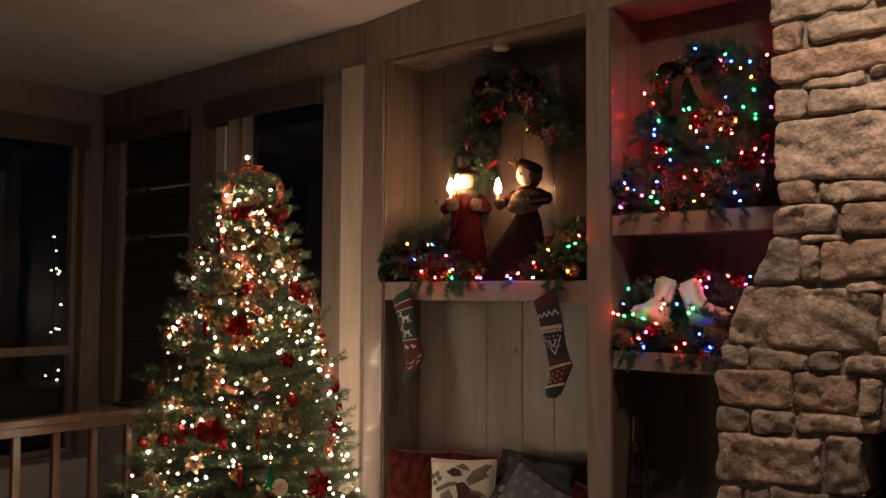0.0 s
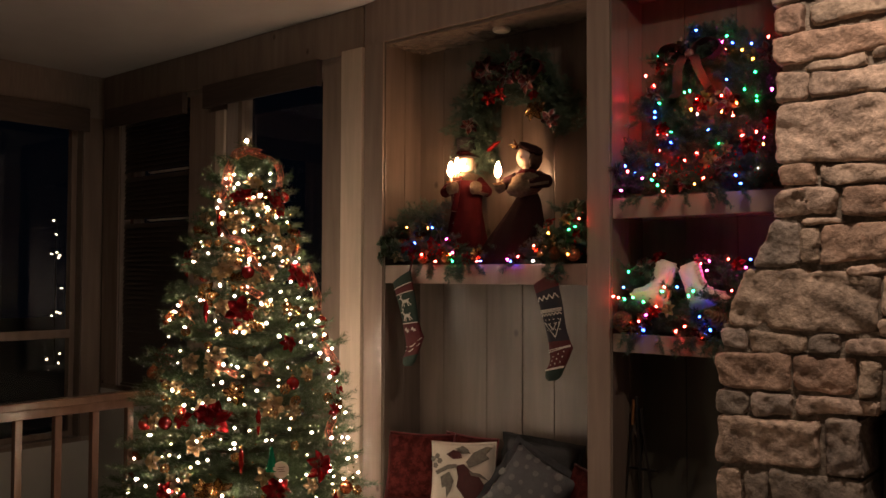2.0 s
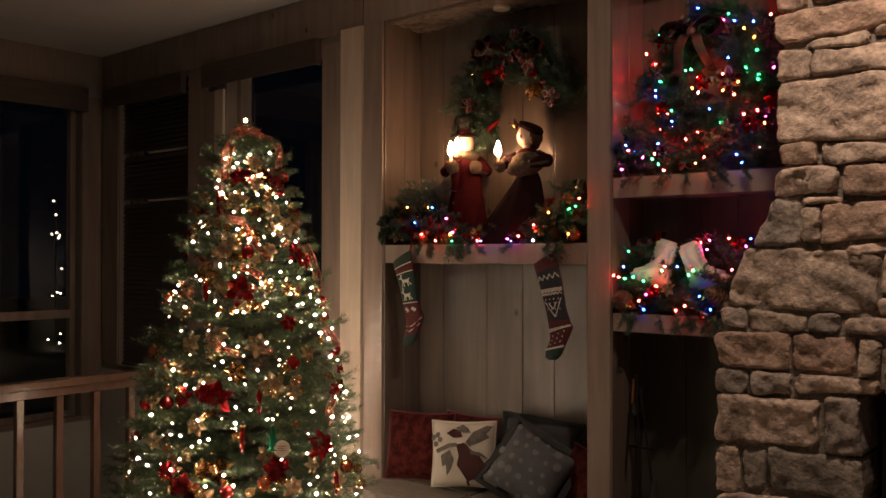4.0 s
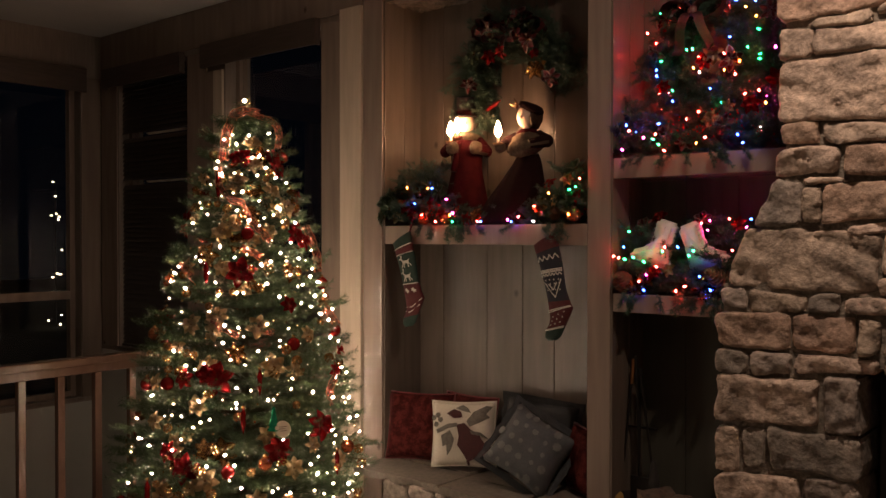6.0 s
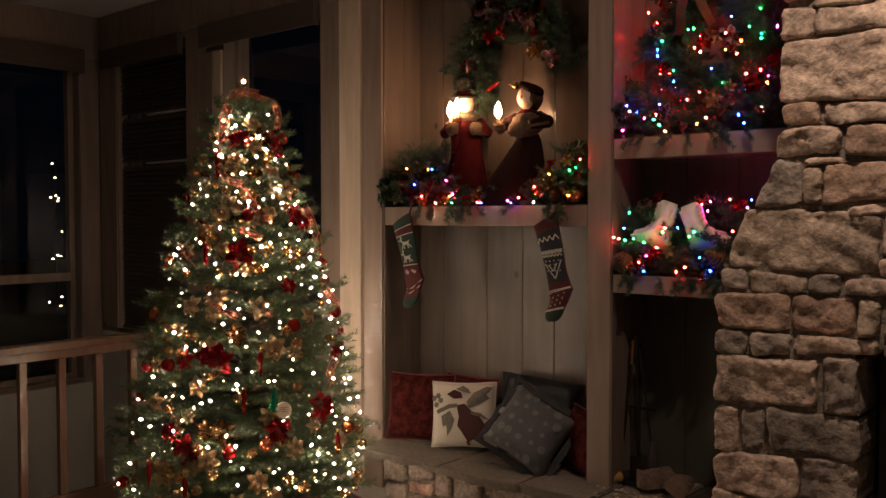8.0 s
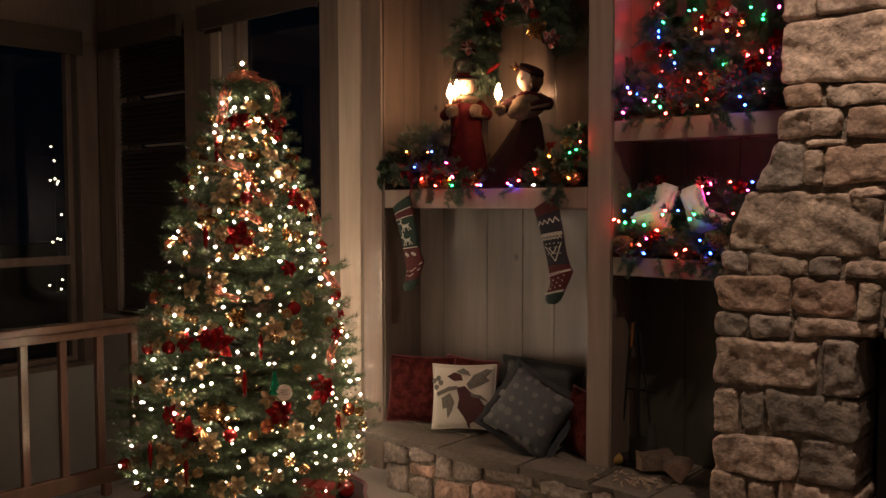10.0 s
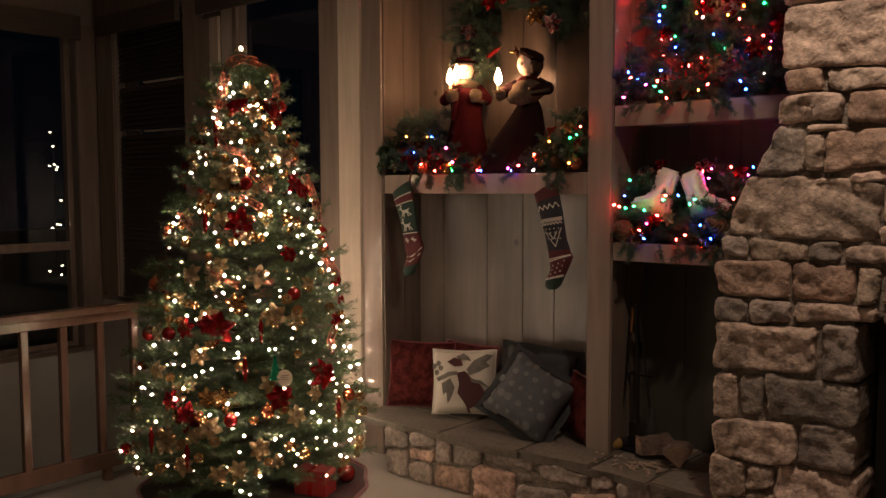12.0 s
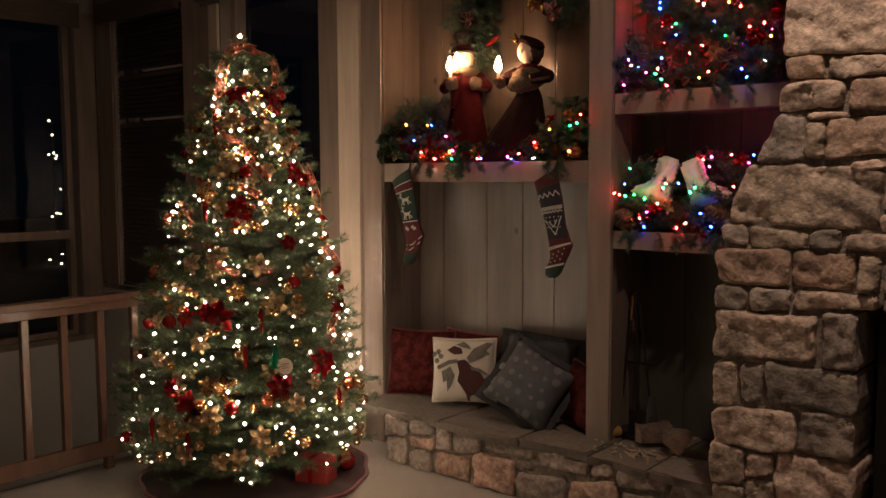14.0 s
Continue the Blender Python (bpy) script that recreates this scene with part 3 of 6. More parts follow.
foot = mesh_of("foot_post", boxes((-0.022, 0.022, -0.022, 0.022, 0.001, 0.069), bevel=0.003), RAIL)
for y in (-1.1, 0.37, 2.4, 3.6):
    p = part("foot_post", foot, None, rail)
    p.location = (0, y, 0)


# ---- recessed ceiling lights, one of them an added fill ----
def ceiling_z(x):
    return CEIL + max(0.0, x + 3.79) * 0.62 / 7.19


def downlight(x, y, watts, colour=(1.0, 0.735, 0.56)):
    z = ceiling_z(x)
    d = thing("recessed_ceiling_light", "round recessed ceiling light out of view, with a pale trim ring", "ceiling light", (x, y, z - 0.002), group="recessed ceiling lights")
    part("trim_ring", lathe(bmesh.new(), [(0.10, -0.010), (0.105, -0.004), (0.105, 0.02), (0.075, 0.02)], 24), PALE, d)
    part("lens", lathe(bmesh.new(), [(0.01, -0.011), (0.07, -0.0112), (0.07, -0.0105)], 24), glow("lens_glow", colour, 4.0), d)
    la = bpy.data.lights.new("downlight", "AREA")
    la.shape, la.size, la.energy, la.color = "DISK", 0.13, watts, colour
    lo = new("downlight", la)
    lo.matrix_basis = pose(x, y, z - 0.035)


downlight(-0.68, 2.36, ROOM_LAMP)
# Unseen second lamp, added as weak fill from the back of the room.
downlight(0.9, -1.2, ROOM_LAMP * 0.26)

# ---- foliage, lights and ornaments: materials ----
NEEDLE = material("pine_needles", (0.032, 0.066, 0.027), 0.38, second=(0.065, 0.09, 0.035), scale=9, amount=0.5, vary=0.1)
NEEDLE_BLUE = material("garland_needles", (0.018, 0.05, 0.028), 0.5, second=(0.03, 0.06, 0.04), scale=9, amount=0.5, vary=0.1)
HOLLY = material("holly_leaf", (0.022, 0.045, 0.022), 0.35, second=(0.035, 0.06, 0.025), scale=14, vary=0.15)
TWIG = material("twig_bark", (0.07, 0.05, 0.03), 0.9, second=(0.05, 0.06, 0.03), scale=30)
WIRE = material("green_wire", (0.015, 0.04, 0.018), 0.5)
VELVET = material("red_velvet", (0.30, 0.010, 0.012), 0.8, spec=0.15, second=(0.15, 0.005, 0.007), scale=25, grain=0.2)
WINE = material("wine_cloth", (0.14, 0.012, 0.014), 0.8, second=(0.09, 0.008, 0.01), scale=18, grain=0.15, sheen=0.3)
GOLD = material("gold_leaf", (0.62, 0.42, 0.20), 0.25, 0.9, second=(0.45, 0.28, 0.12), scale=30, bump=0.3, bump_scale=160)
GOLD_CLOTH = material("gold_cloth", (0.46, 0.33, 0.18), 0.5, 0.2, second=(0.33, 0.22, 0.11), scale=25, bump=0.3, bump_scale=120)
RED_GLASS = material("red_ornament_glass", (0.20, 0.010, 0.008), 0.12, 0.4, second=(0.13, 0.006, 0.006), scale=8)
COPPER_GLASS = material("copper_ornament_glass", (0.55, 0.18, 0.08), 0.14, 0.8, second=(0.4, 0.12, 0.05), scale=8)
GREEN_FOIL = material("green_foil", (0.02, 0.30, 0.14), 0.25, 0.6, second=(0.01, 0.2, 0.1), scale=30)
CREAM = material("cream_ceramic", (0.72, 0.64, 0.48), 0.35, second=(0.62, 0.54, 0.40), scale=12)
RIBBON = material("sheer_ribbon", (0.46, 0.085, 0.055), 0.35, 0.25, second=(0.60, 0.22, 0.13), scale=34, amount=0.3, grain=0.3, grain_scale=220, bump=0.3)
RIBBON_EDGE = material("ribbon_edge_wire", (0.62, 0.30, 0.16), 0.3, 0.7, second=(0.5, 0.18, 0.1), scale=40)
RIBBON.node_tree.nodes["Principled BSDF"].inputs["Alpha"].default_value = 0.5
CONE = material("pine_cone", (0.13, 0.075, 0.04), 0.8, second=(0.08, 0.045, 0.025), scale=20, grain=0.2)
BERRY = material("red_berries", (0.35, 0.012, 0.012), 0.25, coat=0.4)
WHITE_WOOL = material("white_wool", (0.46, 0.43, 0.37), 0.95, second=(0.38, 0.35, 0.30), scale=60, bump=0.4, bump_scale=240)
WARM = glow("warm_bulb", (1.0, 0.74, 0.53), TREE_GLOW)
WARM_DIM = glow("dim_warm_bulb", (1.0, 0.66, 0.40), TREE_GLOW * 0.35)
FLAME = glow("candle_bulb", (1.0, 0.52, 0.26), CANDLE_GLOW)
HUES = {"R": glow("red_bulb", (1.0, 0.03, 0.022), COLOUR_GLOW * 1.9), "G": glow("green_bulb", (0.012, 0.9, 0.17), COLOUR_GLOW * 0.5),
        "B": glow("blue_bulb", (0.014, 0.06, 1.0), COLOUR_GLOW * 0.9), "A": glow("amber_bulb", (1.0, 0.20, 0.02), COLOUR_GLOW * 0.7),
        "P": glow("pink_bulb", (1.0, 0.035, 0.38), COLOUR_GLOW * 1.1), "W": glow("pale_bulb", (0.9, 0.72, 0.58), COLOUR_GLOW * 0.4)}


def needle_mesh(name, segs, per_metre, length, width, mat, seed, spread=0.75):
    """Needles round the twigs segs, an array of (ax, ay, az, bx, by, bz)."""
    g = np.random.default_rng(seed)
    segs = np.asarray(segs, float)
    a, b = segs[:, :3], segs[:, 3:]
    d = b - a
    ln = np.linalg.norm(d, axis=1)
    counts = np.maximum(3, (ln * per_metre).astype(int))
    idx = np.repeat(np.arange(len(segs)), counts)
    u = g.random(len(idx))
    at = a[idx] + d[idx] * u[:, None]
    along = d[idx] / ln[idx][:, None]
    side = g.normal(size=(len(idx), 3))
    side -= along * np.sum(side * along, axis=1)[:, None]
    side /= np.linalg.norm(side, axis=1)[:, None] + 1e-9
    way = along * (0.55 + 0.25 * g.random(len(idx)))[:, None] + side * spread
    way /= np.linalg.norm(way, axis=1)[:, None]
    wide = np.cross(way, g.normal(size=(len(idx), 3)))
    wide /= np.linalg.norm(wide, axis=1)[:, None] + 1e-9
    size = length * (0.6 + 0.6 * g.random(len(idx)))
    tip = at + way * size[:, None]
    v = np.stack([at - wide * width / 2, at + wide * width / 2, tip], axis=1).reshape(-1, 3)
    f = np.arange(len(v)).reshape(-1, 3)
    return from_arrays(name, v, f, mat)


def twig_mesh(name, segs, r, mat):
    """Thin three-sided rods along segs."""
    segs = np.asarray(segs, float)
    a, b = segs[:, :3], segs[:, 3:]
    d = b - a
    d /= np.linalg.norm(d, axis=1)[:, None] + 1e-9
    s = np.cross(d, np.array([0.31, 0.52, 0.79]))
    s /= np.linalg.norm(s, axis=1)[:, None] + 1e-9
    t = np.cross(d, s)
    ring = [s, -0.5 * s + 0.866 * t, -0.5 * s - 0.866 * t]
    v = np.stack([a + ring[0] * r, a + ring[1] * r, a + ring[2] * r, b + ring[0] * r * 0.6, b + ring[1] * r * 0.6, b + ring[2] * r * 0.6], axis=1).reshape(-1, 3)
    base = (np.arange(len(segs)) * 6)[:, None]
    f = np.concatenate([base + np.array(q) for q in ([0, 1, 4, 3], [1, 2, 5, 4], [2, 0, 3, 5])], axis=0)
    return from_arrays(name, v, f, mat)


def bulb_mesh(name, r, mat, long=1.5):
    bm = bmesh.new()
    ball(bm, (0, 0, r * long), r, (1, 1, long), 8, 6)
    for f in bm.faces:
        f.smooth = True
    k = len(bm.faces)
    tube(bm, (0, 0, -r * 1.6), (0, 0, r * 0.25), r * 0.75, r * 0.85, 6)
    bm.faces.ensure_lookup_table()
    for f in bm.faces[k:]:
        f.material_index = 1
    return mesh_of(name, bm, [mat, WIRE])


WARM_BULB = bulb_mesh("bulb", 0.0042, WARM)
DIM_BULB = bulb_mesh("bulb", 0.0038, WARM_DIM)
HUE_BULBS = {k: bulb_mesh("bulb", 0.0043, h) for k, h in HUES.items()}


def aim(p, n, spin=0.0):
    """A pose at p whose z axis looks along n."""
    return Matrix.Translation(p) @ Vector(n).to_track_quat("Z", "Y").to_matrix().to_4x4() @ pose(0, 0, 0, 0, 0, spin)


def petal_mesh(name, ln, wd, mat, lift=0.25):
    """A pointed, slightly folded petal along +x."""
    bm = bmesh.new()
    n = 6
    rows = []
    for i in range(n + 1):
        u = i / n
        w = wd * math.sin(math.pi * min(1, 0.08 + u * 0.92)) ** 0.8 * (1 - 0.25 * u)
        z = lift * ln * u - 0.35 * ln * u * u
        rows.append([bm.verts.new((0.1 * ln + 0.9 * ln * u, s * w / 2, z + 0.15 * w * abs(s))) for s in (-1, 0, 1)])
    for a, b in zip(rows, rows[1:]):
        for k in (0, 1):
            bm.faces.new((a[k], b[k], b[k + 1], a[k + 1]))
    geo = bmesh.ops.solidify(bm, geom=list(bm.faces), thickness=0.0012)
    for f in bm.faces:
        f.smooth = True
    return mesh_of(name, bm, mat)


def stamens(r, mat):
    bm = bmesh.new()
    for i in range(7):
        a = i * 2.4
        ball(bm, (r * 0.35 * math.sqrt(i) * math.cos(a) * 0.5, r * 0.35 * math.sqrt(i) * math.sin(a) * 0.5, r * 0.3), r * 0.22, u=6, v=4)
    return mesh_of("flower_centre", bm, mat)


def flower_kit(size, mat):
    return petal_mesh("petal", size, size * 0.72, mat), petal_mesh("petal", size * 0.66, size * 0.5, mat, 0.6), stamens(size * 0.3, GOLD)


KITS = {"red": flower_kit(0.062, VELVET), "gold": flower_kit(0.058, GOLD_CLOTH), "leafgold": flower_kit(0.075, GOLD), "leaf": flower_kit(0.07, HOLLY), "plaid": flower_kit(0.07, WINE)}


def flower(kind, at, normal, label, group, scale=1.0, spin=0.0):
    """A poinsettia of two whorls of petals."""
    t = tagged(new("poinsettia"), label, "artificial flower", group)
    t.matrix_basis = aim(at, normal, spin) @ Matrix.Diagonal((scale, scale, scale, 1))
    big, small, mid = KITS[kind]
    for i in range(6):
        p = part("petal", big, None, t)
        p.matrix_basis = pose(0, 0, 0, 0, rnd.uniform(-12, 6), 60 * i + rnd.uniform(-8, 8))
    for i in range(5):
        p = part("petal", small, None, t)
        p.matrix_basis = pose(0, 0, 0.006, 0, -22, 72 * i + 20)
    part("flower_centre", mid, None, t)["kind"] = "stuff"
    return t


# ---- Christmas tree ----
TC = Vector((-3.76, 2.85, 0))
TO_EYE, TO_RIGHT = Vector((0.797, -0.604, 0)), Vector((0.604, 0.797, 0))
PROFILE = ((0.1, 0.50), (0.2, 0.585), (0.35, 0.63), (0.55, 0.60), (0.8, 0.53), (1.1, 0.465), (1.4, 0.385), (1.7, 0.295), (1.95, 0.22), (2.12, 0.15), (2.25, 0.05))


def tree_radius(z):
    return float(np.interp(z, [p[0] for p in PROFILE], [p[1] for p in PROFILE]))


tree = thing("christmas_tree", "full green artificial fir tree dressed with warm white lights", "christmas tree", TC)
part("trunk", tube(bmesh.new(), (0, 0, 0.05), (0, 0, 2.26), 0.028, 0.006, 10), TWIG, tree)
stand = bmesh.new()
lathe(stand, [(0.13, 0.012), (0.13, 0.03), (0.06, 0.05), (0.05, 0.14), (0.035, 0.15)], 16)
part("stand", stand, WIRE, tree)
g = np.random.default_rng(11)
limbs, twigs = [], []
z = 0.13
while z < 2.24:
    R = tree_radius(z)
    count = int(9 + 9 * R / 0.6)
    for k in range(count):
        a = 2 * math.pi * (k + g.random() * 0.7) / count + z * 7
        ln = R * g.uniform(0.84, 1.09)
        rise = g.uniform(-0.10, 0.22) * ln
        root = Vector((0, 0, z - 0.05 + g.uniform(-0.02, 0.02)))
        tip = Vector((ln * math.cos(a), ln * math.sin(a), z + rise * 0.5))
        limbs.append((*root, *tip))
        way = (tip - root).normalized()
        across = way.cross(Vector((0, 0, 1))).normalized()
        n = max(4, int(ln / 0.052))
        for i in range(n):
            u = 0.28 + 0.72 * i / max(1, n - 1)
            p = root.lerp(tip, u)
            for s in (-1, 1):
                size = g.uniform(0.07, 0.13) * (1.15 - 0.35 * u)
                w = (way * g.uniform(0.5, 1.0) + across * s * g.uniform(0.5, 1.0) + Vector((0, 0, g.uniform(-0.15, 0.4)))).normalized()
                twigs.append((*p, *(p + w * size)))
        twigs.append((*root.lerp(tip, 0.85), *(tip + way * 0.035)))
    z += 0.082
for k in range(7):
    a = k * 0.9
    twigs.append((0, 0, 2.18, 0.07 * math.cos(a), 0.07 * math.sin(a), 2.24))
for k in range(16):
    a, h = k * 2.4, 2.17 + 0.007 * k
    twigs.append((0, 0, h, 0.055 * math.cos(a), 0.055 * math.sin(a), h + 0.035))
twigs.append((0, 0, 2.2, 0, 0, 2.32))
part("branch_frame", twig_mesh("branch_frame", limbs, 0.0045, TWIG), None, tree)
part("crown", needle_mesh("crown", twigs + [(*Vector(l[:3]).lerp(Vector(l[3:]), 0.35), *l[3:]) for l in limbs], 620, 0.034, 0.0026, NEEDLE, 3), None, tree, "dense green needles")


def on_tree(dx, z, out=1.0):
    """A place on the side of the tree that faces the room, dx to the right of its axis, and the way out of the tree there."""
    R = tree_radius(z) * out
    dx = max(-0.97 * R, min(0.97 * R, dx))
    w = TO_EYE * math.sqrt(R * R - dx * dx) + TO_RIGHT * dx
    return TC + w + Vector((0, 0, z)), (w.normalized() + Vector((0, 0, 0.25))).normalized()


def round_tree(a, z, out=1.0):
    w = Vector((math.cos(a), math.sin(a), 0))
    return TC + w * tree_radius(z) * out + Vector((0, 0, z)), (w + Vector((0, 0, 0.25))).normalized()


lights = thing("tree_light_string", "string of warm white mini lights wound round the tree", "string lights", TC, kind="")
UPPER = [(0.02, 2.12), (0.12, 2.14), (-0.06, 2.12), (-0.10, 2.10), (-0.04, 2.07), (-0.06, 2.05), (0.07, 2.01), (0.04, 2.00), (-0.13, 1.98), (0.10, 1.95), (-0.05, 1.92), (-0.11, 1.91), (0.06, 1.91), (0.15, 1.90), (-0.01, 1.82), (0.07, 1.78), (0.17, 1.74), (-0.04, 1.73), (-0.18, 1.71), (0.14, 1.71), (0.18, 1.68), (0.25, 1.67), (-0.25, 1.67), (0.02, 1.68), (-0.12, 1.55), (-0.05, 1.50), (0.17, 1.52), (0.26, 1.49), (0.12, 1.48), (0.08, 1.46), (-0.21, 1.48), (-0.32, 1.45), (-0.34, 1.42), (-0.36, 1.38), (0.22, 1.41), (0.32, 1.40), (0.36, 1.37), (-0.14, 1.38), (0.28, 1.36), (0.10, 1.37), (-0.28, 1.35), (-0.13, 1.32), (-0.04, 1.33), (-0.01, 1.33), (0.34, 1.30), (0.16, 1.31), (0.32, 1.25), (0.46, 1.22)]
LOWER = [(-0.10, 1.18), (-0.03, 1.17), (0.10, 1.18), (-0.10, 1.10), (-0.33, 1.05), (0.06, 1.06), (-0.07, 1.02), (-0.27, 0.99), (-0.19, 1.00), (0.48, 0.93), (0.22, 0.92), (-0.43, 0.84), (-0.04, 0.89), (0.32, 0.84), (0.42, 0.80), (-0.04, 0.82), (0.10, 0.83), (0.13, 0.83), (-0.21, 0.83), (-0.29, 0.76), (-0.51, 0.72), (-0.16, 0.75), (-0.20, 0.74), (0.29, 0.66), (0.41, 0.65), (0.48, 0.60), (-0.49, 0.64), (-0.29, 0.66), (0.17, 0.65), (-0.44, 0.62), (-0.33, 0.61), (-0.09, 0.60), (0.34, 0.55), (-0.17, 0.55), (-0.05, 0.55), (0.30, 0.52), (0.33, 0.47), (0.41, 0.41), (0.49, 0.38), (-0.02, 0.45), (-0.54, 0.43), (0.20, 0.41), (0.12, 0.42), (0.49, 0.34), (0.41, 0.34), (-0.04, 0.38), (-0.52, 0.31), (0.14, 0.35)]
LOWEST = [(0.22, 0.34), (0.44, 0.27), (-0.52, 0.25), (-0.37, 0.30), (0.21, 0.28), (0.05, 0.25), (0.37, 0.17), (-0.04, 0.17), (0.0, 0.14), (-0.42, 0.50), (-0.62, 0.28), (0.51, 0.89)]
places = []


def tree_bulb(mesh, p, n, k):
    b = part("bulb", mesh, None, lights)
    n = (n + Vector((rnd.uniform(-0.6, 0.6), rnd.uniform(-0.6, 0.6), rnd.uniform(-0.3, 0.8)))).normalized()
    b.matrix_basis = Matrix.Translation(-TC) @ aim(p, n) @ Matrix.Diagonal((k, k, k, 1))
    a = math.atan2(p.y - TC.y, p.x - TC.x)
    places.append((p.z * 9 + (a % (2 * math.pi)) * 0.12, p - TC))


for dx, z in UPPER + LOWER + LOWEST:
    tree_bulb(WARM_BULB, *on_tree(dx, z, 1.06), rnd.choice((0.75, 0.85, 1.0, 1.1, 1.2)))
# Bulbs sunk among the branches, and the rest of the string on the sides turned to the walls.
for k in range(64):
    z = 0.2 + 1.9 * (1 - (1 - (k + 0.5) / 64) ** 0.72)
    tree_bulb(DIM_BULB, *on_tree(rnd.uniform(-1, 1) * tree_radius(z), z, rnd.uniform(0.88, 1.02)), rnd.uniform(0.5, 0.95))
for k in range(110):
    z = 0.2 + 1.95 * (1 - (1 - (k + 0.5) / 110) ** 0.74)
    tree_bulb(WARM_BULB, *round_tree(0.35 + 3.3 * ((k * 0.618034) % 1.0), z, rnd.uniform(0.93, 1.05)), rnd.choice((0.9, 1.0, 1.15)))
places.sort(key=lambda q: q[0])
wires = [(*(p * 0.96), *(q * 0.96)) for (_, p), (_, q) in zip(places, places[1:]) if (p - q).length < 0.5]
part("wire", twig_mesh("wire", wires, 0.0015, WIRE), None, lights)
top = thing("tree_top_light", "small glowing star light on the tree tip", "tree topper", TC + Vector((0, 0, 2.31)))
part("bulb", bulb_mesh("bulb", 0.008, WARM, 1.3), None, top)
bm = bmesh.new()
for i in range(8):
    a = i * math.pi / 4
    d = TO_RIGHT * math.cos(a) + Vector((0, 0, math.sin(a)))
    tube(bm, d * 0.014, d * 0.045, 0.005, 0.0005, 5)
part("rays", bm, GOLD, top)

# Flowers seen on the tree, and the rest of its round.
for dx, z, s in ((0.14, 2.01, 0.8), (-0.02, 2.0, 0.95), (0.16, 1.95, 0.8), (0.25, 1.61, 0.9), (0.29, 1.58, 0.85), (-0.02, 1.43, 1.2), (-0.13, 0.93, 1.3), (-0.17, 0.95, 1.0), (0.15, 0.60, 1.1), (0.36, 0.68, 1.2), (-0.27, 0.53, 1.15), (0.44, 0.92, 0.7), (0.26, 1.82, 0.7), (-0.35, 0.6, 0.8), (-0.28, 0.93, 0.8), (0.21, 1.27, 0.7)):
    p, n = on_tree(dx, z, 1.03)
    flower("red", p, n, "red velvet poinsettia clipped to the tree", "red poinsettias on the tree", s * 1.1, rnd.uniform(0, 60))
for dx, z, s in ((-0.04, 1.88, 1.1), (-0.08, 1.66, 1.2), (0.13, 1.83, 1.0), (0.2, 1.75, 1.1), (0.13, 0.98, 1.2), (0.23, 0.95, 0.9), (-0.22, 0.81, 1.0), (0.10, 0.67, 0.9), (0.22, 0.51, 1.0), (-0.18, 0.48, 1.2), (0.05, 0.38, 1.0), (-0.2, 1.9, 0.8), (-0.25, 1.18, 1.0), (0.36, 1.48, 0.8), (0.04, 2.08, 0.9), (-0.12, 1.62, 0.9), (0.06, 1.17, 1.1), (-0.15, 1.15, 0.9), (-0.42, 0.72, 0.9), (-0.38, 0.4, 1.1), (-0.3, 0.3, 1.0), (0.3, 1.12, 0.8), (0.45, 0.5, 0.9), (-0.27, 1.45, 0.9), (0.1, 1.45, 0.8), (-0.05, 0.28, 0.9), (0.12, 1.63, 0.8)):
    p, n = on_tree(dx, z, 1.01)
    flower("gold", p, n, "gold cloth poinsettia clipped to the tree", "gold poinsettias on the tree", s, rnd.uniform(0, 60))
for k in range(14):
    p, n = round_tree(rnd.uniform(0.9, 3.9), rnd.uniform(0.35, 1.9), 1.0)
    flower("gold" if k % 2 else "red", p, n, "poinsettia clipped to the far side of the tree", "poinsettias on the far side", 1.0, 0)

ORB = mesh_of("body", lathe(bmesh.new(), [(0.004, -0.034), (0.02, -0.029), (0.031, -0.015), (0.034, 0.0), (0.031, 0.014), (0.02, 0.027), (0.008, 0.033)], 16), RED_GLASS)
ORB2 = mesh_of("body", lathe(bmesh.new(), [(0.004, -0.034), (0.02, -0.029), (0.031, -0.015), (0.034, 0.0), (0.031, 0.014), (0.02, 0.027), (0.008, 0.033)], 16), COPPER_GLASS)
DROP = mesh_of("body", lathe(bmesh.new(), [(0.001, -0.075), (0.006, -0.05), (0.013, -0.02), (0.011, 0.0), (0.014, 0.02), (0.007, 0.04), (0.003, 0.055)], 12), RED_GLASS)
CAP = mesh_of("cap", lathe(bmesh.new(), [(0.009, 0.031), (0.009, 0.042), (0.005, 0.044)], 10), GOLD)
for m in (ORB, ORB2, DROP):
    m.shade_smooth()
BEAD = bmesh.new()
for i in range(26):
    a, h = i * 2.39996, 1 - 2 * (i + 0.5) / 26
    q = math.sqrt(1 - h * h)
    ball(BEAD, (0.026 * q * math.cos(a), 0.026 * q * math.sin(a), 0.026 * h), 0.0075, u=6, v=5)
BEAD = mesh_of("body", BEAD, GOLD)


def bauble(dx, z, mesh, name, label, group, place=None, s=1.0):
    p, n = place or on_tree(dx, z, 1.03)
    t = tagged(new(name), label, "ornament", group)
    t.matrix_basis = Matrix.Translation(p) @ Matrix.Diagonal((s, s, s, 1))
    body = part("body", mesh, None, t)
    if mesh is BEAD:
        body["kind"] = "stuff"
    else:
        c = part("cap", CAP, None, body, "gilt cap")
        c.location = (0, 0, 0.02 if mesh is DROP else 0)
    part("hook", tube(bmesh.new(), (0, 0, 0.04), tuple(-n * 0.02 + Vector((0, 0, 0.075))), 0.001, n=4), GOLD, t)


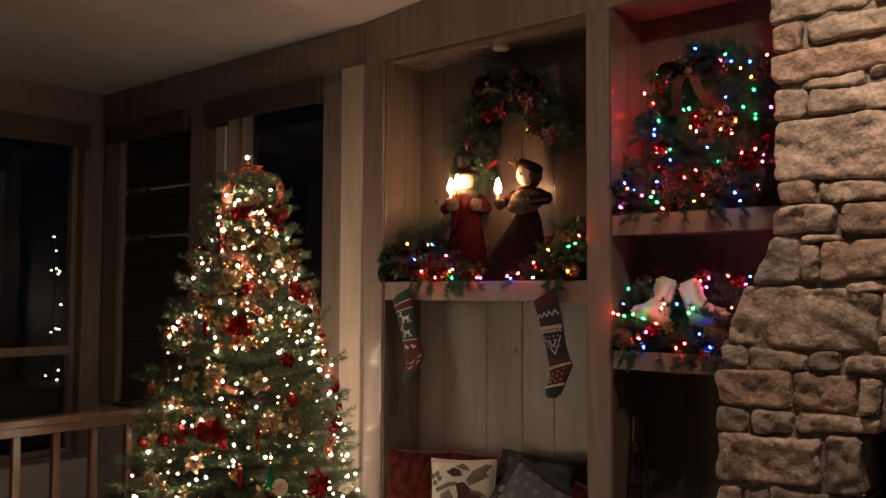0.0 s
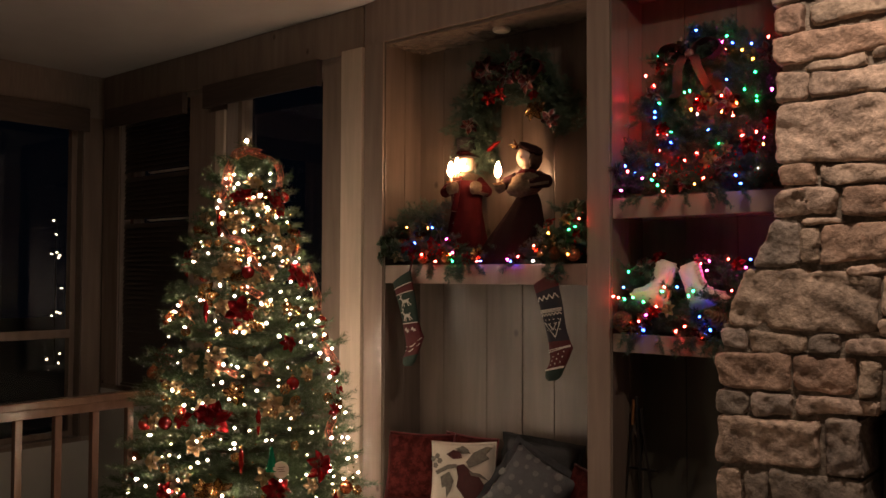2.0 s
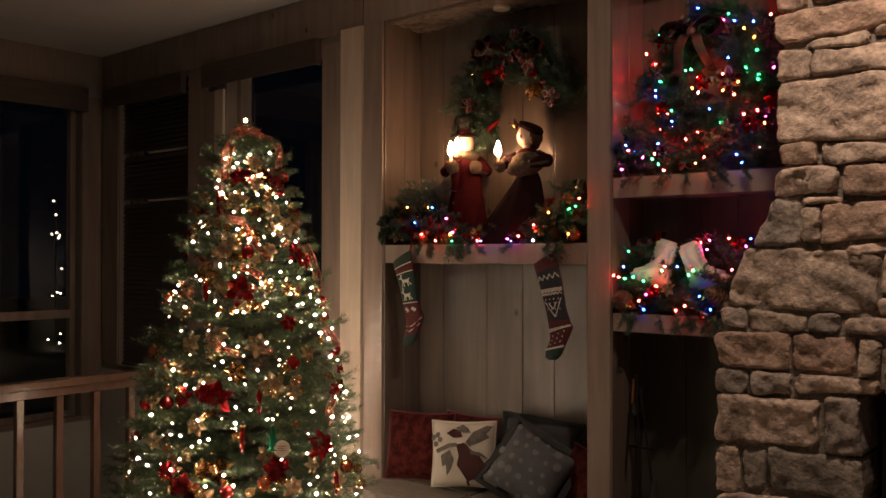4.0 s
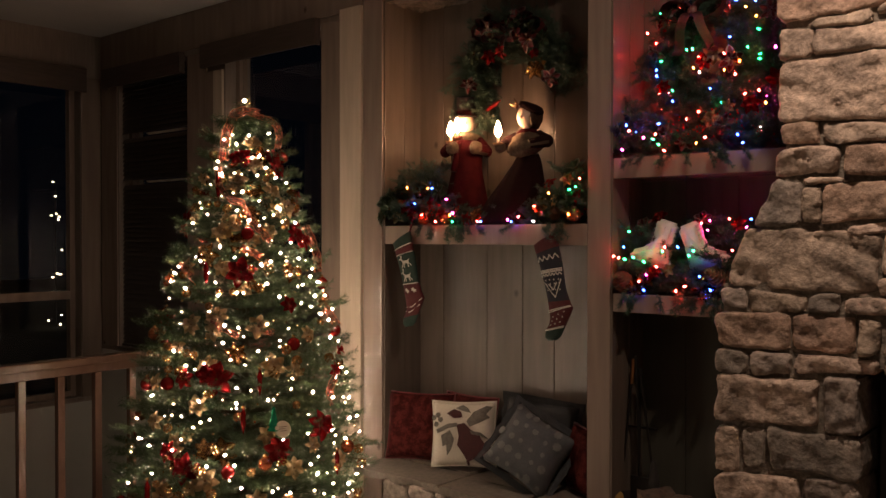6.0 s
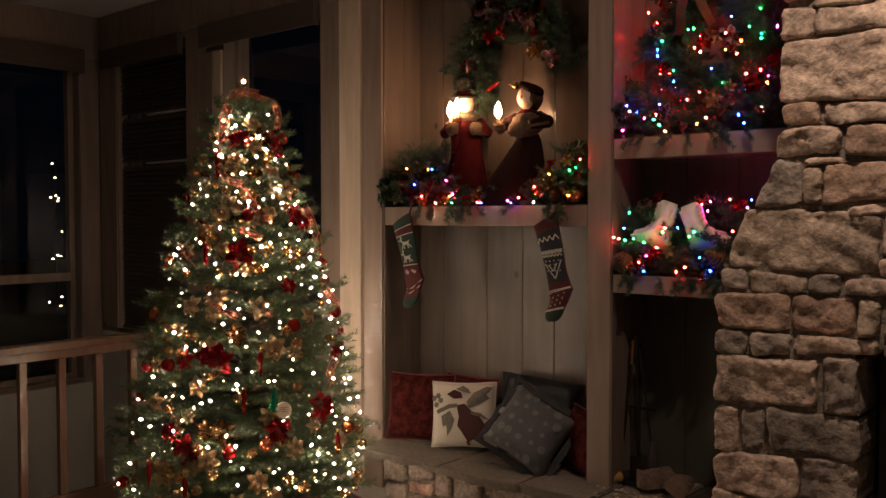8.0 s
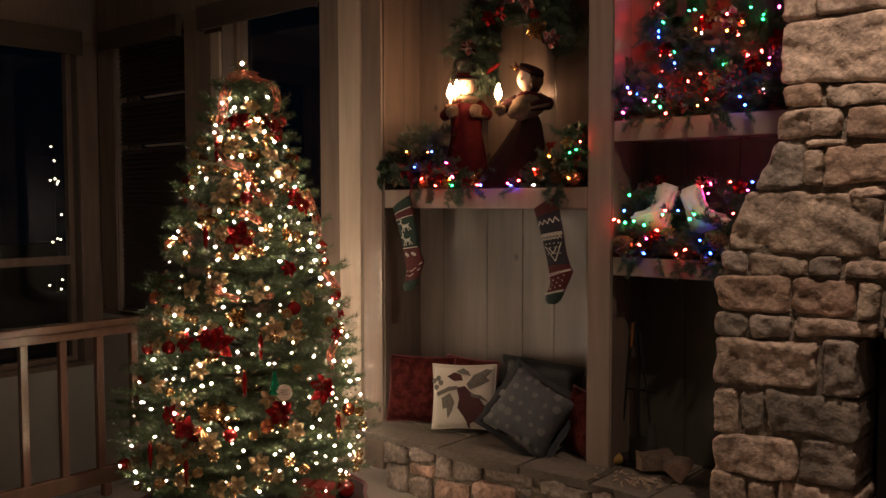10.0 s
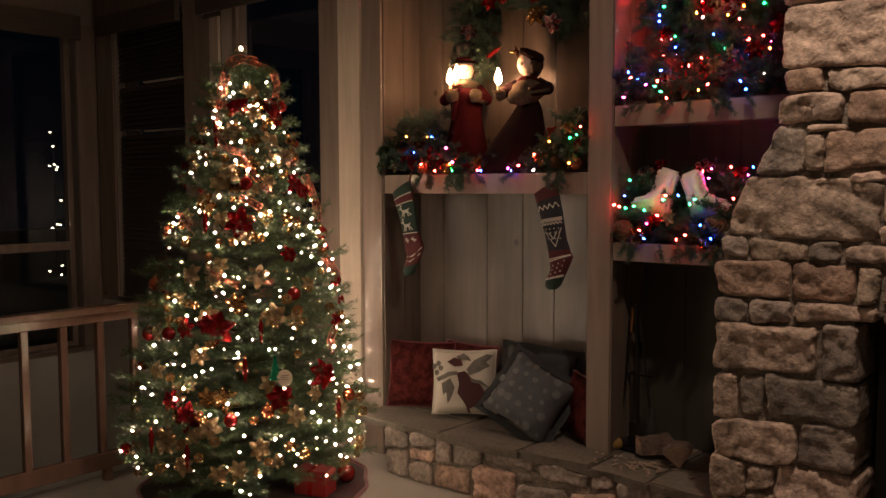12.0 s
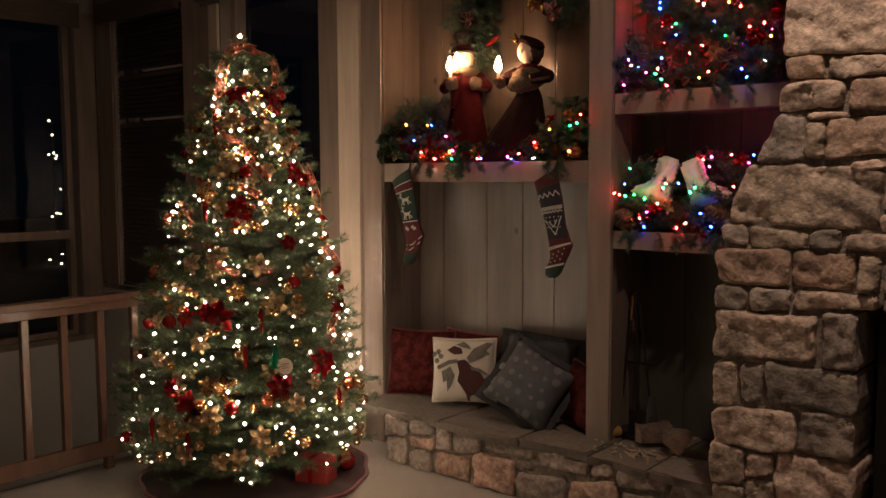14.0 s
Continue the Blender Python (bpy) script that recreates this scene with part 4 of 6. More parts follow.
for dx, z in ((0.47, 1.11), (-0.365, 0.9), (0.012, 1.62), (-0.47, 0.88), (-0.44, 1.12), (0.23, 1.08), (-0.08, 0.52), (0.5, 0.55), (-0.61, 0.28), (0.09, 0.55), (-0.37, 1.38), (0.2, 2.02), (0.42, 1.36)):
    bauble(dx, z, ORB if rnd.random() < 0.6 else ORB2, "glass_bauble", "dark red glass bauble hung on the tree", "glass baubles on the tree")
for dx, z in ((-0.185, 1.43), (0.067, 0.92), (0.44, 0.5), (-0.45, 0.41), (-0.01, 0.75), (-0.13, 1.86), (-0.28, 0.36)):
    bauble(dx, z, DROP, "drop_ornament", "slender red glass drop ornament hung on the tree", "drop ornaments on the tree")
for k in range(84):
    z = 0.2 + 1.85 * rnd.random() ** 1.3
    bauble(rnd.uniform(-0.95, 0.95) * tree_radius(z), z, BEAD, "bead_cluster", "gold bead cluster ornament hung on the tree", "gold bead clusters on the tree", s=rnd.uniform(0.5, 0.9))
for k in range(16):
    z = rnd.uniform(0.3, 1.9)
    bauble(0, 0, ORB2 if k % 2 else ORB, "glass_bauble", "dark red glass bauble hung on the tree", "glass baubles on the tree", round_tree(rnd.uniform(0.9, 3.9), z, 1.0))

for k in range(34):
    z = 0.25 + 1.8 * rnd.random() ** 1.3
    p, n = on_tree(rnd.uniform(-0.95, 0.95) * tree_radius(z), z, 0.98)
    flower("gold" if k % 3 else "leafgold", p, n, "gold cloth poinsettia clipped to the tree", "gold poinsettias on the tree", rnd.uniform(0.7, 1.0), rnd.uniform(0, 60))

# Strings of tiny gilt beads that glint between the branches.
beads = thing("bead_garland", "thin garland of tiny gilt beads wound through the tree", "bead garland", TC)
seed_bm = ball(bmesh.new(), (0, 0, 0), 1.0, u=6, v=5)
bv = np.array([v.co[:] for v in seed_bm.verts])
seed_bm.verts.index_update()
bf = [[v.index for v in f.verts] for f in seed_bm.faces]
seed_bm.free()
all_v, all_f = [], []
for k in range(520):
    z = 0.15 + 2.0 * (1 - (1 - (k + 0.5) / 520) ** 0.7)
    p, n = round_tree(k * 0.19 + 0.3 * math.sin(k * 0.05), z + 0.03 * math.sin(k * 0.9), 0.97 + 0.05 * math.sin(k * 1.7))
    all_f += [[q + k * len(bv) for q in f] for f in bf]
    all_v.append(bv * rnd.uniform(0.0035, 0.0065) + np.array((p - TC)[:]))
bm = bpy.data.meshes.new("beads")
bm.from_pydata(np.concatenate(all_v).tolist(), [], all_f)
bm.materials.append(GOLD)
part("beads", bm, GOLD, beads)["kind"] = "stuff"

# The green tree ornament and the round cream tag.
p, n = on_tree(0.129, 0.745, 1.08)
t = thing("tree_shaped_ornament", "small green foil ornament shaped like a tree", "ornament", p)
bm = bmesh.new()
for k in range(4):
    tube(bm, (0, 0, -0.05 + 0.022 * k), (0, 0, -0.012 + 0.024 * k), 0.034 - 0.007 * k, 0.006, 12)
part("body", bm, GREEN_FOIL, t)
part("cord", tube(bmesh.new(), (0, 0, 0.06), (-n.x * 0.03, -n.y * 0.03, 0.12), 0.001, n=4), GOLD, t)
p, n = on_tree(0.171, 0.70, 1.10)
t = tagged(new("round_tag_ornament"), "round cream ceramic tag ornament with faint writing", "ornament")
t.matrix_basis = aim(p, n)
bm = bmesh.new()
lathe(bm, [(0.036, -0.003), (0.039, 0.0), (0.036, 0.003)], 24)
part("disc", bm, CREAM, t)
INK = material("brown_ink", (0.16, 0.10, 0.06), 0.8)
part("writing_bars", boxes((-0.018, 0.02, 0.010, 0.013, 0.0031, 0.0036), (-0.022, 0.012, 0.001, 0.004, 0.0031, 0.0036), (-0.014, 0.018, -0.009, -0.006, 0.0031, 0.0036)), INK, t)


def ribbon(points, width, name, label, out=1.05, mat=RIBBON, group=""):
    """A crumpled strip over the tree through (dx, z) points; it curls and stands off the branches in waves."""
    t = tagged(new(name), label, "ribbon", group)
    bm = bmesh.new()
    rows = []
    steps = 9
    seed = points[0][0] * 31 + points[0][1] * 7
    for k in range((len(points) - 1) * steps + 1):
        i = min(k // steps, len(points) - 2)
        u = (k - i * steps) / steps
        u = u * u * (3 - 2 * u) * 0.5 + u * 0.5
        dx = points[i][0] * (1 - u) + points[i + 1][0] * u
        z = points[i][1] * (1 - u) + points[i + 1][1] * u
        wave = noise.noise(Vector((k * 0.37, seed, 0)))
        p, n = on_tree(dx, min(z, 2.2), out + 0.10 * abs(wave) * (0.6 if z < 1.5 else 1.0))
        p = Vector((p.x, p.y, z)) + TO_RIGHT * (dx - (p - TC).dot(TO_RIGHT))
        d = Vector((points[i + 1][0] - points[i][0], points[i + 1][1] - points[i][1]))
        d.normalize()
        flat = TO_RIGHT * -d.y + Vector((0, 0, d.x))
        w = flat.lerp(n, 0.45 + 0.5 * noise.noise(Vector((k * 0.22, seed, 5)))).normalized()
        rows.append([bm.verts.new(p + w * width * q + n * (0.006 * (1 - abs(2 * q)) + 0.004 * noise.noise(Vector((k * 0.9, q * 5, seed))))) for q in (-0.5, -0.42, 0.0, 0.42, 0.5)])
    for a, b in zip(rows, rows[1:]):
        for q in range(4):
            f = bm.faces.new((a[q], b[q], b[q + 1], a[q + 1]))
            f.material_index = 1 if q in (0, 3) else 0
    bmesh.ops.solidify(bm, geom=list(bm.faces), thickness=0.001)
    part("band", bm, [mat, RIBBON_EDGE], t, smooth=True)
    return t


# Sheer ribbon looped over the tip and running down in swags.
TIP = [(-0.10, 1.99), (-0.10, 2.06), (-0.085, 2.15), (-0.055, 2.235), (0.0, 2.255), (0.07, 2.245)]
ribbon(TIP, 0.052, "tip_ribbon", "sheer coppery red ribbon loop over the tree tip", 1.12)
ribbon([(0.06, 2.235), (0.12, 2.225), (0.165, 2.19), (0.18, 2.13), (0.165, 2.06)], 0.034, "tip_ribbon", "sheer coppery red ribbon loop over the tree tip", 1.1)
STREAMERS = ([(-0.11, 2.03), (-0.13, 1.95), (-0.125, 1.86), (-0.08, 1.79), (-0.01, 1.77), (0.025, 1.69), (0.06, 1.65)], [(0.31, 1.66), (0.34, 1.60), (0.375, 1.49), (0.37, 1.42)],
             [(-0.32, 1.47), (-0.26, 1.42), (-0.25, 1.36)], [(0.06, 1.65), (0.09, 1.62), (0.12, 1.57)], [(-0.02, 1.55), (0.03, 1.53), (0.08, 1.5)],
             [(0.05, 1.2), (0.08, 1.16), (0.13, 1.14)], [(0.38, 1.26), (0.42, 1.22), (0.48, 1.13)], [(-0.16, 1.2), (-0.1, 1.16), (-0.03, 1.13)], [(0.42, 0.76), (0.41, 0.84), (0.45, 0.9)])
for row in STREAMERS:
    ribbon(row, 0.040, "ribbon_streamer", "sheer coppery red ribbon streamer running down the tree", 1.04, group="ribbon streamers")

# Skirt, gift and things under the tree.
SKIRT = material("plaid_skirt", (0.05, 0.018, 0.016), 0.95, second=(0.022, 0.017, 0.015), scale=6, amount=0.4, grain=0.2, grain_scale=90, bump=0.2)
skirt = thing("tree_skirt", "dark wine plaid tree skirt lying in folds on the carpet", "tree skirt", (-3.72, 2.87, 0.0))
bm = bmesh.new()
rings = []
for j in range(9):
    row = []
    for i in range(72):
        a = 2 * math.pi * i / 72
        r = 0.10 + (0.50 + 0.012 * math.sin(a * 5 + 1) + 0.008 * math.sin(a * 13)) * j / 8
        zz = 0.012 + 0.022 * (0.5 + 0.5 * math.sin(a * 9 + 2 * math.sin(a * 3))) * (j / 8) + (0.03 * (1 - j / 8))
        row.append(bm.verts.new((r * math.cos(a), r * math.sin(a), zz if j < 8 else 0.004)))
    rings.append(row)
for a, b in zip(rings, rings[1:]):
    for i in range(72):
        f = bm.faces.new((a[i], b[i], b[(i + 1) % 72], a[(i + 1) % 72]))
        f.smooth = True
part("cloth", bm, SKIRT, skirt)
bm = bmesh.new()
rim = [Vector((r * math.cos(a), r * math.sin(a), 0.012)) for a, r in ((2 * math.pi * i / 72, 0.60 + 0.012 * math.sin(2 * math.pi * i / 72 * 5 + 1) + 0.008 * math.sin(2 * math.pi * i / 72 * 13)) for i in range(72))]
cord(bm, rim, 0.011)
part("binding", bm, WINE, skirt, "dark wine edge binding")
PAPER = material("red_wrap", (0.24, 0.016, 0.014), 0.5, second=(0.28, 0.015, 0.014), scale=10, bump=0.1)
gp = TC + TO_EYE * 0.30 + TO_RIGHT * 0.33
gift = thing("gift_box", "red paper-wrapped gift box on the tree skirt", "gift", (gp.x, gp.y, 0.036), 20)
part("box", boxes((-0.09, 0.09, -0.06, 0.06, 0, 0.13), bevel=0.004), PAPER, gift)
part("ribbon", boxes((-0.012, 0.012, -0.0615, 0.0615, -0.0, 0.1315)), VELVET, gift)
gp = TC + TO_EYE * 0.20 + TO_RIGHT * 0.50
bauble(0, 0, ORB, "glass_bauble", "large red glass bauble lying on the tree skirt", "", (Vector((gp.x, gp.y, 0.09)), Vector((0, 0, 1))), 1.5)

# ---- dressing of the niches ----
def spray(g, at, way, ln, n, spread=0.6, droop=0.0):
    """A pine spray: a stem with side twigs, as segments."""
    at, way = Vector(at), Vector(way).normalized()
    out = []
    side = way.cross(Vector((0.2, 0.3, 1))).normalized()
    up = side.cross(way)
    for i in range(n):
        u = i / n
        p = at + way * ln * u + Vector((0, 0, -droop * u * u))
        q = at + way * ln * (u + 1 / n) + Vector((0, 0, -droop * (u + 1 / n) ** 2))
        out.append((*p, *q))
        for s in (-1, 1):
            w = (way * 0.7 + side * s * spread * g.uniform(0.6, 1.2) + up * g.uniform(-0.3, 0.5)).normalized()
            out.append((*q, *(q + w * ln * g.uniform(0.25, 0.45))))
    return out


def hue_bulbs(parent, rows, y, g, jitter=0.02):
    """Coloured bulbs under parent: rows give, for each hue, places along and up from its base; y is how far towards the wall."""
    for hue, places in rows.items():
        for x, z in places:
            b = part("bulb", HUE_BULBS[hue], None, parent)
            n = Vector((g.uniform(-0.7, 0.7), -1 + g.uniform(0, 0.8), g.uniform(-0.4, 0.9))).normalized()
            b.matrix_basis = aim(Vector((x, y + g.uniform(-jitter, jitter), z)), n)


def cone_mesh(r, h):
    """An open pine cone: rings of scales on a core."""
    bm = bmesh.new()
    lathe(bm, [(0.2 * r, 0), (0.55 * r, 0.15 * h), (0.5 * r, 0.6 * h), (0.1 * r, 0.97 * h)], 8)
    rows = 8
    for j in range(rows):
        v = j / (rows - 1)
        rr = r * (0.62 + 0.38 * math.sin(math.pi * (0.25 + 0.7 * v))) * (1 - 0.55 * v ** 2)
        for i in range(9):
            a = 2 * math.pi * (i + 0.5 * (j % 2)) / 9
            c, s = math.cos(a), math.sin(a)
            z = h * (0.05 + 0.85 * v)
            w = rr * 0.36
            root = Vector((0.3 * rr * c, 0.3 * rr * s, z - 0.02 * h))
            tip = Vector((rr * c, rr * s, z + 0.06 * h))
            t = Vector((-s, c, 0)) * w
            mid = root.lerp(tip, 0.7)
            top = [bm.verts.new(x) for x in (root, mid - t * 0.8, tip, mid + t * 0.8)]
            low = [bm.verts.new(x.co - Vector((0, 0, 0.03 * h))) for x in top]
            bm.faces.new(top), bm.faces.new(low[::-1])
            for q in range(4):
                bm.faces.new((low[q], low[(q + 1) % 4], top[(q + 1) % 4], top[q]))
    return mesh_of("pine_cone", bm, CONE)


CONE_MESH = cone_mesh(0.036, 0.085)


def pine_cone(at, tilt, spin, s=1.0):
    c = tagged(part("pine_cone", CONE_MESH, None), "open brown pine cone in the greenery", "pine cone", "pine cones in the greenery")
    c.matrix_basis = pose(*at, tilt, 0, spin) @ Matrix.Diagonal((s, s, s, 1))


def berries(name, at, count, spread, g, r=0.006):
    t = thing(name, "spray of shiny red berries in the greenery", "berries", at, group="berry sprays")
    bm = bmesh.new()
    for i in range(count):
        ball(bm, (g.normal() * spread[0], g.normal() * spread[1], abs(g.normal()) * spread[2]), r * g.uniform(0.7, 1.2), u=7, v=5)
    part("spray_head", bm, BERRY, t)["kind"] = "stuff"


def garland(name, label, x0, x1, y, z, height, n, bulbs, seed):
    """Greenery along a shelf: sprays lying on it and hanging over its front, with coloured lights."""
    g = np.random.default_rng(seed)
    t = thing(name, label, "garland", (x0, y, z))
    segs = []
    for i in range(n):
        u = (i + g.random()) / n
        hh = height(u)
        p = Vector(((x1 - x0) * u, g.uniform(-0.05, 0.10), g.uniform(0.01, 0.8) * hh))
        way = Vector((g.normal() * 0.8, -abs(g.normal()) * 0.5 - 0.1, g.uniform(-0.1, 0.9)))
        segs += spray(g, p, way, g.uniform(0.7, 1.15) * max(0.07, min(0.15, hh * 0.6)), 5, 0.8, 0.02)
    lim = [s for s in segs if min(s[2], s[5]) > 0.004 and max(s[1], s[4]) < 0.20 and min(s[0], s[3]) > -0.03 and max(s[0], s[3]) < x1 - x0 + 0.03]
    for i in range(max(2, n // 14)):
        lim += spray(g, Vector(((x1 - x0) * g.uniform(0.05, 0.9), WY - y - 0.03, 0.01)), Vector((g.normal() * 0.5, -0.25, -0.8)), g.uniform(0.05, 0.085), 4, 0.8)
    part("needles", needle_mesh("needles", lim, 1100, 0.024, 0.0024, NEEDLE_BLUE, seed + 1), None, t)["kind"] = "stuff"
    part("stem", twig_mesh("stem", lim, 0.0016, TWIG), None, t)["kind"] = "stuff"
    hue_bulbs(t, bulbs, (3.675 if y < 3.85 else 3.80) - y, g, 0.012)
    return t


S1, S2, S3 = 1.669, 1.979, 1.334
g = np.random.default_rng(5)
UNLIT = {}
garland("lit_garland", "thick pine garland with coloured lights along the upper niche shelf", -3.53, -2.72, 3.79, S1, lambda u: 0.05 + 0.31 * math.exp(-((u - 0.30) / 0.24) ** 2) + 0.10 * max(0, 0.3 - u), 140,
        {"A": [(0.19, 0.21), (0.34, 0.20), (0.49, 0.05)], "B": [(0.38, 0.20), (0.23, 0.12), (0.72, 0.015)], "R": [(0.30, 0.06), (0.39, 0.015), (0.68, 0.015)], "P": [(0.52, 0.06), (0.47, 0.14)], "G": [(0.51, 0.015)]}, 21)
garland("lit_garland", "pine garland with coloured lights beside the figures", -2.62, -2.20, 3.79, S1, lambda u: 0.06 + 0.27 * u, 84,
        {"A": [(0.23, 0.15), (0.35, 0.04)], "R": [(0.14, 0.09), (0.405, 0.22), (0.05, 0.04)], "G": [(0.35, 0.17), (0.385, 0.18)], "W": [(0.14, 0.015)], "P": [(-0.03, 0.02)], "B": [(-0.01, 0.015)]}, 22)
for x, z, k, s in ((-3.33, 0.06, "red", 0.8), (-3.10, 0.07, "red", 0.8), (-3.18, 0.12, "red", 0.8), (-3.45, 0.05, "gold", 0.8), (-2.36, 0.12, "gold", 0.8), (-2.28, 0.06, "gold", 0.8), (-3.24, 0.045, "gold", 0.8), (-2.30, 0.22, "gold", 0.7),
                   (-3.38, 0.11, "red", 0.9), (-3.27, 0.17, "leafgold", 0.7), (-3.02, 0.06, "leafgold", 0.7), (-2.94, 0.03, "red", 0.7), (-2.46, 0.08, "leafgold", 0.8), (-2.40, 0.2, "red", 0.7), (-2.24, 0.14, "red", 0.8), (-2.87, 0.05, "leafgold", 0.7)):
    flower(k, Vector((x, 3.70, S1 + z)), Vector((g.normal() * 0.4, -1, 0.4 + g.normal() * 0.3)), "poinsettia tucked into the shelf garland", "poinsettias on the shelf", s, g.uniform(0, 60))
for x, z, s in ((-3.50, 0.10, 1.1), (-3.54, 0.05, 1.0), (-3.47, 0.16, 1.0), (-3.40, 0.20, 0.9), (-3.53, 0.13, 0.9), (-2.24, 0.27, 0.9), (-2.30, 0.12, 0.9), (-3.12, 0.18, 0.9), (-3.20, 0.22, 0.8)):
    flower("leaf", Vector((x, 3.685, S1 + z)), Vector((g.normal() * 0.5, -1, g.normal() * 0.5)), "dark green holly leaves in the shelf garland", "holly sprigs in the garlands", s, g.uniform(0, 60))
for x, z, s in ((-3.355, 0.17, 1.15), (-3.28, 0.05, 0.9), (-2.40, 0.04, 0.95), (-3.16, 0.05, 0.8)):
    pine_cone((x, 3.745, S1 + z), 60, 30, s)
berries("berry_spray", (-3.44, 3.74, S1 + 0.04), 30, (0.05, 0.02, 0.08), g)
berries("berry_spray", (-2.3, 3.74, S1 + 0.04), 30, (0.05, 0.02, 0.10), g)
berries("berry_spray", (-3.15, 3.73, S1 + 0.03), 40, (0.07, 0.02, 0.06), g)
for x, z in ((-3.25, 0.035), (-3.42, 0.12), (-2.26, 0.045), (-3.08, 0.035)):
    c = thing("glass_bauble", "small coppery glass bauble in the shelf garland", "ornament", (x, 3.70, S1 + z), group="baubles in the garland")
    part("body", ORB2, None, c)


def wreath(name, label, at, R, thick, n, seed, arc=(0, 360), lit={}):
    g = np.random.default_rng(seed)
    t = thing(name, label, "wreath", at)
    segs = []
    for i in range(n):
        a = radians(arc[0] + (arc[1] - arc[0]) * (i + g.random()) / n)
        c = Vector((math.cos(a), 0, math.sin(a)))
        tang = Vector((-math.sin(a), 0, math.cos(a)))
        p = c * (R + g.normal() * thick * 0.25) + Vector((0, g.uniform(-0.05, 0.03), 0))
        way = tang * g.uniform(0.5, 1) + c * g.normal() * 0.55 + Vector((0, -abs(g.normal()) * 0.4, 0))
        segs += spray(g, p, way, thick * g.uniform(0.5, 0.85), 5, 0.8)
    segs = [s for s in segs if max(s[1], s[4]) < BACK - at[1] - 0.03]
    part("needles", needle_mesh("needles", segs, 1000, 0.026, 0.0024, NEEDLE_BLUE, seed + 1), None, t)["kind"] = "stuff"
    part("stem", twig_mesh("stem", segs, 0.0016, TWIG), None, t)["kind"] = "stuff"
    ring = bmesh.new()
    pts = [Vector((R * math.cos(radians(a)), 0.02, R * math.sin(radians(a)))) for a in np.linspace(arc[0], arc[1], 28)]
    part("ring", cord(ring, pts, 0.006, 5, closed=False), TWIG, t)
    hue_bulbs(t, lit, -0.10, g)
    return t


def bow(at, s, mat, label, tails=True):
    """Two loops, a knot and two tails."""
    t = thing("ribbon_bow", label, "bow", at)
    for side in (-1, 1):
        bm = bmesh.new()
        rows = []
        for i in range(13):
            a = 2 * math.pi * i / 12
            x = side * s * (0.5 - 0.5 * math.cos(a))
            z = s * 0.32 * math.sin(a) + 0.15 * s * (0.5 - 0.5 * math.cos(a))
            rows.append((bm.verts.new((x, -0.02 - 0.2 * s, z)), bm.verts.new((x, 0.0 + 0.15 * s, z))))
        for a, b in zip(rows, rows[1:]):
            bm.faces.new((a[0], b[0], b[1], a[1]))
        bmesh.ops.solidify(bm, geom=list(bm.faces), thickness=0.0015)
        part("loop", bm, mat, t, smooth=True)
        if not tails:
            continue
        bm = bmesh.new()
        rows = []
        for i in range(8):
            u = i / 7
            x = side * s * (0.15 + 0.45 * u) + 0.05 * s * math.sin(u * 7)
            z = -s * 1.25 * u
            y = -0.03 - 0.04 * math.sin(u * 6)
            rows.append((bm.verts.new((x - 0.16 * s, y, z)), bm.verts.new((x + 0.16 * s, y, z - 0.04 * s))))
        for a, b in zip(rows, rows[1:]):
            bm.faces.new((a[0], b[0], b[1], a[1]))
        bmesh.ops.solidify(bm, geom=list(bm.faces), thickness=0.0015)
        part("tail", bm, mat, t, smooth=True)
    part("knot", ball(bmesh.new(), (0, -0.03, 0), 0.16 * s, (1, 0.8, 1.1)), mat, t, smooth=True)


DARK_BOW = material("dark_bow", (0.11, 0.012, 0.014), 0.6, spec=0.2, second=(0.05, 0.008, 0.012), scale=28, amount=0.3, bump=0.2)
wreath("pine_arch", "unlit pine swag with red bow hung on the niche back", (-2.79, 3.955, 2.455), 0.265, 0.19, 210, 31, (-22, 215), UNLIT)
bow((-2.83, 3.87, 2.72), 0.17, DARK_BOW, "dark red plaid ribbon bow on the pine swag", False)
bow((-2.69, 3.86, 2.70), 0.16, DARK_BOW, "dark red plaid ribbon bow on the pine swag", False)
for dx, dz, k, s in ((-0.10, 0.14, "red", 0.8), (0.20, 0.035, "leafgold", 0.85), (0.23, 0.05, "leafgold", 0.7), (0.02, 0.25, "plaid", 1.2), (0.16, 0.2, "plaid", 1.1), (-0.12, 0.3, "plaid", 1.2), (0.1, 0.32, "plaid", 1.1), (0.2, 0.12, "red", 0.6), (-0.02, 0.16, "red", 0.8), (0.08, 0.26, "red", 0.6), (-0.24, 0.0, "plaid", 0.8), (0.3, -0.02, "plaid", 0.8)):
    flower(k, Vector((-2.79 + dx, 3.84, 2.455 + dz)), Vector((g.normal() * 0.4, -1, g.normal() * 0.4)), "poinsettia fixed to the pine swag", "poinsettias on the swag", s, 15)
for dx, dz, s in ((0.12, 0.29, 1.1), (0.18, 0.25, 1.0), (0.05, 0.31, 1.0), (0.25, 0.18, 0.9), (-0.2, 0.17, 1.0)):
    flower("leaf", Vector((-2.79 + dx, 3.835, 2.455 + dz)), Vector((g.normal() * 0.5, -1, g.normal() * 0.5)), "dark green holly leaves on the pine swag", "holly sprigs on the swag", s, g.uniform(0, 60))
c = thing("glass_bauble", "shiny red glass drop hanging from the swag", "ornament", (-2.87, 3.85, 2.325), group="baubles on the swag")
o = part("body", DROP, None, c)
o.matrix_basis = pose(0, 0, 0, 0, 62, 0)

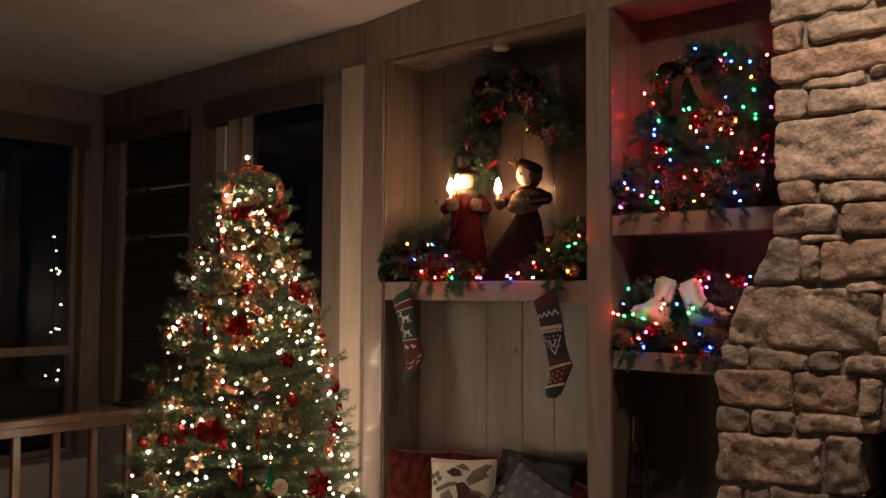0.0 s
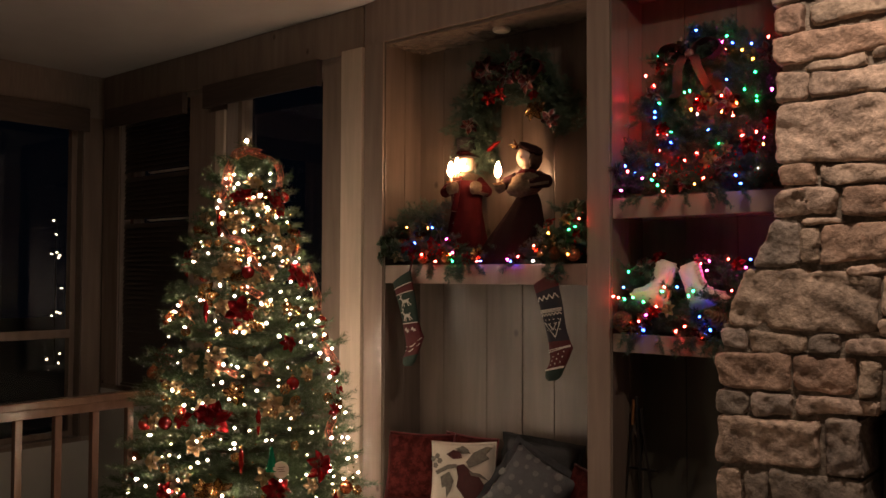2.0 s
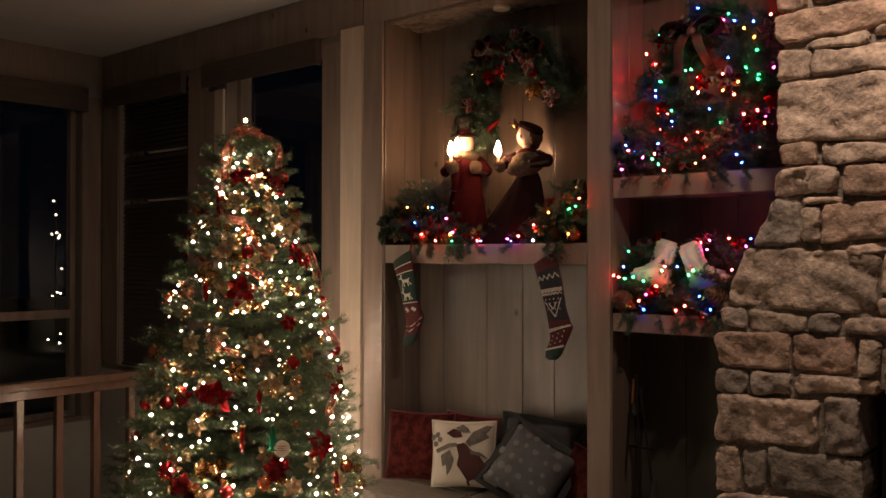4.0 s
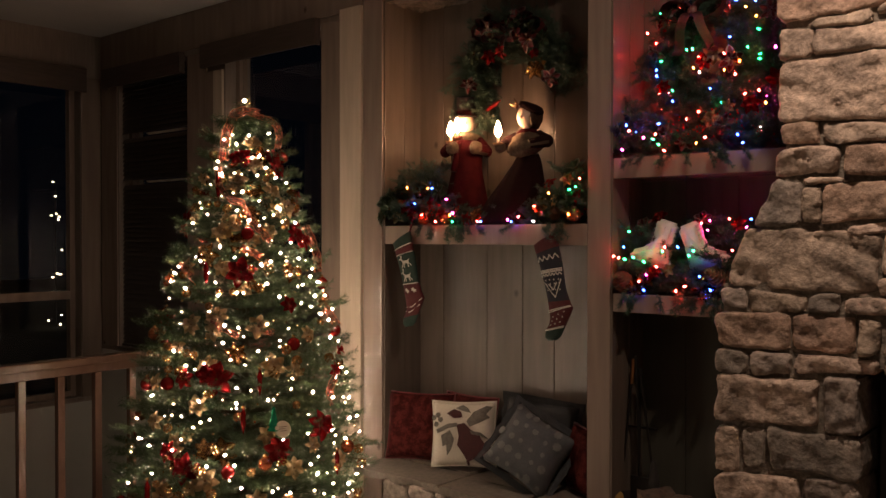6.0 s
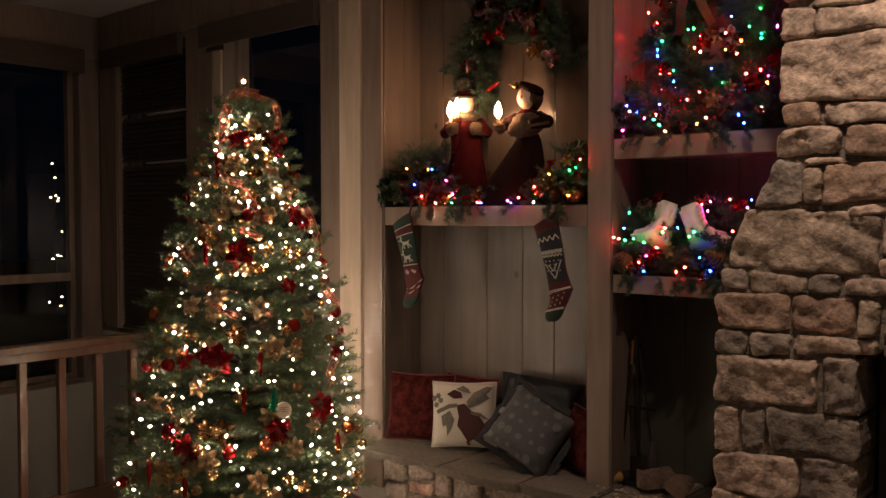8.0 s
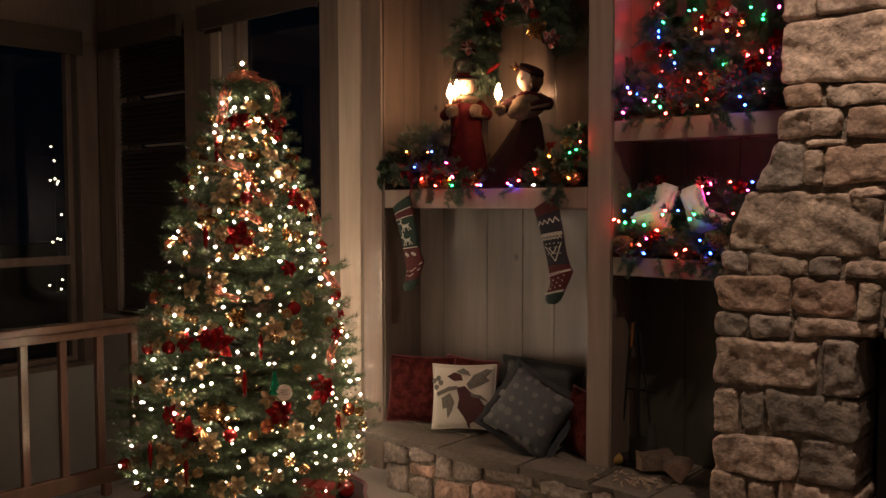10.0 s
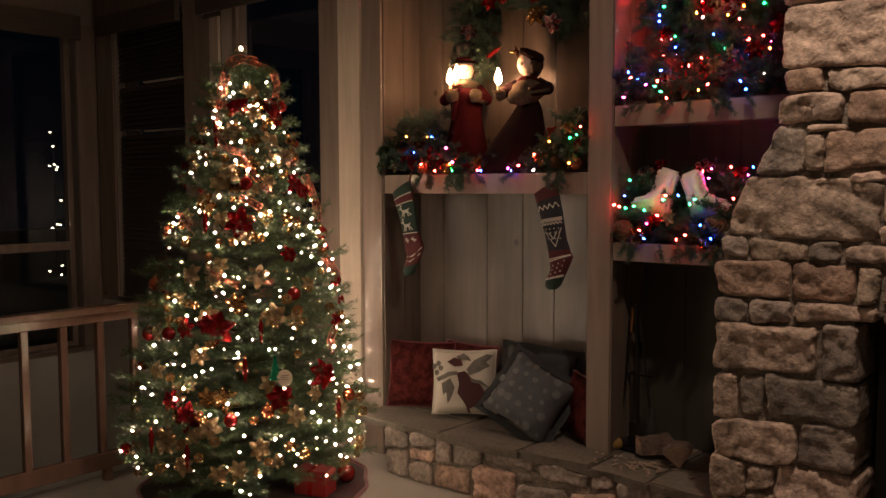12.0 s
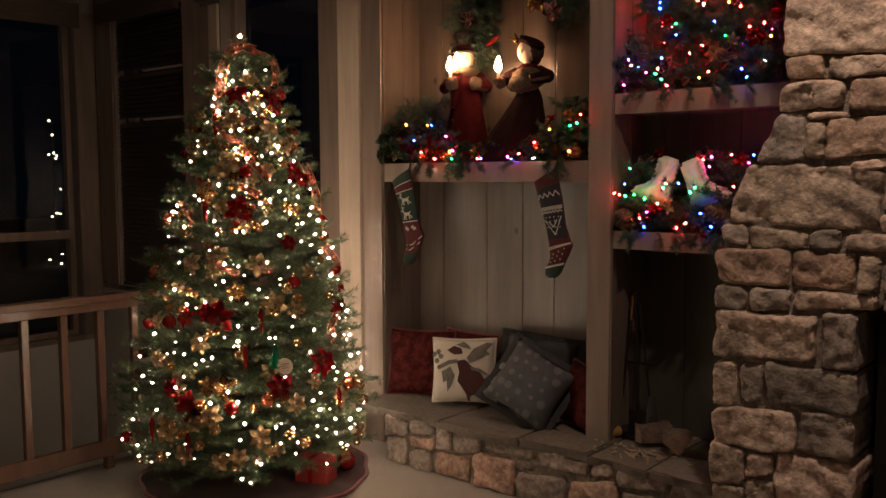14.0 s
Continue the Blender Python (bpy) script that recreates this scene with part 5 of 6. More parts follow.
WREATH_LIGHTS = {
    "B": [(-0.03, 0.31), (0.14, 0.22), (0.22, 0.20), (-0.26, -0.04), (-0.25, -0.07), (-0.18, -0.19), (0.11, 0.06), (0.02, -0.16), (0.18, -0.27)],
    "G": [(0.10, 0.26), (-0.22, 0.22), (-0.11, 0.04), (-0.07, 0.03), (-0.23, 0.00), (-0.18, -0.14), (0.23, 0.08), (0.18, 0.01), (0.24, -0.03), (0.23, -0.05), (0.06, -0.22)],
    "P": [(0.08, 0.23), (0.30, -0.01), (0.26, -0.21), (0.27, -0.31)],
    "R": [(0.09, 0.21), (-0.18, 0.17), (-0.29, 0.13), (-0.25, 0.08), (-0.24, -0.13), (-0.19, -0.16), (0.13, -0.10), (0.23, -0.19), (0.25, -0.37), (-0.04, -0.26), (-0.10, -0.29), (0.08, -0.01), (-0.04, -0.01), (0.17, -0.19)],
    "A": [(0.18, 0.18), (0.21, 0.14), (0.14, -0.05), (0.07, -0.08), (-0.06, -0.06), (0.27, -0.25)],
    "W": [(-0.04, -0.08), (0.25, -0.35)]}
lit_wreath = wreath("lit_wreath", "round pine wreath with coloured mini lights on the niche back", (-1.62, 3.90, 2.43), 0.23, 0.15, 330, 41, lit=WREATH_LIGHTS)
# Hidden bulbs added behind the ring to tint the niche wall.
hue_bulbs(lit_wreath, {"R": [(-0.31, 0.0), (-0.32, -0.12), (-0.26, 0.22), (-0.33, 0.08), (-0.3, -0.2), (-0.2, 0.28), (0.24, 0.26), (-0.1, 0.02), (0.05, -0.05), (0.1, 0.1)], "P": [(-0.28, 0.12), (0.32, 0.1)], "A": [(0.0, 0.03), (-0.14, 0.25)], "W": [(-0.3, -0.05), (-0.27, 0.17), (-0.24, -0.2)]}, 0.06, g)
MESH_BOW = material("mesh_bow", (0.15, 0.05, 0.045), 0.5, second=(0.10, 0.03, 0.03), scale=20, grain=0.3, grain_scale=120)
bow((-1.68, 3.795, 2.63), 0.15, MESH_BOW, "dusty red mesh ribbon bow on the lit wreath")
for dx, dz, k, s in ((-0.21, 0.17, "red", 1.0), (-0.2, 0.2, "plaid", 0.9), (-0.12, 0.26, "gold", 0.7), (0.02, 0.0, "gold", 0.9), (-0.02, -0.02, "red", 0.8), (0.31, -0.14, "red", 0.9), (0.1, -0.03, "plaid", 0.9), (0.07, 0.22, "plaid", 0.8), (-0.26, 0.05, "plaid", 0.8), (0.09, -0.24, "gold", 0.6), (0.28, 0.16, "plaid", 0.8), (-0.22, -0.12, "red", 0.6)):
    flower(k, Vector((-1.62 + dx, 3.81, 2.43 + dz)), Vector((g.normal() * 0.5, -1, g.normal() * 0.4)), "poinsettia tucked into the lit wreath", "poinsettias on the lit wreath", s, g.uniform(0, 60))
garland("lit_garland", "pine garland with coloured lights on the second niche shelf", -2.03, -1.25, 3.80, S2, lambda u: 0.08 + 0.15 * math.exp(-((u - 0.1) / 0.13) ** 2) + 0.08 * u, 150,
        {"B": [(0.07, 0.14), (0.11, 0.11), (0.24, 0.14), (0.60, 0.06), (0.62, 0.03)], "R": [(0.09, 0.12), (0.26, 0.015), (0.45, 0.06), (0.21, 0.09)], "P": [(0.15, 0.08), (0.05, 0.03)], "G": [(0.21, 0.07), (0.24, 0.04)], "A": [(0.41, 0.04)]}, 51)
berries("berry_spray", (-1.68, 3.76, S2 + 0.03), 90, (0.10, 0.03, 0.09), g, 0.005)
berries("berry_spray", (-1.45, 3.76, S2 + 0.05), 80, (0.08, 0.03, 0.09), g, 0.005)
pine_cone((-1.92, 3.755, S2 + 0.15), 60, 20, 1.3)
for x, z, k in ((-1.52, 0.12, "plaid"), (-1.80, 0.1, "plaid"), (-1.40, 0.2, "red"), (-1.58, 0.15, "gold"), (-1.70, 0.06, "plaid")):
    flower(k, Vector((x, 3.74, S2 + z)), Vector((0.1, -1, 0.3)), "poinsettia tucked into the shelf garland", "poinsettias on the shelf", 0.8, 10)
for x, z, s in ((-2.03, 0.13, 0.8), (-1.97, 0.2, 0.8), (-2.02, 0.04, 0.8), (-1.83, 0.07, 0.8)):
    flower("leaf", Vector((x, 3.735, S2 + z)), Vector((g.normal() * 0.5, -1, g.normal() * 0.5)), "dark green holly leaves on the second shelf", "holly sprigs in the garlands", s, g.uniform(0, 60))

# Middle shelf with the two white skates.
garland("lit_garland", "pine greenery with coloured lights behind the skates", -2.02, -1.40, 3.88, S3, lambda u: 0.30 + 0.05 * math.sin(u * 9), 150,
        {"R": [(0.37, 0.33), (0.50, 0.35)], "P": [(0.41, 0.34), (0.58, 0.31), (0.40, 0.30)], "B": [(0.60, 0.35)]}, 61)
garland("lit_garland", "low pine greenery with coloured lights before the skates", -2.02, -1.45, 3.76, S3, lambda u: 0.10 + 0.10 * abs(2 * u - 0.9), 70,
        {"G": [(0.07, 0.29), (0.05, 0.16), (0.15, 0.15), (0.09, 0.17), (0.25, 0.20), (0.40, 0.21), (0.37, 0.18)], "B": [(0.05, 0.22), (0.15, 0.02), (0.32, 0.22), (0.47, 0.03), (0.42, 0.09)],
         "R": [(0.0, 0.18), (0.02, 0.17), (0.22, 0.13), (0.13, 0.06), (0.31, 0.03), (0.36, 0.05), (0.26, 0.22), (0.57, 0.21)], "P": [(0.16, 0.09)]}, 63)
for x, tz, sp in ((-2.00, 0.04, 15), (-1.505, 0.07, -25)):
    pine_cone((x, 3.735, S3 + tz), 65, sp, 1.5)
for x, z, k, s in ((-1.93, 0.01, "leafgold", 0.8), (-1.88, 0.05, "leafgold", 0.7), (-1.60, 0.03, "leafgold", 0.7), (-1.56, -0.01, "leafgold", 0.75), (-1.95, 0.30, "plaid", 0.8), (-1.87, 0.34, "red", 0.7), (-1.66, 0.33, "plaid", 0.7), (-1.49, 0.30, "red", 0.8), (-1.84, 0.08, "red", 0.7), (-1.76, 0.1, "gold", 0.7)):
    flower(k, Vector((x, 3.70 if z < 0.2 else 3.84, S3 + z + 0.02)), Vector((g.normal() * 0.3, -1, 0.5)), "gilded or red flower in the greenery by the skates", "flowers by the skates", s, 25)
SKATE = material("white_leather", (0.46, 0.43, 0.38), 0.5, second=(0.64, 0.60, 0.54), scale=14, bump=0.15)
STEEL = material("blade_steel", (0.6, 0.6, 0.6), 0.25, 1.0)


def skate(at, lean, flip):
    t = tagged(new("ice_skate"), "white lace-up ice skate standing in the greenery", "ice skate", "ice skates on the shelf")
    t.matrix_basis = pose(*at, 0, lean, 0) @ Matrix.Diagonal((flip * 1.08, 1.08, 1.08, 1))
    outline = [(-0.055, 0.0), (-0.062, 0.05), (-0.052, 0.10), (-0.058, 0.17), (-0.060, 0.20), (0.030, 0.205), (0.032, 0.17), (0.028, 0.11), (0.045, 0.075), (0.085, 0.055), (0.115, 0.035), (0.118, 0.0)]
    bm = bmesh.new()
    f = bm.faces.new([bm.verts.new((x, -0.032, z)) for x, z in outline])
    ex = bmesh.ops.extrude_face_region(bm, geom=[f])
    bmesh.ops.translate(bm, verts=[v for v in ex["geom"] if isinstance(v, bmesh.types.BMVert)], vec=(0, 0.064, 0))
    bmesh.ops.recalc_face_normals(bm, faces=bm.faces)
    bmesh.ops.bevel(bm, geom=list(bm.edges), offset=0.014, segments=3, affect="EDGES", clamp_overlap=True)
    part("boot", bm, SKATE, t, smooth=True)
    part("sole", boxes((-0.056, 0.112, -0.028, 0.028, -0.016, -0.001), bevel=0.004), material("dark_sole", (0.06, 0.04, 0.03), 0.5), t)
    part("blade", boxes((-0.06, 0.125, -0.003, 0.003, -0.05, -0.036), (-0.04, -0.03, -0.003, 0.003, -0.037, -0.0165), (0.06, 0.07, -0.003, 0.003, -0.037, -0.0165)), STEEL, t)
    for i in range(5):
        part("lace", tube(bmesh.new(), (0.026 + 0.004 * (i == 0), -0.034, 0.10 + 0.02 * i), (0.034, 0.0, 0.108 + 0.02 * i), 0.0028, n=5), WHITE_WOOL, t)


skate((-1.868, 3.775, S3 + 0.135), 16, -1)
skate((-1.615, 3.775, S3 + 0.125), -18, 1)

# Caroler figures, plain shapes with cloth.
def figure(name, label, at, turn, build):
    bm = bmesh.new()
    mats = build(bm)
    ob = tagged(part(name, bm, mats, None, smooth=True), label, "figurine", "figures in the niche")
    ob.matrix_basis = pose(*at, 0, 0, turn)


FACE = material("painted_face", (0.62, 0.44, 0.33), 0.6)
FUR = material("brown_fur", (0.10, 0.075, 0.05), 0.95, second=(0.045, 0.032, 0.022), scale=60, bump=0.8, bump_scale=200, spec=0.1)
FELT = material("black_felt", (0.02, 0.016, 0.016), 0.9, spec=0.1)
GOWN = material("dark_gown", (0.016, 0.006, 0.006), 0.95, second=(0.009, 0.004, 0.004), scale=14, spec=0.05)
COAT = material("red_coat", (0.042, 0.005, 0.006), 0.95, second=(0.022, 0.003, 0.004), scale=18, spec=0.05)
HAIR = material("brown_hair", (0.05, 0.025, 0.014), 0.7, second=(0.03, 0.015, 0.01), scale=70, bump=0.5, bump_scale=220, spec=0.2)


def paint(bm, k, i):
    bm.faces.ensure_lookup_table()
    for f in bm.faces[k:]:
        f.material_index = i
    return len(bm.faces)


def tuft(bm, at, r, scale=(1, 1, 1), rough=0.2):
    """A furry lump: a ball with an uneven surface."""
    k = len(bm.verts)
    ball(bm, at, r, scale, 16, 12)
    bm.verts.ensure_lookup_table()
    c = Vector(at)
    for v in bm.verts[k:]:
        v.co = c + (v.co - c) * (1 + rough * noise.noise(v.co * 60) + 0.5 * rough * noise.noise(v.co * 140))


def folds(bm, k, top, low, count, depth):
    """Gathers the cloth of the newest vertices into folds that deepen from top to low."""
    bm.verts.ensure_lookup_table()
    for v in bm.verts[k:]:
        u = min(1.0, max(0.0, (top - v.co.z) / (top - low)))
        a = math.atan2(v.co.y, v.co.x)
        q = 1 + depth * u * math.sin(a * count + 1.5 * math.sin(a * 3 + 4 * u))
        v.co.x, v.co.y = v.co.x * q, v.co.y * q


def turned(bm, profile, n):
    """A lathe with many rings between the profile's points."""
    rows = [(float(np.interp(z, [p[1] for p in profile], [p[0] for p in profile])), float(z)) for z in np.linspace(profile[0][1], profile[-1][1], 14)]
    lathe(bm, rows, n)


def gentleman(bm):
    turned(bm, [(0.12, 0.0), (0.125, 0.05), (0.105, 0.20), (0.085, 0.32), (0.092, 0.42), (0.075, 0.48), (0.035, 0.51)], 40)
    folds(bm, 0, 0.36, 0.0, 8, 0.10)
    for s in (-1, 1):
        tube(bm, (s * 0.065, 0, 0.475), (s * 0.118, -0.03, 0.415), 0.034, 0.031, 12)
        ball(bm, (s * 0.118, -0.03, 0.415), 0.032, (1, 1, 1), 12, 8)
        tube(bm, (s * 0.118, -0.03, 0.415), (s * 0.06, -0.105, 0.425), 0.031, 0.026, 12)
    k = paint(bm, 0, 0)
    for s in (-1, 1):
        tuft(bm, (s * 0.065, -0.10, 0.43), 0.036, (1.0, 0.9, 1.05))
    tuft(bm, (0, -0.02, 0.495), 0.062, (1.25, 1.0, 0.55))
    k = paint(bm, k, 1)
    ball(bm, (0, -0.008, 0.575), 0.052, (0.92, 0.95, 1.12), 16, 12)
    ball(bm, (0, -0.060, 0.57), 0.010)
    k = paint(bm, k, 2)
    lathe(bm, [(0.088, 0.606), (0.090, 0.611), (0.058, 0.617), (0.055, 0.65), (0.058, 0.70), (0.063, 0.722), (0.05, 0.726)], 24)
    k = paint(bm, k, 3)
    lathe(bm, [(0.0575, 0.618), (0.061, 0.619), (0.061, 0.645), (0.0575, 0.646)], 24)
    tube(bm, (-0.03, -0.07, 0.50), (-0.06, -0.10, 0.30), 0.016, 0.02, 8)
    k = paint(bm, k, 0)
    tuft(bm, (0, 0.028, 0.572), 0.052, (1.12, 0.8, 1.1), 0.25)
    for s in (-1, 1):
        tuft(bm, (s * 0.05, -0.006, 0.562), 0.022, (0.8, 1, 1.5), 0.3)
    paint(bm, k, 4)
    return [COAT, FUR, FACE, FELT, HAIR]


def lady(bm):
    turned(bm, [(0.23, 0.0), (0.235, 0.02), (0.19, 0.13), (0.135, 0.24), (0.085, 0.34), (0.065, 0.38)], 48)
    folds(bm, 0, 0.36, 0.0, 11, 0.09)
    for v in bm.verts:
        v.co.x = v.co.x * 0.9 - 0.10 * max(0.0, (0.34 - v.co.z) / 0.34)
        v.co.y *= 0.6
    k = len(bm.verts)
    for s in (-1, 1):
        tube(bm, (s * 0.06, 0, 0.47), (s * 0.12, -0.02, 0.44), 0.034, 0.033, 12)
        ball(bm, (s * 0.12, -0.02, 0.44), 0.034, (1, 1, 1.05), 12, 8)
    tube(bm, (-0.12, -0.02, 0.44), (-0.12, -0.09, 0.415), 0.032, 0.024, 12)
    tube(bm, (0.12, -0.02, 0.44), (0.05, -0.095, 0.42), 0.034, 0.026, 12)
    k = paint(bm, 0, 0)
    tuft(bm, (0.01, -0.03, 0.43), 0.088, (1.05, 0.85, 0.75), 0.12)
    tuft(bm, (-0.005, -0.08, 0.40), 0.05, (1.5, 0.8, 0.9), 0.16)
    tuft(bm, (-0.12, -0.09, 0.412), 0.030, (1, 1, 1), 0.2)
    k = paint(bm, k, 1)
    ball(bm, (-0.01, -0.008, 0.575), 0.052, (0.92, 0.95, 1.14), 16, 12)
    ball(bm, (-0.014, -0.060, 0.57), 0.009)
    tube(bm, (-0.008, -0.005, 0.49), (-0.01, -0.005, 0.53), 0.024, 0.022, 12)
    k = paint(bm, k, 2)
    m0 = len(bm.verts)
    lathe(bm, [(0.045, 0.606), (0.062, 0.614), (0.068, 0.628), (0.06, 0.648), (0.03, 0.656)], 24, (0.014, 0.010, 0))
    bm.verts.ensure_lookup_table()
    for v in bm.verts[m0:]:
        v.co.z -= (v.co.x - 0.0) * 0.38
    k = paint(bm, k, 3)
    tuft(bm, (0.018, 0.026, 0.57), 0.052, (1.0, 0.85, 1.15), 0.25)
    tuft(bm, (0.035, -0.02, 0.565), 0.024, (0.8, 1, 1.6), 0.3)
    k = paint(bm, k, 4)
    tube(bm, (-0.035, -0.06, 0.625), (-0.085, -0.06, 0.645), 0.014, 0.002, 6)
    tube(bm, (-0.035, -0.06, 0.63), (-0.05, -0.065, 0.67), 0.012, 0.002, 6)
    k = paint(bm, k, 5)
    lathe(bm, [(0.06, 0.478), (0.066, 0.486), (0.04, 0.51), (0.03, 0.512)], 18)
    paint(bm, k, 6)
    return [GOWN, FUR, FACE, GOWN, HAIR, GOLD, COAT]


figure("caroler_figure", "cloth figurine in red coat with fur cuffs and black top hat", (-3.075, 3.875, S1), 30, gentleman)
figure("caroler_figure", "cloth figurine in wide dark gown, fur bodice and tilted cap", (-2.645, 3.86, S1), 8, lady)


def candle(at, tall=0.05):
    t = thing("candle_light", "small electric candle with a glowing flame bulb", "candle light", at, group="candle lights")
    part("cup", lathe(bmesh.new(), [(0.008, -0.012), (0.026, -0.004), (0.028, 0.002), (0.012, 0.003)], 14), BRASS, t)
    part("stick", lathe(bmesh.new(), [(0.0085, 0.003), (0.0085, tall), (0.006, tall + 0.002)], 10), CREAM, t)
    bm = bmesh.new()
    lathe(bm, [(0.006, tall + 0.002), (0.018, tall + 0.020), (0.019, tall + 0.038), (0.011, tall + 0.064), (0.003, tall + 0.085)], 12)
    part("flame_bulb", bm, FLAME, t, smooth=True)


candle((-3.10, 3.76, 2.135), 0.03)
candle((-3.045, 3.75, 2.15), 0.03)
candle((-2.755, 3.74, 2.10), 0.035)
puck = thing("puck_light", "small unlit round puck light under the niche top", "ceiling light", (-2.82, 3.86, TOP - 0.023))
part("ring", lathe(bmesh.new(), [(0.045, -0.016), (0.05, -0.012), (0.05, -0.0), (0.046, 0.0)], 24), PALE, puck)
part("lens", lathe(bmesh.new(), [(0.01, -0.018), (0.04, -0.0175), (0.042, -0.015)], 24), CREAM, puck)

# ---- stockings ----
NAVY = material("navy_knit", (0.015, 0.016, 0.022), 0.95, second=(0.010, 0.011, 0.016), scale=60, bump=0.5, bump_scale=260)
RED_KNIT = material("red_knit", (0.075, 0.010, 0.011), 0.95, second=(0.05, 0.007, 0.008), scale=60, bump=0.5, bump_scale=260)
GREEN_KNIT = material("green_knit", (0.013, 0.032, 0.022), 0.95, second=(0.009, 0.022, 0.015), scale=60, bump=0.5, bump_scale=260)


def stocking(at, lean, bands, label, marks, shape):
    """A knitted stocking: rings along the leg, heel and foot, with a mesh for each band of colour; marks are raised stitches."""
    t = tagged(new("christmas_stocking"), label, "stocking", "stockings under the shelf")
    t.matrix_basis = pose(*at, 0, lean, 0)

    def ring(x, z, w, ang, bm):
        d = Vector((math.cos(ang), 0, math.sin(ang)))
        return [bm.verts.new(Vector((x, 0, z)) + d * w * math.cos(a) + Vector((0, 0.022 * math.sin(a), 0))) for a in [2 * math.pi * k / 18 for k in range(18)]]

    def along(u):
        k = [s[0] for s in shape]
        return [float(np.interp(u, k, [s[c] for s in shape])) for c in (1, 2, 3, 4)]

    for n, (u0, u1, mat) in enumerate(bands):
        bm = bmesh.new()
        rows = [ring(*along(u0 + (u1 - u0) * i / 7)[:3], along(u0 + (u1 - u0) * i / 7)[3], bm) for i in range(8)]
        for a, b in zip(rows, rows[1:]):
            for i in range(18):
                bm.faces.new((a[i], a[(i + 1) % 18], b[(i + 1) % 18], b[i]))
        if n == len(bands) - 1:
            bm.faces.new(rows[-1])
        bmesh.ops.recalc_face_normals(bm, faces=bm.faces)
        part("toe" if n == len(bands) - 1 else "knit_band", bm, mat, t, smooth=True)
    for name, mat, strokes in marks:
        bm = bmesh.new()
        for (u0, v0), (u1, v1) in strokes:
            ends = []
            for u, v in ((u0, v0), (u1, v1)):
                x, z, w, ang = along(u)
                d = Vector((math.cos(ang), 0, math.sin(ang)))
                ends.append(Vector((x, 0, z)) + d * w * v + Vector((0, -0.022 * math.sqrt(max(0, 1 - v * v)) - 0.0008, 0)))
            tube(bm, ends[0], ends[1], 0.0028, n=5)
        part(name, bm, mat, t)["kind"] = "stuff"
    part("loop", tube(bmesh.new(), (0.03, 0.0, 0.0), (0.045, 0.016, 0.075), 0.005, n=6), RED_KNIT, t)


SHAPE = [(0.0, -0.02, 0.0, 0.076, 0.45), (0.12, -0.005, -0.07, 0.070, 0.25), (0.25, 0.012, -0.13, 0.066, 0.15), (0.5, 0.036, -0.255, 0.058, 0.08), (0.66, 0.056, -0.33, 0.064, 0.10), (0.74, 0.066, -0.372, 0.072, 0.42), (0.82, 0.050, -0.41, 0.062, 0.34), (0.90, 0.026, -0.45, 0.056, 0.20), (0.97, 0.012, -0.49, 0.046, 0.12), (1.0, 0.008, -0.508, 0.022, 0.1)]


def zig(u, n, amp, start=-0.9, end=0.9):
    out = []
    for i in range(n):
        a, b = start + (end - start) * i / n, start + (end - start) * (i + 1) / n
        m = (a + b) / 2
        out += [((u, a), (u - amp, m)), ((u - amp, m), (u, b))]
    return out


def hoop(u):
    return [((u, -0.95 + 0.19 * i), (u, -0.76 + 0.19 * i)) for i in range(10)]


def dots(us, vs):
    return [((u - 0.006, v), (u + 0.006, v)) for u in us for v in vs]


stocking((-2.385, 3.662, 1.595), -2, [(0, 0.1, RED_KNIT), (0.1, 0.30, NAVY), (0.30, 0.62, NAVY), (0.62, 0.90, RED_KNIT), (0.90, 1.0, GREEN_KNIT)], "red and navy knitted stocking with white zigzag pattern", [
    ("white_stitching", WHITE_WOOL, zig(0.20, 4, 0.05) + hoop(0.30) + hoop(0.312) + hoop(0.324) + hoop(0.69) + hoop(0.702) + hoop(0.89) + hoop(0.90) + zig(0.36, 6, 0.025)),
    ("diamond_stitching", WHITE_WOOL, [((0.42, -0.8), (0.58, 0.0)), ((0.58, 0.0), (0.40, 0.8)), ((0.44, -0.4), (0.50, 0.0)), ((0.50, 0.0), (0.43, 0.4))] + dots((0.40, 0.44, 0.5), (-0.6, -0.2, 0.2, 0.6)) + dots((0.74, 0.79, 0.84), (-0.6, -0.1, 0.4)))], SHAPE)
part_bands = [(0, 0.09, GREEN_KNIT), (0.09, 0.17, RED_KNIT), (0.17, 0.52, GREEN_KNIT), (0.52, 0.90, RED_KNIT), (0.90, 1.0, GREEN_KNIT)]


def deer(u, v):
    """A leaping deer in a few stitches."""
    body = [((u + 0.008 * k, v - 0.34), (u + 0.008 * k, v + 0.32)) for k in range(4)]
    legs = [((u + 0.024, v - 0.3), (u + 0.07, v - 0.55)), ((u + 0.024, v - 0.2), (u + 0.072, v - 0.22)), ((u + 0.024, v + 0.2), (u + 0.07, v + 0.28)), ((u + 0.024, v + 0.3), (u + 0.062, v + 0.56))]
    head = [((u, v - 0.34), (u - 0.036, v - 0.52)), ((u, v - 0.26), (u - 0.034, v - 0.46)), ((u - 0.036, v - 0.5), (u - 0.026, v - 0.76))]
    return body + legs + head + [((u - 0.036, v - 0.46), (u - 0.07, v - 0.30)), ((u - 0.052, v - 0.38), (u - 0.076, v - 0.48)), ((u, v + 0.3), (u - 0.012, v + 0.44))]


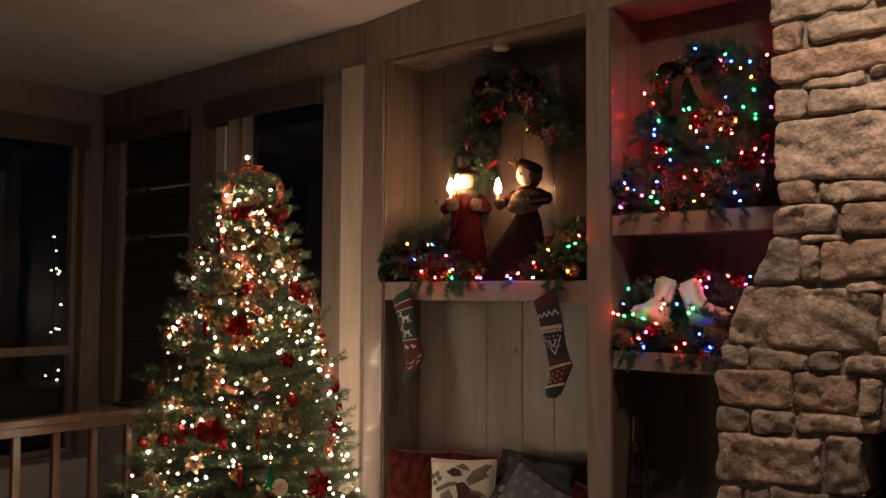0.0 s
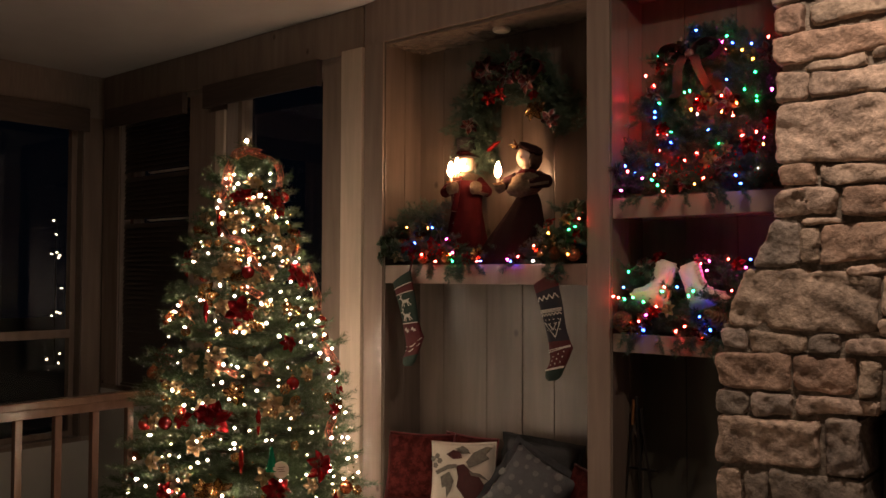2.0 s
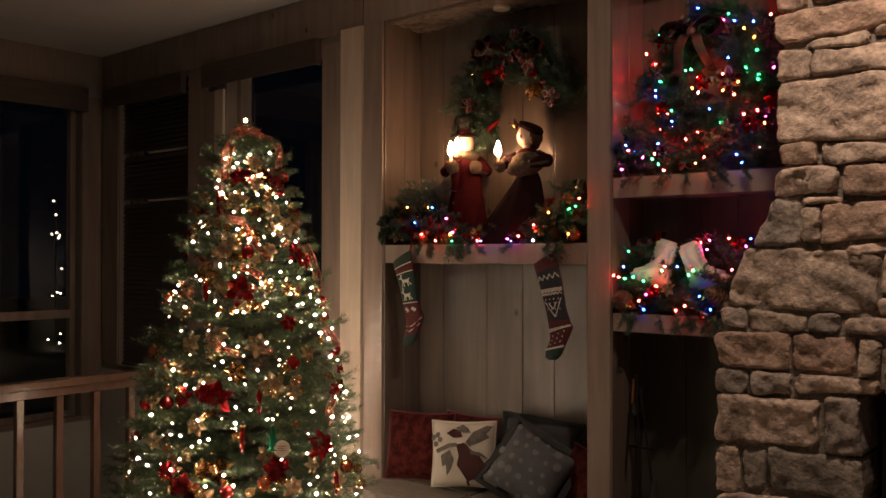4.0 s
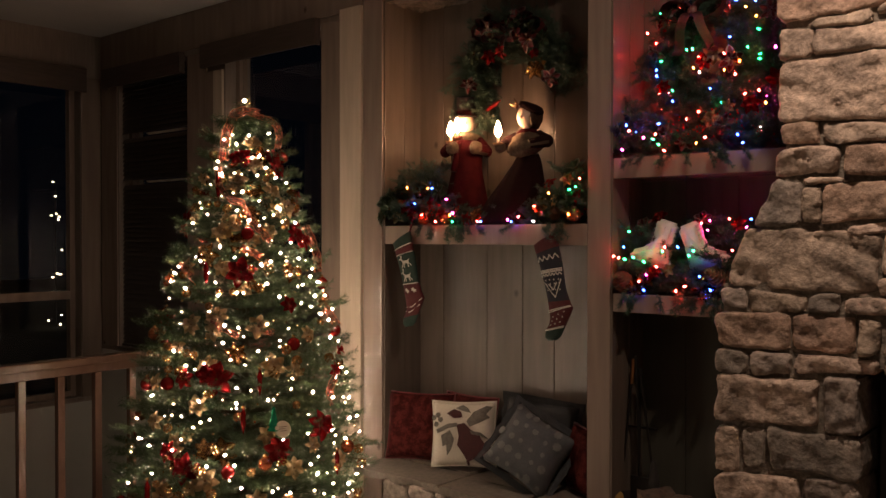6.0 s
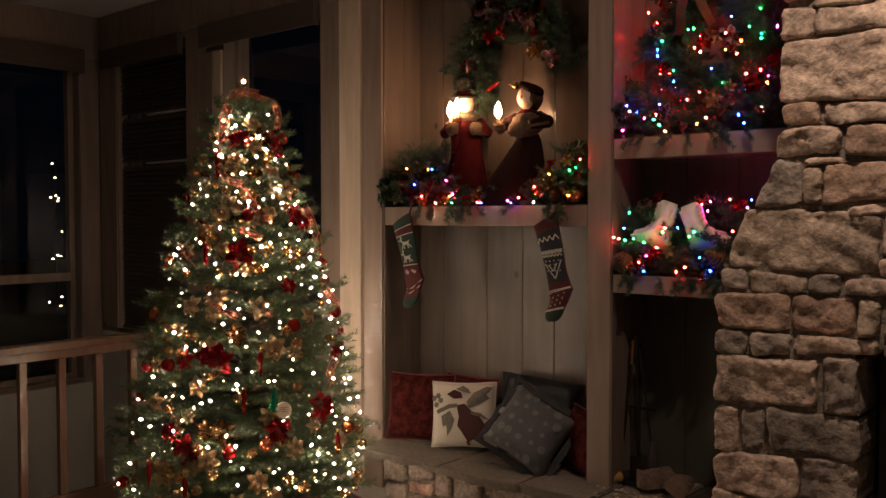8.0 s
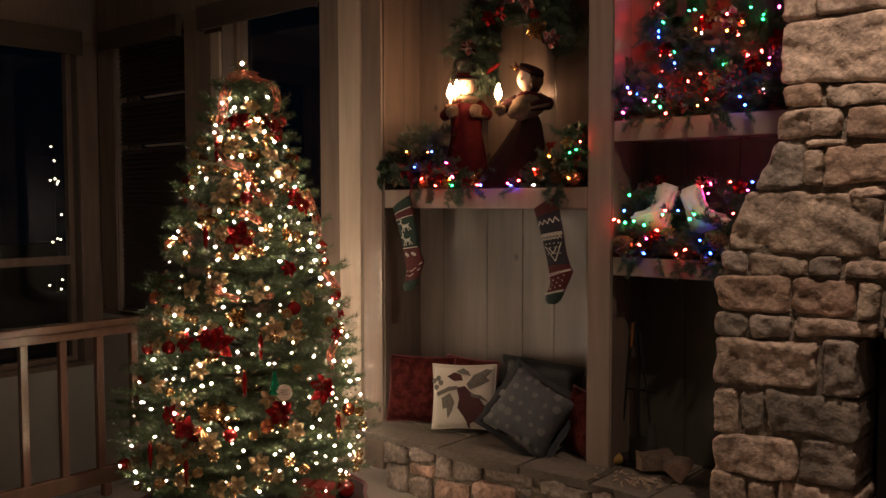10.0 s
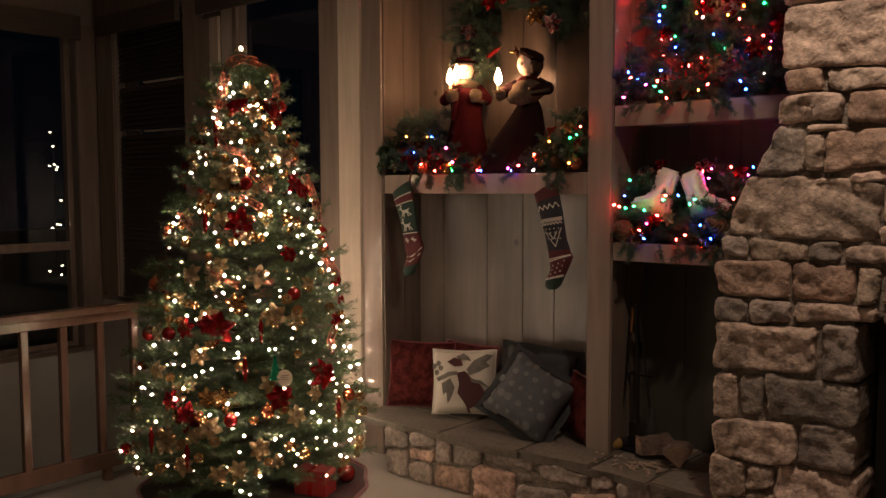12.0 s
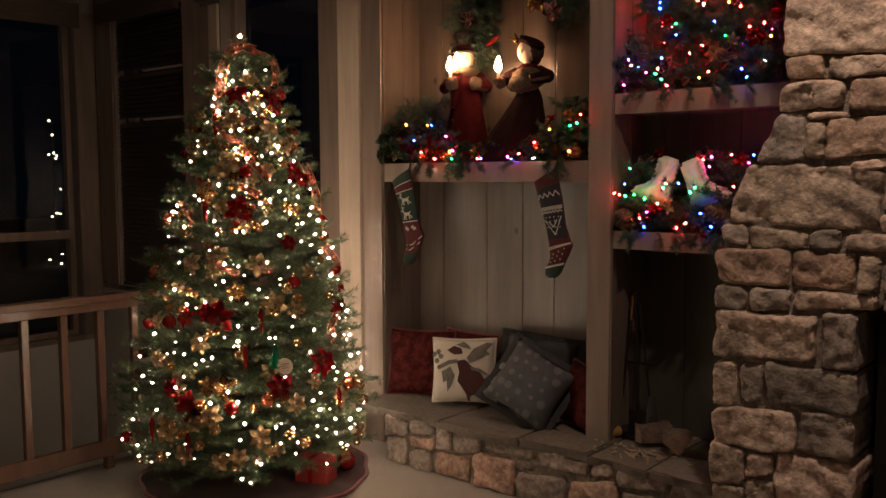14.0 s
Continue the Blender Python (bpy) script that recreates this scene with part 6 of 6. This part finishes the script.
stocking((-3.36, 3.662, 1.60), -3, part_bands, "green and red knitted stocking with white deer", [
    ("white_stitching", WHITE_WOOL, hoop(0.09) + hoop(0.17) + hoop(0.52) + zig(0.74, 1, -0.05) + zig(0.80, 1, -0.05)),
    ("deer_stitching", WHITE_WOOL, deer(0.26, 0.1) + deer(0.42, 0.0)),
    ("star_stitching", WHITE_WOOL, [((0.57, -0.4), (0.63, -0.4)), ((0.6, -0.65), (0.6, -0.15)), ((0.58, -0.6), (0.62, -0.2)), ((0.57, 0.4), (0.63, 0.4)), ((0.6, 0.15), (0.6, 0.65)), ((0.58, 0.2), (0.62, 0.6))])], SHAPE)

# ---- cushions ----
def cushion_mesh(w, h, d, seed, pinch=0.06, n=16):
    """A stuffed square cushion standing in the x-z plane."""
    bm = bmesh.new()
    sheets = []
    for side in (-1, 1):
        grid = []
        for j in range(n + 1):
            row = []
            for i in range(n + 1):
                u, v = 2 * i / n - 1, 2 * j / n - 1
                puff = max(0.0, (1 - u ** 4) * (1 - v ** 4)) ** 0.6
                k = 1 - pinch * (1 - abs(u) ** 2) * (abs(v) ** 4) - 0.0
                l = 1 - pinch * (1 - abs(v) ** 2) * (abs(u) ** 4)
                dent = 0.010 * noise.noise(Vector((u * 1.8 + seed, v * 1.8, side)))+ 0.004 * noise.noise(Vector((u * 6 + seed, v * 6, side)))
                row.append(bm.verts.new((w / 2 * u * l, side * (d / 2 * puff) + dent * puff, h / 2 * v * k)))
            grid.append(row)
        sheets.append(grid)
        for j in range(n):
            for i in range(n):
                q = (grid[j][i], grid[j][i + 1], grid[j + 1][i + 1], grid[j + 1][i])
                bm.faces.new(q if side < 0 else q[::-1])
    bmesh.ops.remove_doubles(bm, verts=bm.verts, dist=0.0005)
    for f in bm.faces:
        f.smooth = True
    return bm


def piping(w, h, mat, parent, r=0.006, ruffle=0.0):
    bm = bmesh.new()
    pts = []
    for k in range(48):
        s = k / 12
        e = int(s)
        f = s - e
        x, z = ((-1 + 2 * f, -1), (1, -1 + 2 * f), (1 - 2 * f, 1), (-1, 1 - 2 * f))[e]
        q = 1 - 0.06 * (1 - min(abs(x), abs(z)) ** 2)
        pts.append(Vector((x * w / 2 * q, 0, z * h / 2 * q)))
    if ruffle:
        rows = []
        for k, p in enumerate(pts):
            o = p.normalized() * ruffle
            wob = Vector((0, 0.018 * math.sin(k * 2.2), 0))
            rows.append((bm.verts.new(p * 0.97), bm.verts.new(p + o * 0.5 + wob * 0.5), bm.verts.new(p + o + wob)))
        for a, b in zip(rows, rows[1:] + rows[:1]):
            bm.faces.new((a[0], b[0], b[1], a[1]))
            bm.faces.new((a[1], b[1], b[2], a[2]))
        bmesh.ops.solidify(bm, geom=list(bm.faces), thickness=0.003)
        part("ruffle", bm, mat, parent, smooth=True)
        return
    part("piping", cord(bm, pts, r), mat, parent, smooth=True)


RED_DAMASK = material("red_damask", (0.075, 0.014, 0.012), 0.9, second=(0.03, 0.004, 0.004), scale=22, amount=0.2, spec=0.1, grain=0.2, grain_scale=120, bump=0.4)
IVORY = material("ivory_tapestry", (0.52, 0.485, 0.41), 0.9, second=(0.50, 0.46, 0.38), scale=30, grain=0.12, grain_scale=220, bump=0.3, bump_scale=260)
SLATE = material("slate_print", (0.085, 0.09, 0.095), 0.9, second=(0.06, 0.066, 0.072), scale=20, grain=0.15, grain_scale=200, bump=0.3, bump_scale=240)
DARK_PRINT = material("charcoal_cloth", (0.04, 0.042, 0.042), 0.95, second=(0.025, 0.026, 0.027), scale=18, grain=0.2, grain_scale=160, bump=0.3)
SNOW = material("printed_snow", (0.155, 0.16, 0.155), 0.9, second=(0.10, 0.105, 0.105), scale=60)
SEAT = 0.307


def cushion(label, at, w, h, d, tilt, spin, roll, mat, edge, ruffle=0.0):
    t = tagged(new("cushion"), label, "cushion", "cushions on the bench")
    t.matrix_basis = pose(*at, 0, 0, spin) @ pose(0, 0, 0, tilt, 0, 0) @ pose(0, 0, 0, 0, roll, 0)
    part("cover", cushion_mesh(w, h, d, at[0] * 3, 0.06 if d < 0.2 else 0.16), mat, t)
    piping(w, h, edge, t, ruffle=ruffle)
    return t


cushion("dark red damask cushion leaning in the niche corner", (-3.36, 3.80, SEAT + 0.19), 0.40, 0.39, 0.14, -12, 24, 0, RED_DAMASK, WINE)
cushion("dark red damask cushion behind the ivory one", (-3.10, 3.93, SEAT + 0.195), 0.38, 0.38, 0.10, -10, 0, 0, RED_DAMASK, WINE)
ivory = cushion("ivory tapestry cushion with a dark winged shape", (-3.01, 3.77, SEAT + 0.20), 0.36, 0.36, 0.11, -12, 30, -1, IVORY, IVORY)
cushion("dark slate cushion standing behind the others", (-2.60, 3.90, SEAT + 0.215), 0.44, 0.39, 0.12, -8, 6, 3, DARK_PRINT, DARK_PRINT, 0.035)
cushion("dark red damask cushion beside the post", (-2.265, 3.80, SEAT + 0.17), 0.26, 0.33, 0.11, -8, -30, 0, RED_DAMASK, WINE)
slate = cushion("slate blue cushion printed with pale snowflakes, ruffled edge", (-2.515, 3.70, SEAT + 0.20), 0.40, 0.37, 0.23, -26, 24, 30, SLATE, SLATE, 0.03)


def on_cushion(w, h, d, x, z):
    u, v = 2 * x / w, 2 * z / h
    return Vector((x, -d / 2 * max(0.0, (1 - u ** 4) * (1 - v ** 4)) ** 0.6 - 0.004, z))


def applique(parent, name, pts, mat, w=0.36, h=0.36, d=0.11, lift=0.0):
    """A woven patch that follows the cushion's swell; pts go round it."""
    c = Vector((sum(p[0] for p in pts) / len(pts), 0, sum(p[1] for p in pts) / len(pts)))
    bm = bmesh.new()
    rings = []
    for s in (1.0, 0.66, 0.33):
        rings.append([bm.verts.new(on_cushion(w, h, d, c.x + (p[0] - c.x) * s, c.z + (p[1] - c.z) * s) - Vector((0, 0.004 + lift, 0))) for p in pts])
    mid = bm.verts.new(on_cushion(w, h, d, c.x, c.z) - Vector((0, 0.004 + lift, 0)))
    n = len(pts)
    for a, b in zip(rings, rings[1:]):
        for i in range(n):
            bm.faces.new((a[i], a[(i + 1) % n], b[(i + 1) % n], b[i]))
    for i in range(n):
        bm.faces.new((rings[-1][i], rings[-1][(i + 1) % n], mid))
    bmesh.ops.recalc_face_normals(bm, faces=bm.faces)
    bmesh.ops.solidify(bm, geom=list(bm.faces), thickness=0.001)
    part(name, bm, mat, parent)


MAROON = material("maroon_weave", (0.055, 0.012, 0.012), 0.9, second=(0.035, 0.01, 0.01), scale=40)
GREYWEAVE = material("grey_weave", (0.07, 0.064, 0.055), 0.9, second=(0.16, 0.15, 0.125), scale=60)
applique(ivory, "woven_patch", [(-0.035, 0.05), (0.01, 0.06), (0.045, 0.025), (0.09, 0.0), (0.12, -0.045), (0.165, -0.07), (0.168, -0.105), (0.13, -0.115), (0.10, -0.145), (0.06, -0.135), (0.03, -0.15), (0.0, -0.10), (-0.03, -0.06), (-0.02, -0.01)], MAROON)
applique(ivory, "woven_patch", [(0.02, 0.07), (0.06, 0.12), (0.13, 0.155), (0.165, 0.15), (0.13, 0.11), (0.15, 0.09), (0.09, 0.06), (0.04, 0.04)], GREYWEAVE)
applique(ivory, "woven_patch", [(-0.09, 0.11), (-0.05, 0.135), (-0.01, 0.12), (0.0, 0.09), (-0.05, 0.085)], MAROON, lift=0.001)
applique(ivory, "woven_patch", [(-0.15, 0.02), (-0.08, 0.055), (-0.03, 0.06), (-0.03, 0.04), (-0.08, 0.03), (-0.14, 0.0)], GREYWEAVE, lift=0.001)
applique(ivory, "woven_patch", [(-0.12, -0.01), (-0.07, 0.02), (-0.045, -0.03), (-0.06, -0.08), (-0.085, -0.12), (-0.09, -0.06), (-0.11, -0.07)], GREYWEAVE, lift=0.001)
for mx, mz in ((-0.15, 0.05), (-0.125, 0.075), (-0.165, 0.085), (-0.14, 0.10)):
    applique(ivory, "woven_patch", [(mx + 0.016 * math.cos(k), mz + 0.016 * math.sin(k)) for k in range(6)], GREYWEAVE, lift=0.0015)
applique(ivory, "woven_patch", [(-0.04, 0.14), (0.0, 0.158), (0.03, 0.14), (0.045, 0.115), (0.0, 0.125)], GREYWEAVE, lift=0.0015)
applique(ivory, "woven_patch", [(0.02, -0.145), (0.035, -0.14), (0.042, -0.168), (0.03, -0.17)], MAROON)
applique(ivory, "woven_patch", [(0.04, 0.02), (0.10, 0.01), (0.15, -0.03), (0.10, -0.01), (0.05, 0.0)], GREYWEAVE, lift=0.0015)
for j in range(5):
    for i in range(6):
        x, z = -0.155 + 0.062 * i + 0.03 * (j % 2) + rnd.uniform(-0.012, 0.012), -0.14 + 0.07 * j + rnd.uniform(-0.012, 0.012)
        if abs(x) > 0.165:
            continue
        r = rnd.choice((0.023, 0.018, 0.013))
        pts = [(x + r * (1 if k % 2 else 0.78) * math.cos(k * math.pi / 8), z + r * (1 if k % 2 else 0.78) * math.sin(k * math.pi / 8)) for k in range(16)]
        applique(slate, "snowflake_print", pts, SNOW, 0.40, 0.37, 0.23, -0.004)

# ---- hearth tools and firewood ----
tools = thing("fireplace_tools", "black iron fireplace tool stand with poker, brush and shovel", "fireplace tools", (-1.985, 3.86, 0.308))
part("base", lathe(bmesh.new(), [(0.085, 0.0), (0.085, 0.012), (0.03, 0.02), (0.02, 0.03)], 18), IRON, tools)
part("stand_rod", tube(bmesh.new(), (0, 0, 0.02), (0, 0, 0.62), 0.008), IRON, tools)
part("hanger", boxes((-0.09, 0.09, -0.008, 0.008, 0.36, 0.372), bevel=0.003), IRON, tools)
for name, x, y, a, b in (("poker", -0.055, -0.03, 0.05, 0.70), ("brush", 0.06, -0.03, 0.12, 0.66), ("shovel", 0.02, -0.05, 0.10, 0.72)):
    tube_ = tube(bmesh.new(), (x * 1.5, y, a), (x * 0.3, y, b), 0.006, n=8)
    tl = part(name, tube_, IRON, tools)
    part("handle", tube(bmesh.new(), (x * 0.46, y, b - 0.12), (x * 0.3, y, b), 0.008, 0.010, 8), BRASS if name == "poker" else IRON, tl)
    if name == "brush":
        part("bristles", lathe(bmesh.new(), [(0.028, -0.05), (0.03, 0.0), (0.012, 0.10)], 12, (x * 1.5, y, a)), SOOT, tl)
    if name == "shovel":
        part("blade", boxes((x - 0.04, x + 0.06, y - 0.006, y + 0.006, a - 0.08, a + 0.04), bevel=0.004), IRON, tl)
BARK = material("log_bark", (0.10, 0.07, 0.05), 0.95, second=(0.06, 0.04, 0.03), scale=20, grain=0.3, bump=0.8, bump_scale=60)
SPLIT = material("split_wood", (0.20, 0.125, 0.085), 0.9, second=(0.13, 0.085, 0.06), scale=10, grain=0.2, stretch=(1, 0.1, 1), bump=0.4)
WRAP = material("yellow_wrapper", (0.30, 0.19, 0.05), 0.5, second=(0.22, 0.13, 0.03), scale=8)
log = thing("wrapped_fire_log", "round fire log in a yellow and dark paper wrapper", "fire log", (-2.075, 3.735, 0.336), 62)
part("log_body", tube(bmesh.new(), (-0.02, 0, 0), (0.19, 0, 0), 0.027, n=18), WRAP, log)
part("dark_band", tube(bmesh.new(), (0.06, 0, 0), (0.12, 0, 0), 0.0276, n=18), FELT, log)
part("end", tube(bmesh.new(), (-0.026, 0, 0), (-0.0201, 0, 0), 0.026, n=18), MAROON, log)


def wedge(at, turn, ln, r, tilt, label):
    """A split log: a quarter round with bark."""
    t = tagged(new("firewood"), label, "firewood", "split logs on the hearth")
    t.matrix_basis = pose(*at, 0, tilt, turn)
    bm = bmesh.new()
    rows = []
    for i in range(7):
        u = i / 6
        row = [bm.verts.new((0.004 * math.sin(u * 9), ln * (u - 0.5), 0.0))]
        for k in range(6):
            a = radians(48 + 84 * k / 5)
            q = r * (1 + 0.16 * noise.noise(Vector((u * 5 + at[0] * 9, k * 0.7, 0))))
            row.append(bm.verts.new((q * math.cos(a), ln * (u - 0.5) + 0.01 * noise.noise(Vector((k, at[0] * 7, i == 6))), q * math.sin(a))))
        rows.append(row)
    m = len(rows[0])
    for a, b in zip(rows, rows[1:]):
        for k in range(m):
            f = bm.faces.new((a[k], a[(k + 1) % m], b[(k + 1) % m], b[k]))
            f.material_index = 0 if 0 < k < m - 1 else 1
    for e in (rows[0][::-1], rows[-1]):
        bm.faces.new(e).material_index = 1
    bmesh.ops.recalc_face_normals(bm, faces=bm.faces)
    part("split_log", bm, [BARK, SPLIT], t)


wedge((-1.88, 3.81, 0.316), -42, 0.17, 0.088, 38, "split log with reddish cut face on the hearth bench")
wedge((-1.70, 3.73, 0.312), 20, 0.12, 0.10, -8, "short pale split log on the hearth bench")
CHIP = material("wood_chips", (0.32, 0.25, 0.18), 0.9)
chips = thing("wood_chips", "scatter of small bark and wood chips on the bench", "wood chips", (-1.86, 3.6, 0.309), kind="stuff")
bm = bmesh.new()
for i in range(70):
    x, y = g.normal() * 0.10, g.normal() * 0.05
    m = Matrix.Translation((x, y, 0.004)) @ pose(0, 0, 0, g.uniform(-20, 20), g.uniform(-20, 20), g.uniform(0, 360)) @ Matrix.Diagonal((g.uniform(0.01, 0.035), g.uniform(0.004, 0.01), 0.004, 1))
    bmesh.ops.create_cube(bm, size=1, matrix=m)
part("chips", bm, CHIP, chips)

# ---- outside: a few far lights in the night ----
structure("night_ground", boxes((-70, CORNER - 0.3, -40, 60, -1.9, -1.75)), NIGHT, "dark ground outside the windows", "ground")
FAR = glow("far_lamp", (1.0, 0.82, 0.55), 7.0)
spot_mesh = mesh_of("far_lamp", ball(bmesh.new(), (0, 0, 0), 0.03, (1, 1.5, 1), 8, 6), FAR)
# Small glowing balls outside the left window; the mast is added to hold them.
far_spots = thing("far_light_cluster", "cluster of small glowing points far outside in the dark", "far lights", (-32, 15.6, -1.75), kind="stuff")
part("mast", tube(bmesh.new(), (-0.06, 0.03, 0), (-0.06, 0.03, 5.4), 0.02, n=6), IRON, far_spots)
for y, z in ((-0.10, 5.41), (0.0, 4.89), (0.03, 4.22), (0.14, 4.12), (-0.16, 4.16), (0.1, 4.02), (0.23, 2.88), (0.06, 1.99), (0.18, 1.95), (-0.12, 1.86), (0.2, 0.43), (-0.28, 0.25), (0.16, 0.08)):
    o = part("far_lamp", spot_mesh, None, far_spots)
    o.location = (0, y, z)
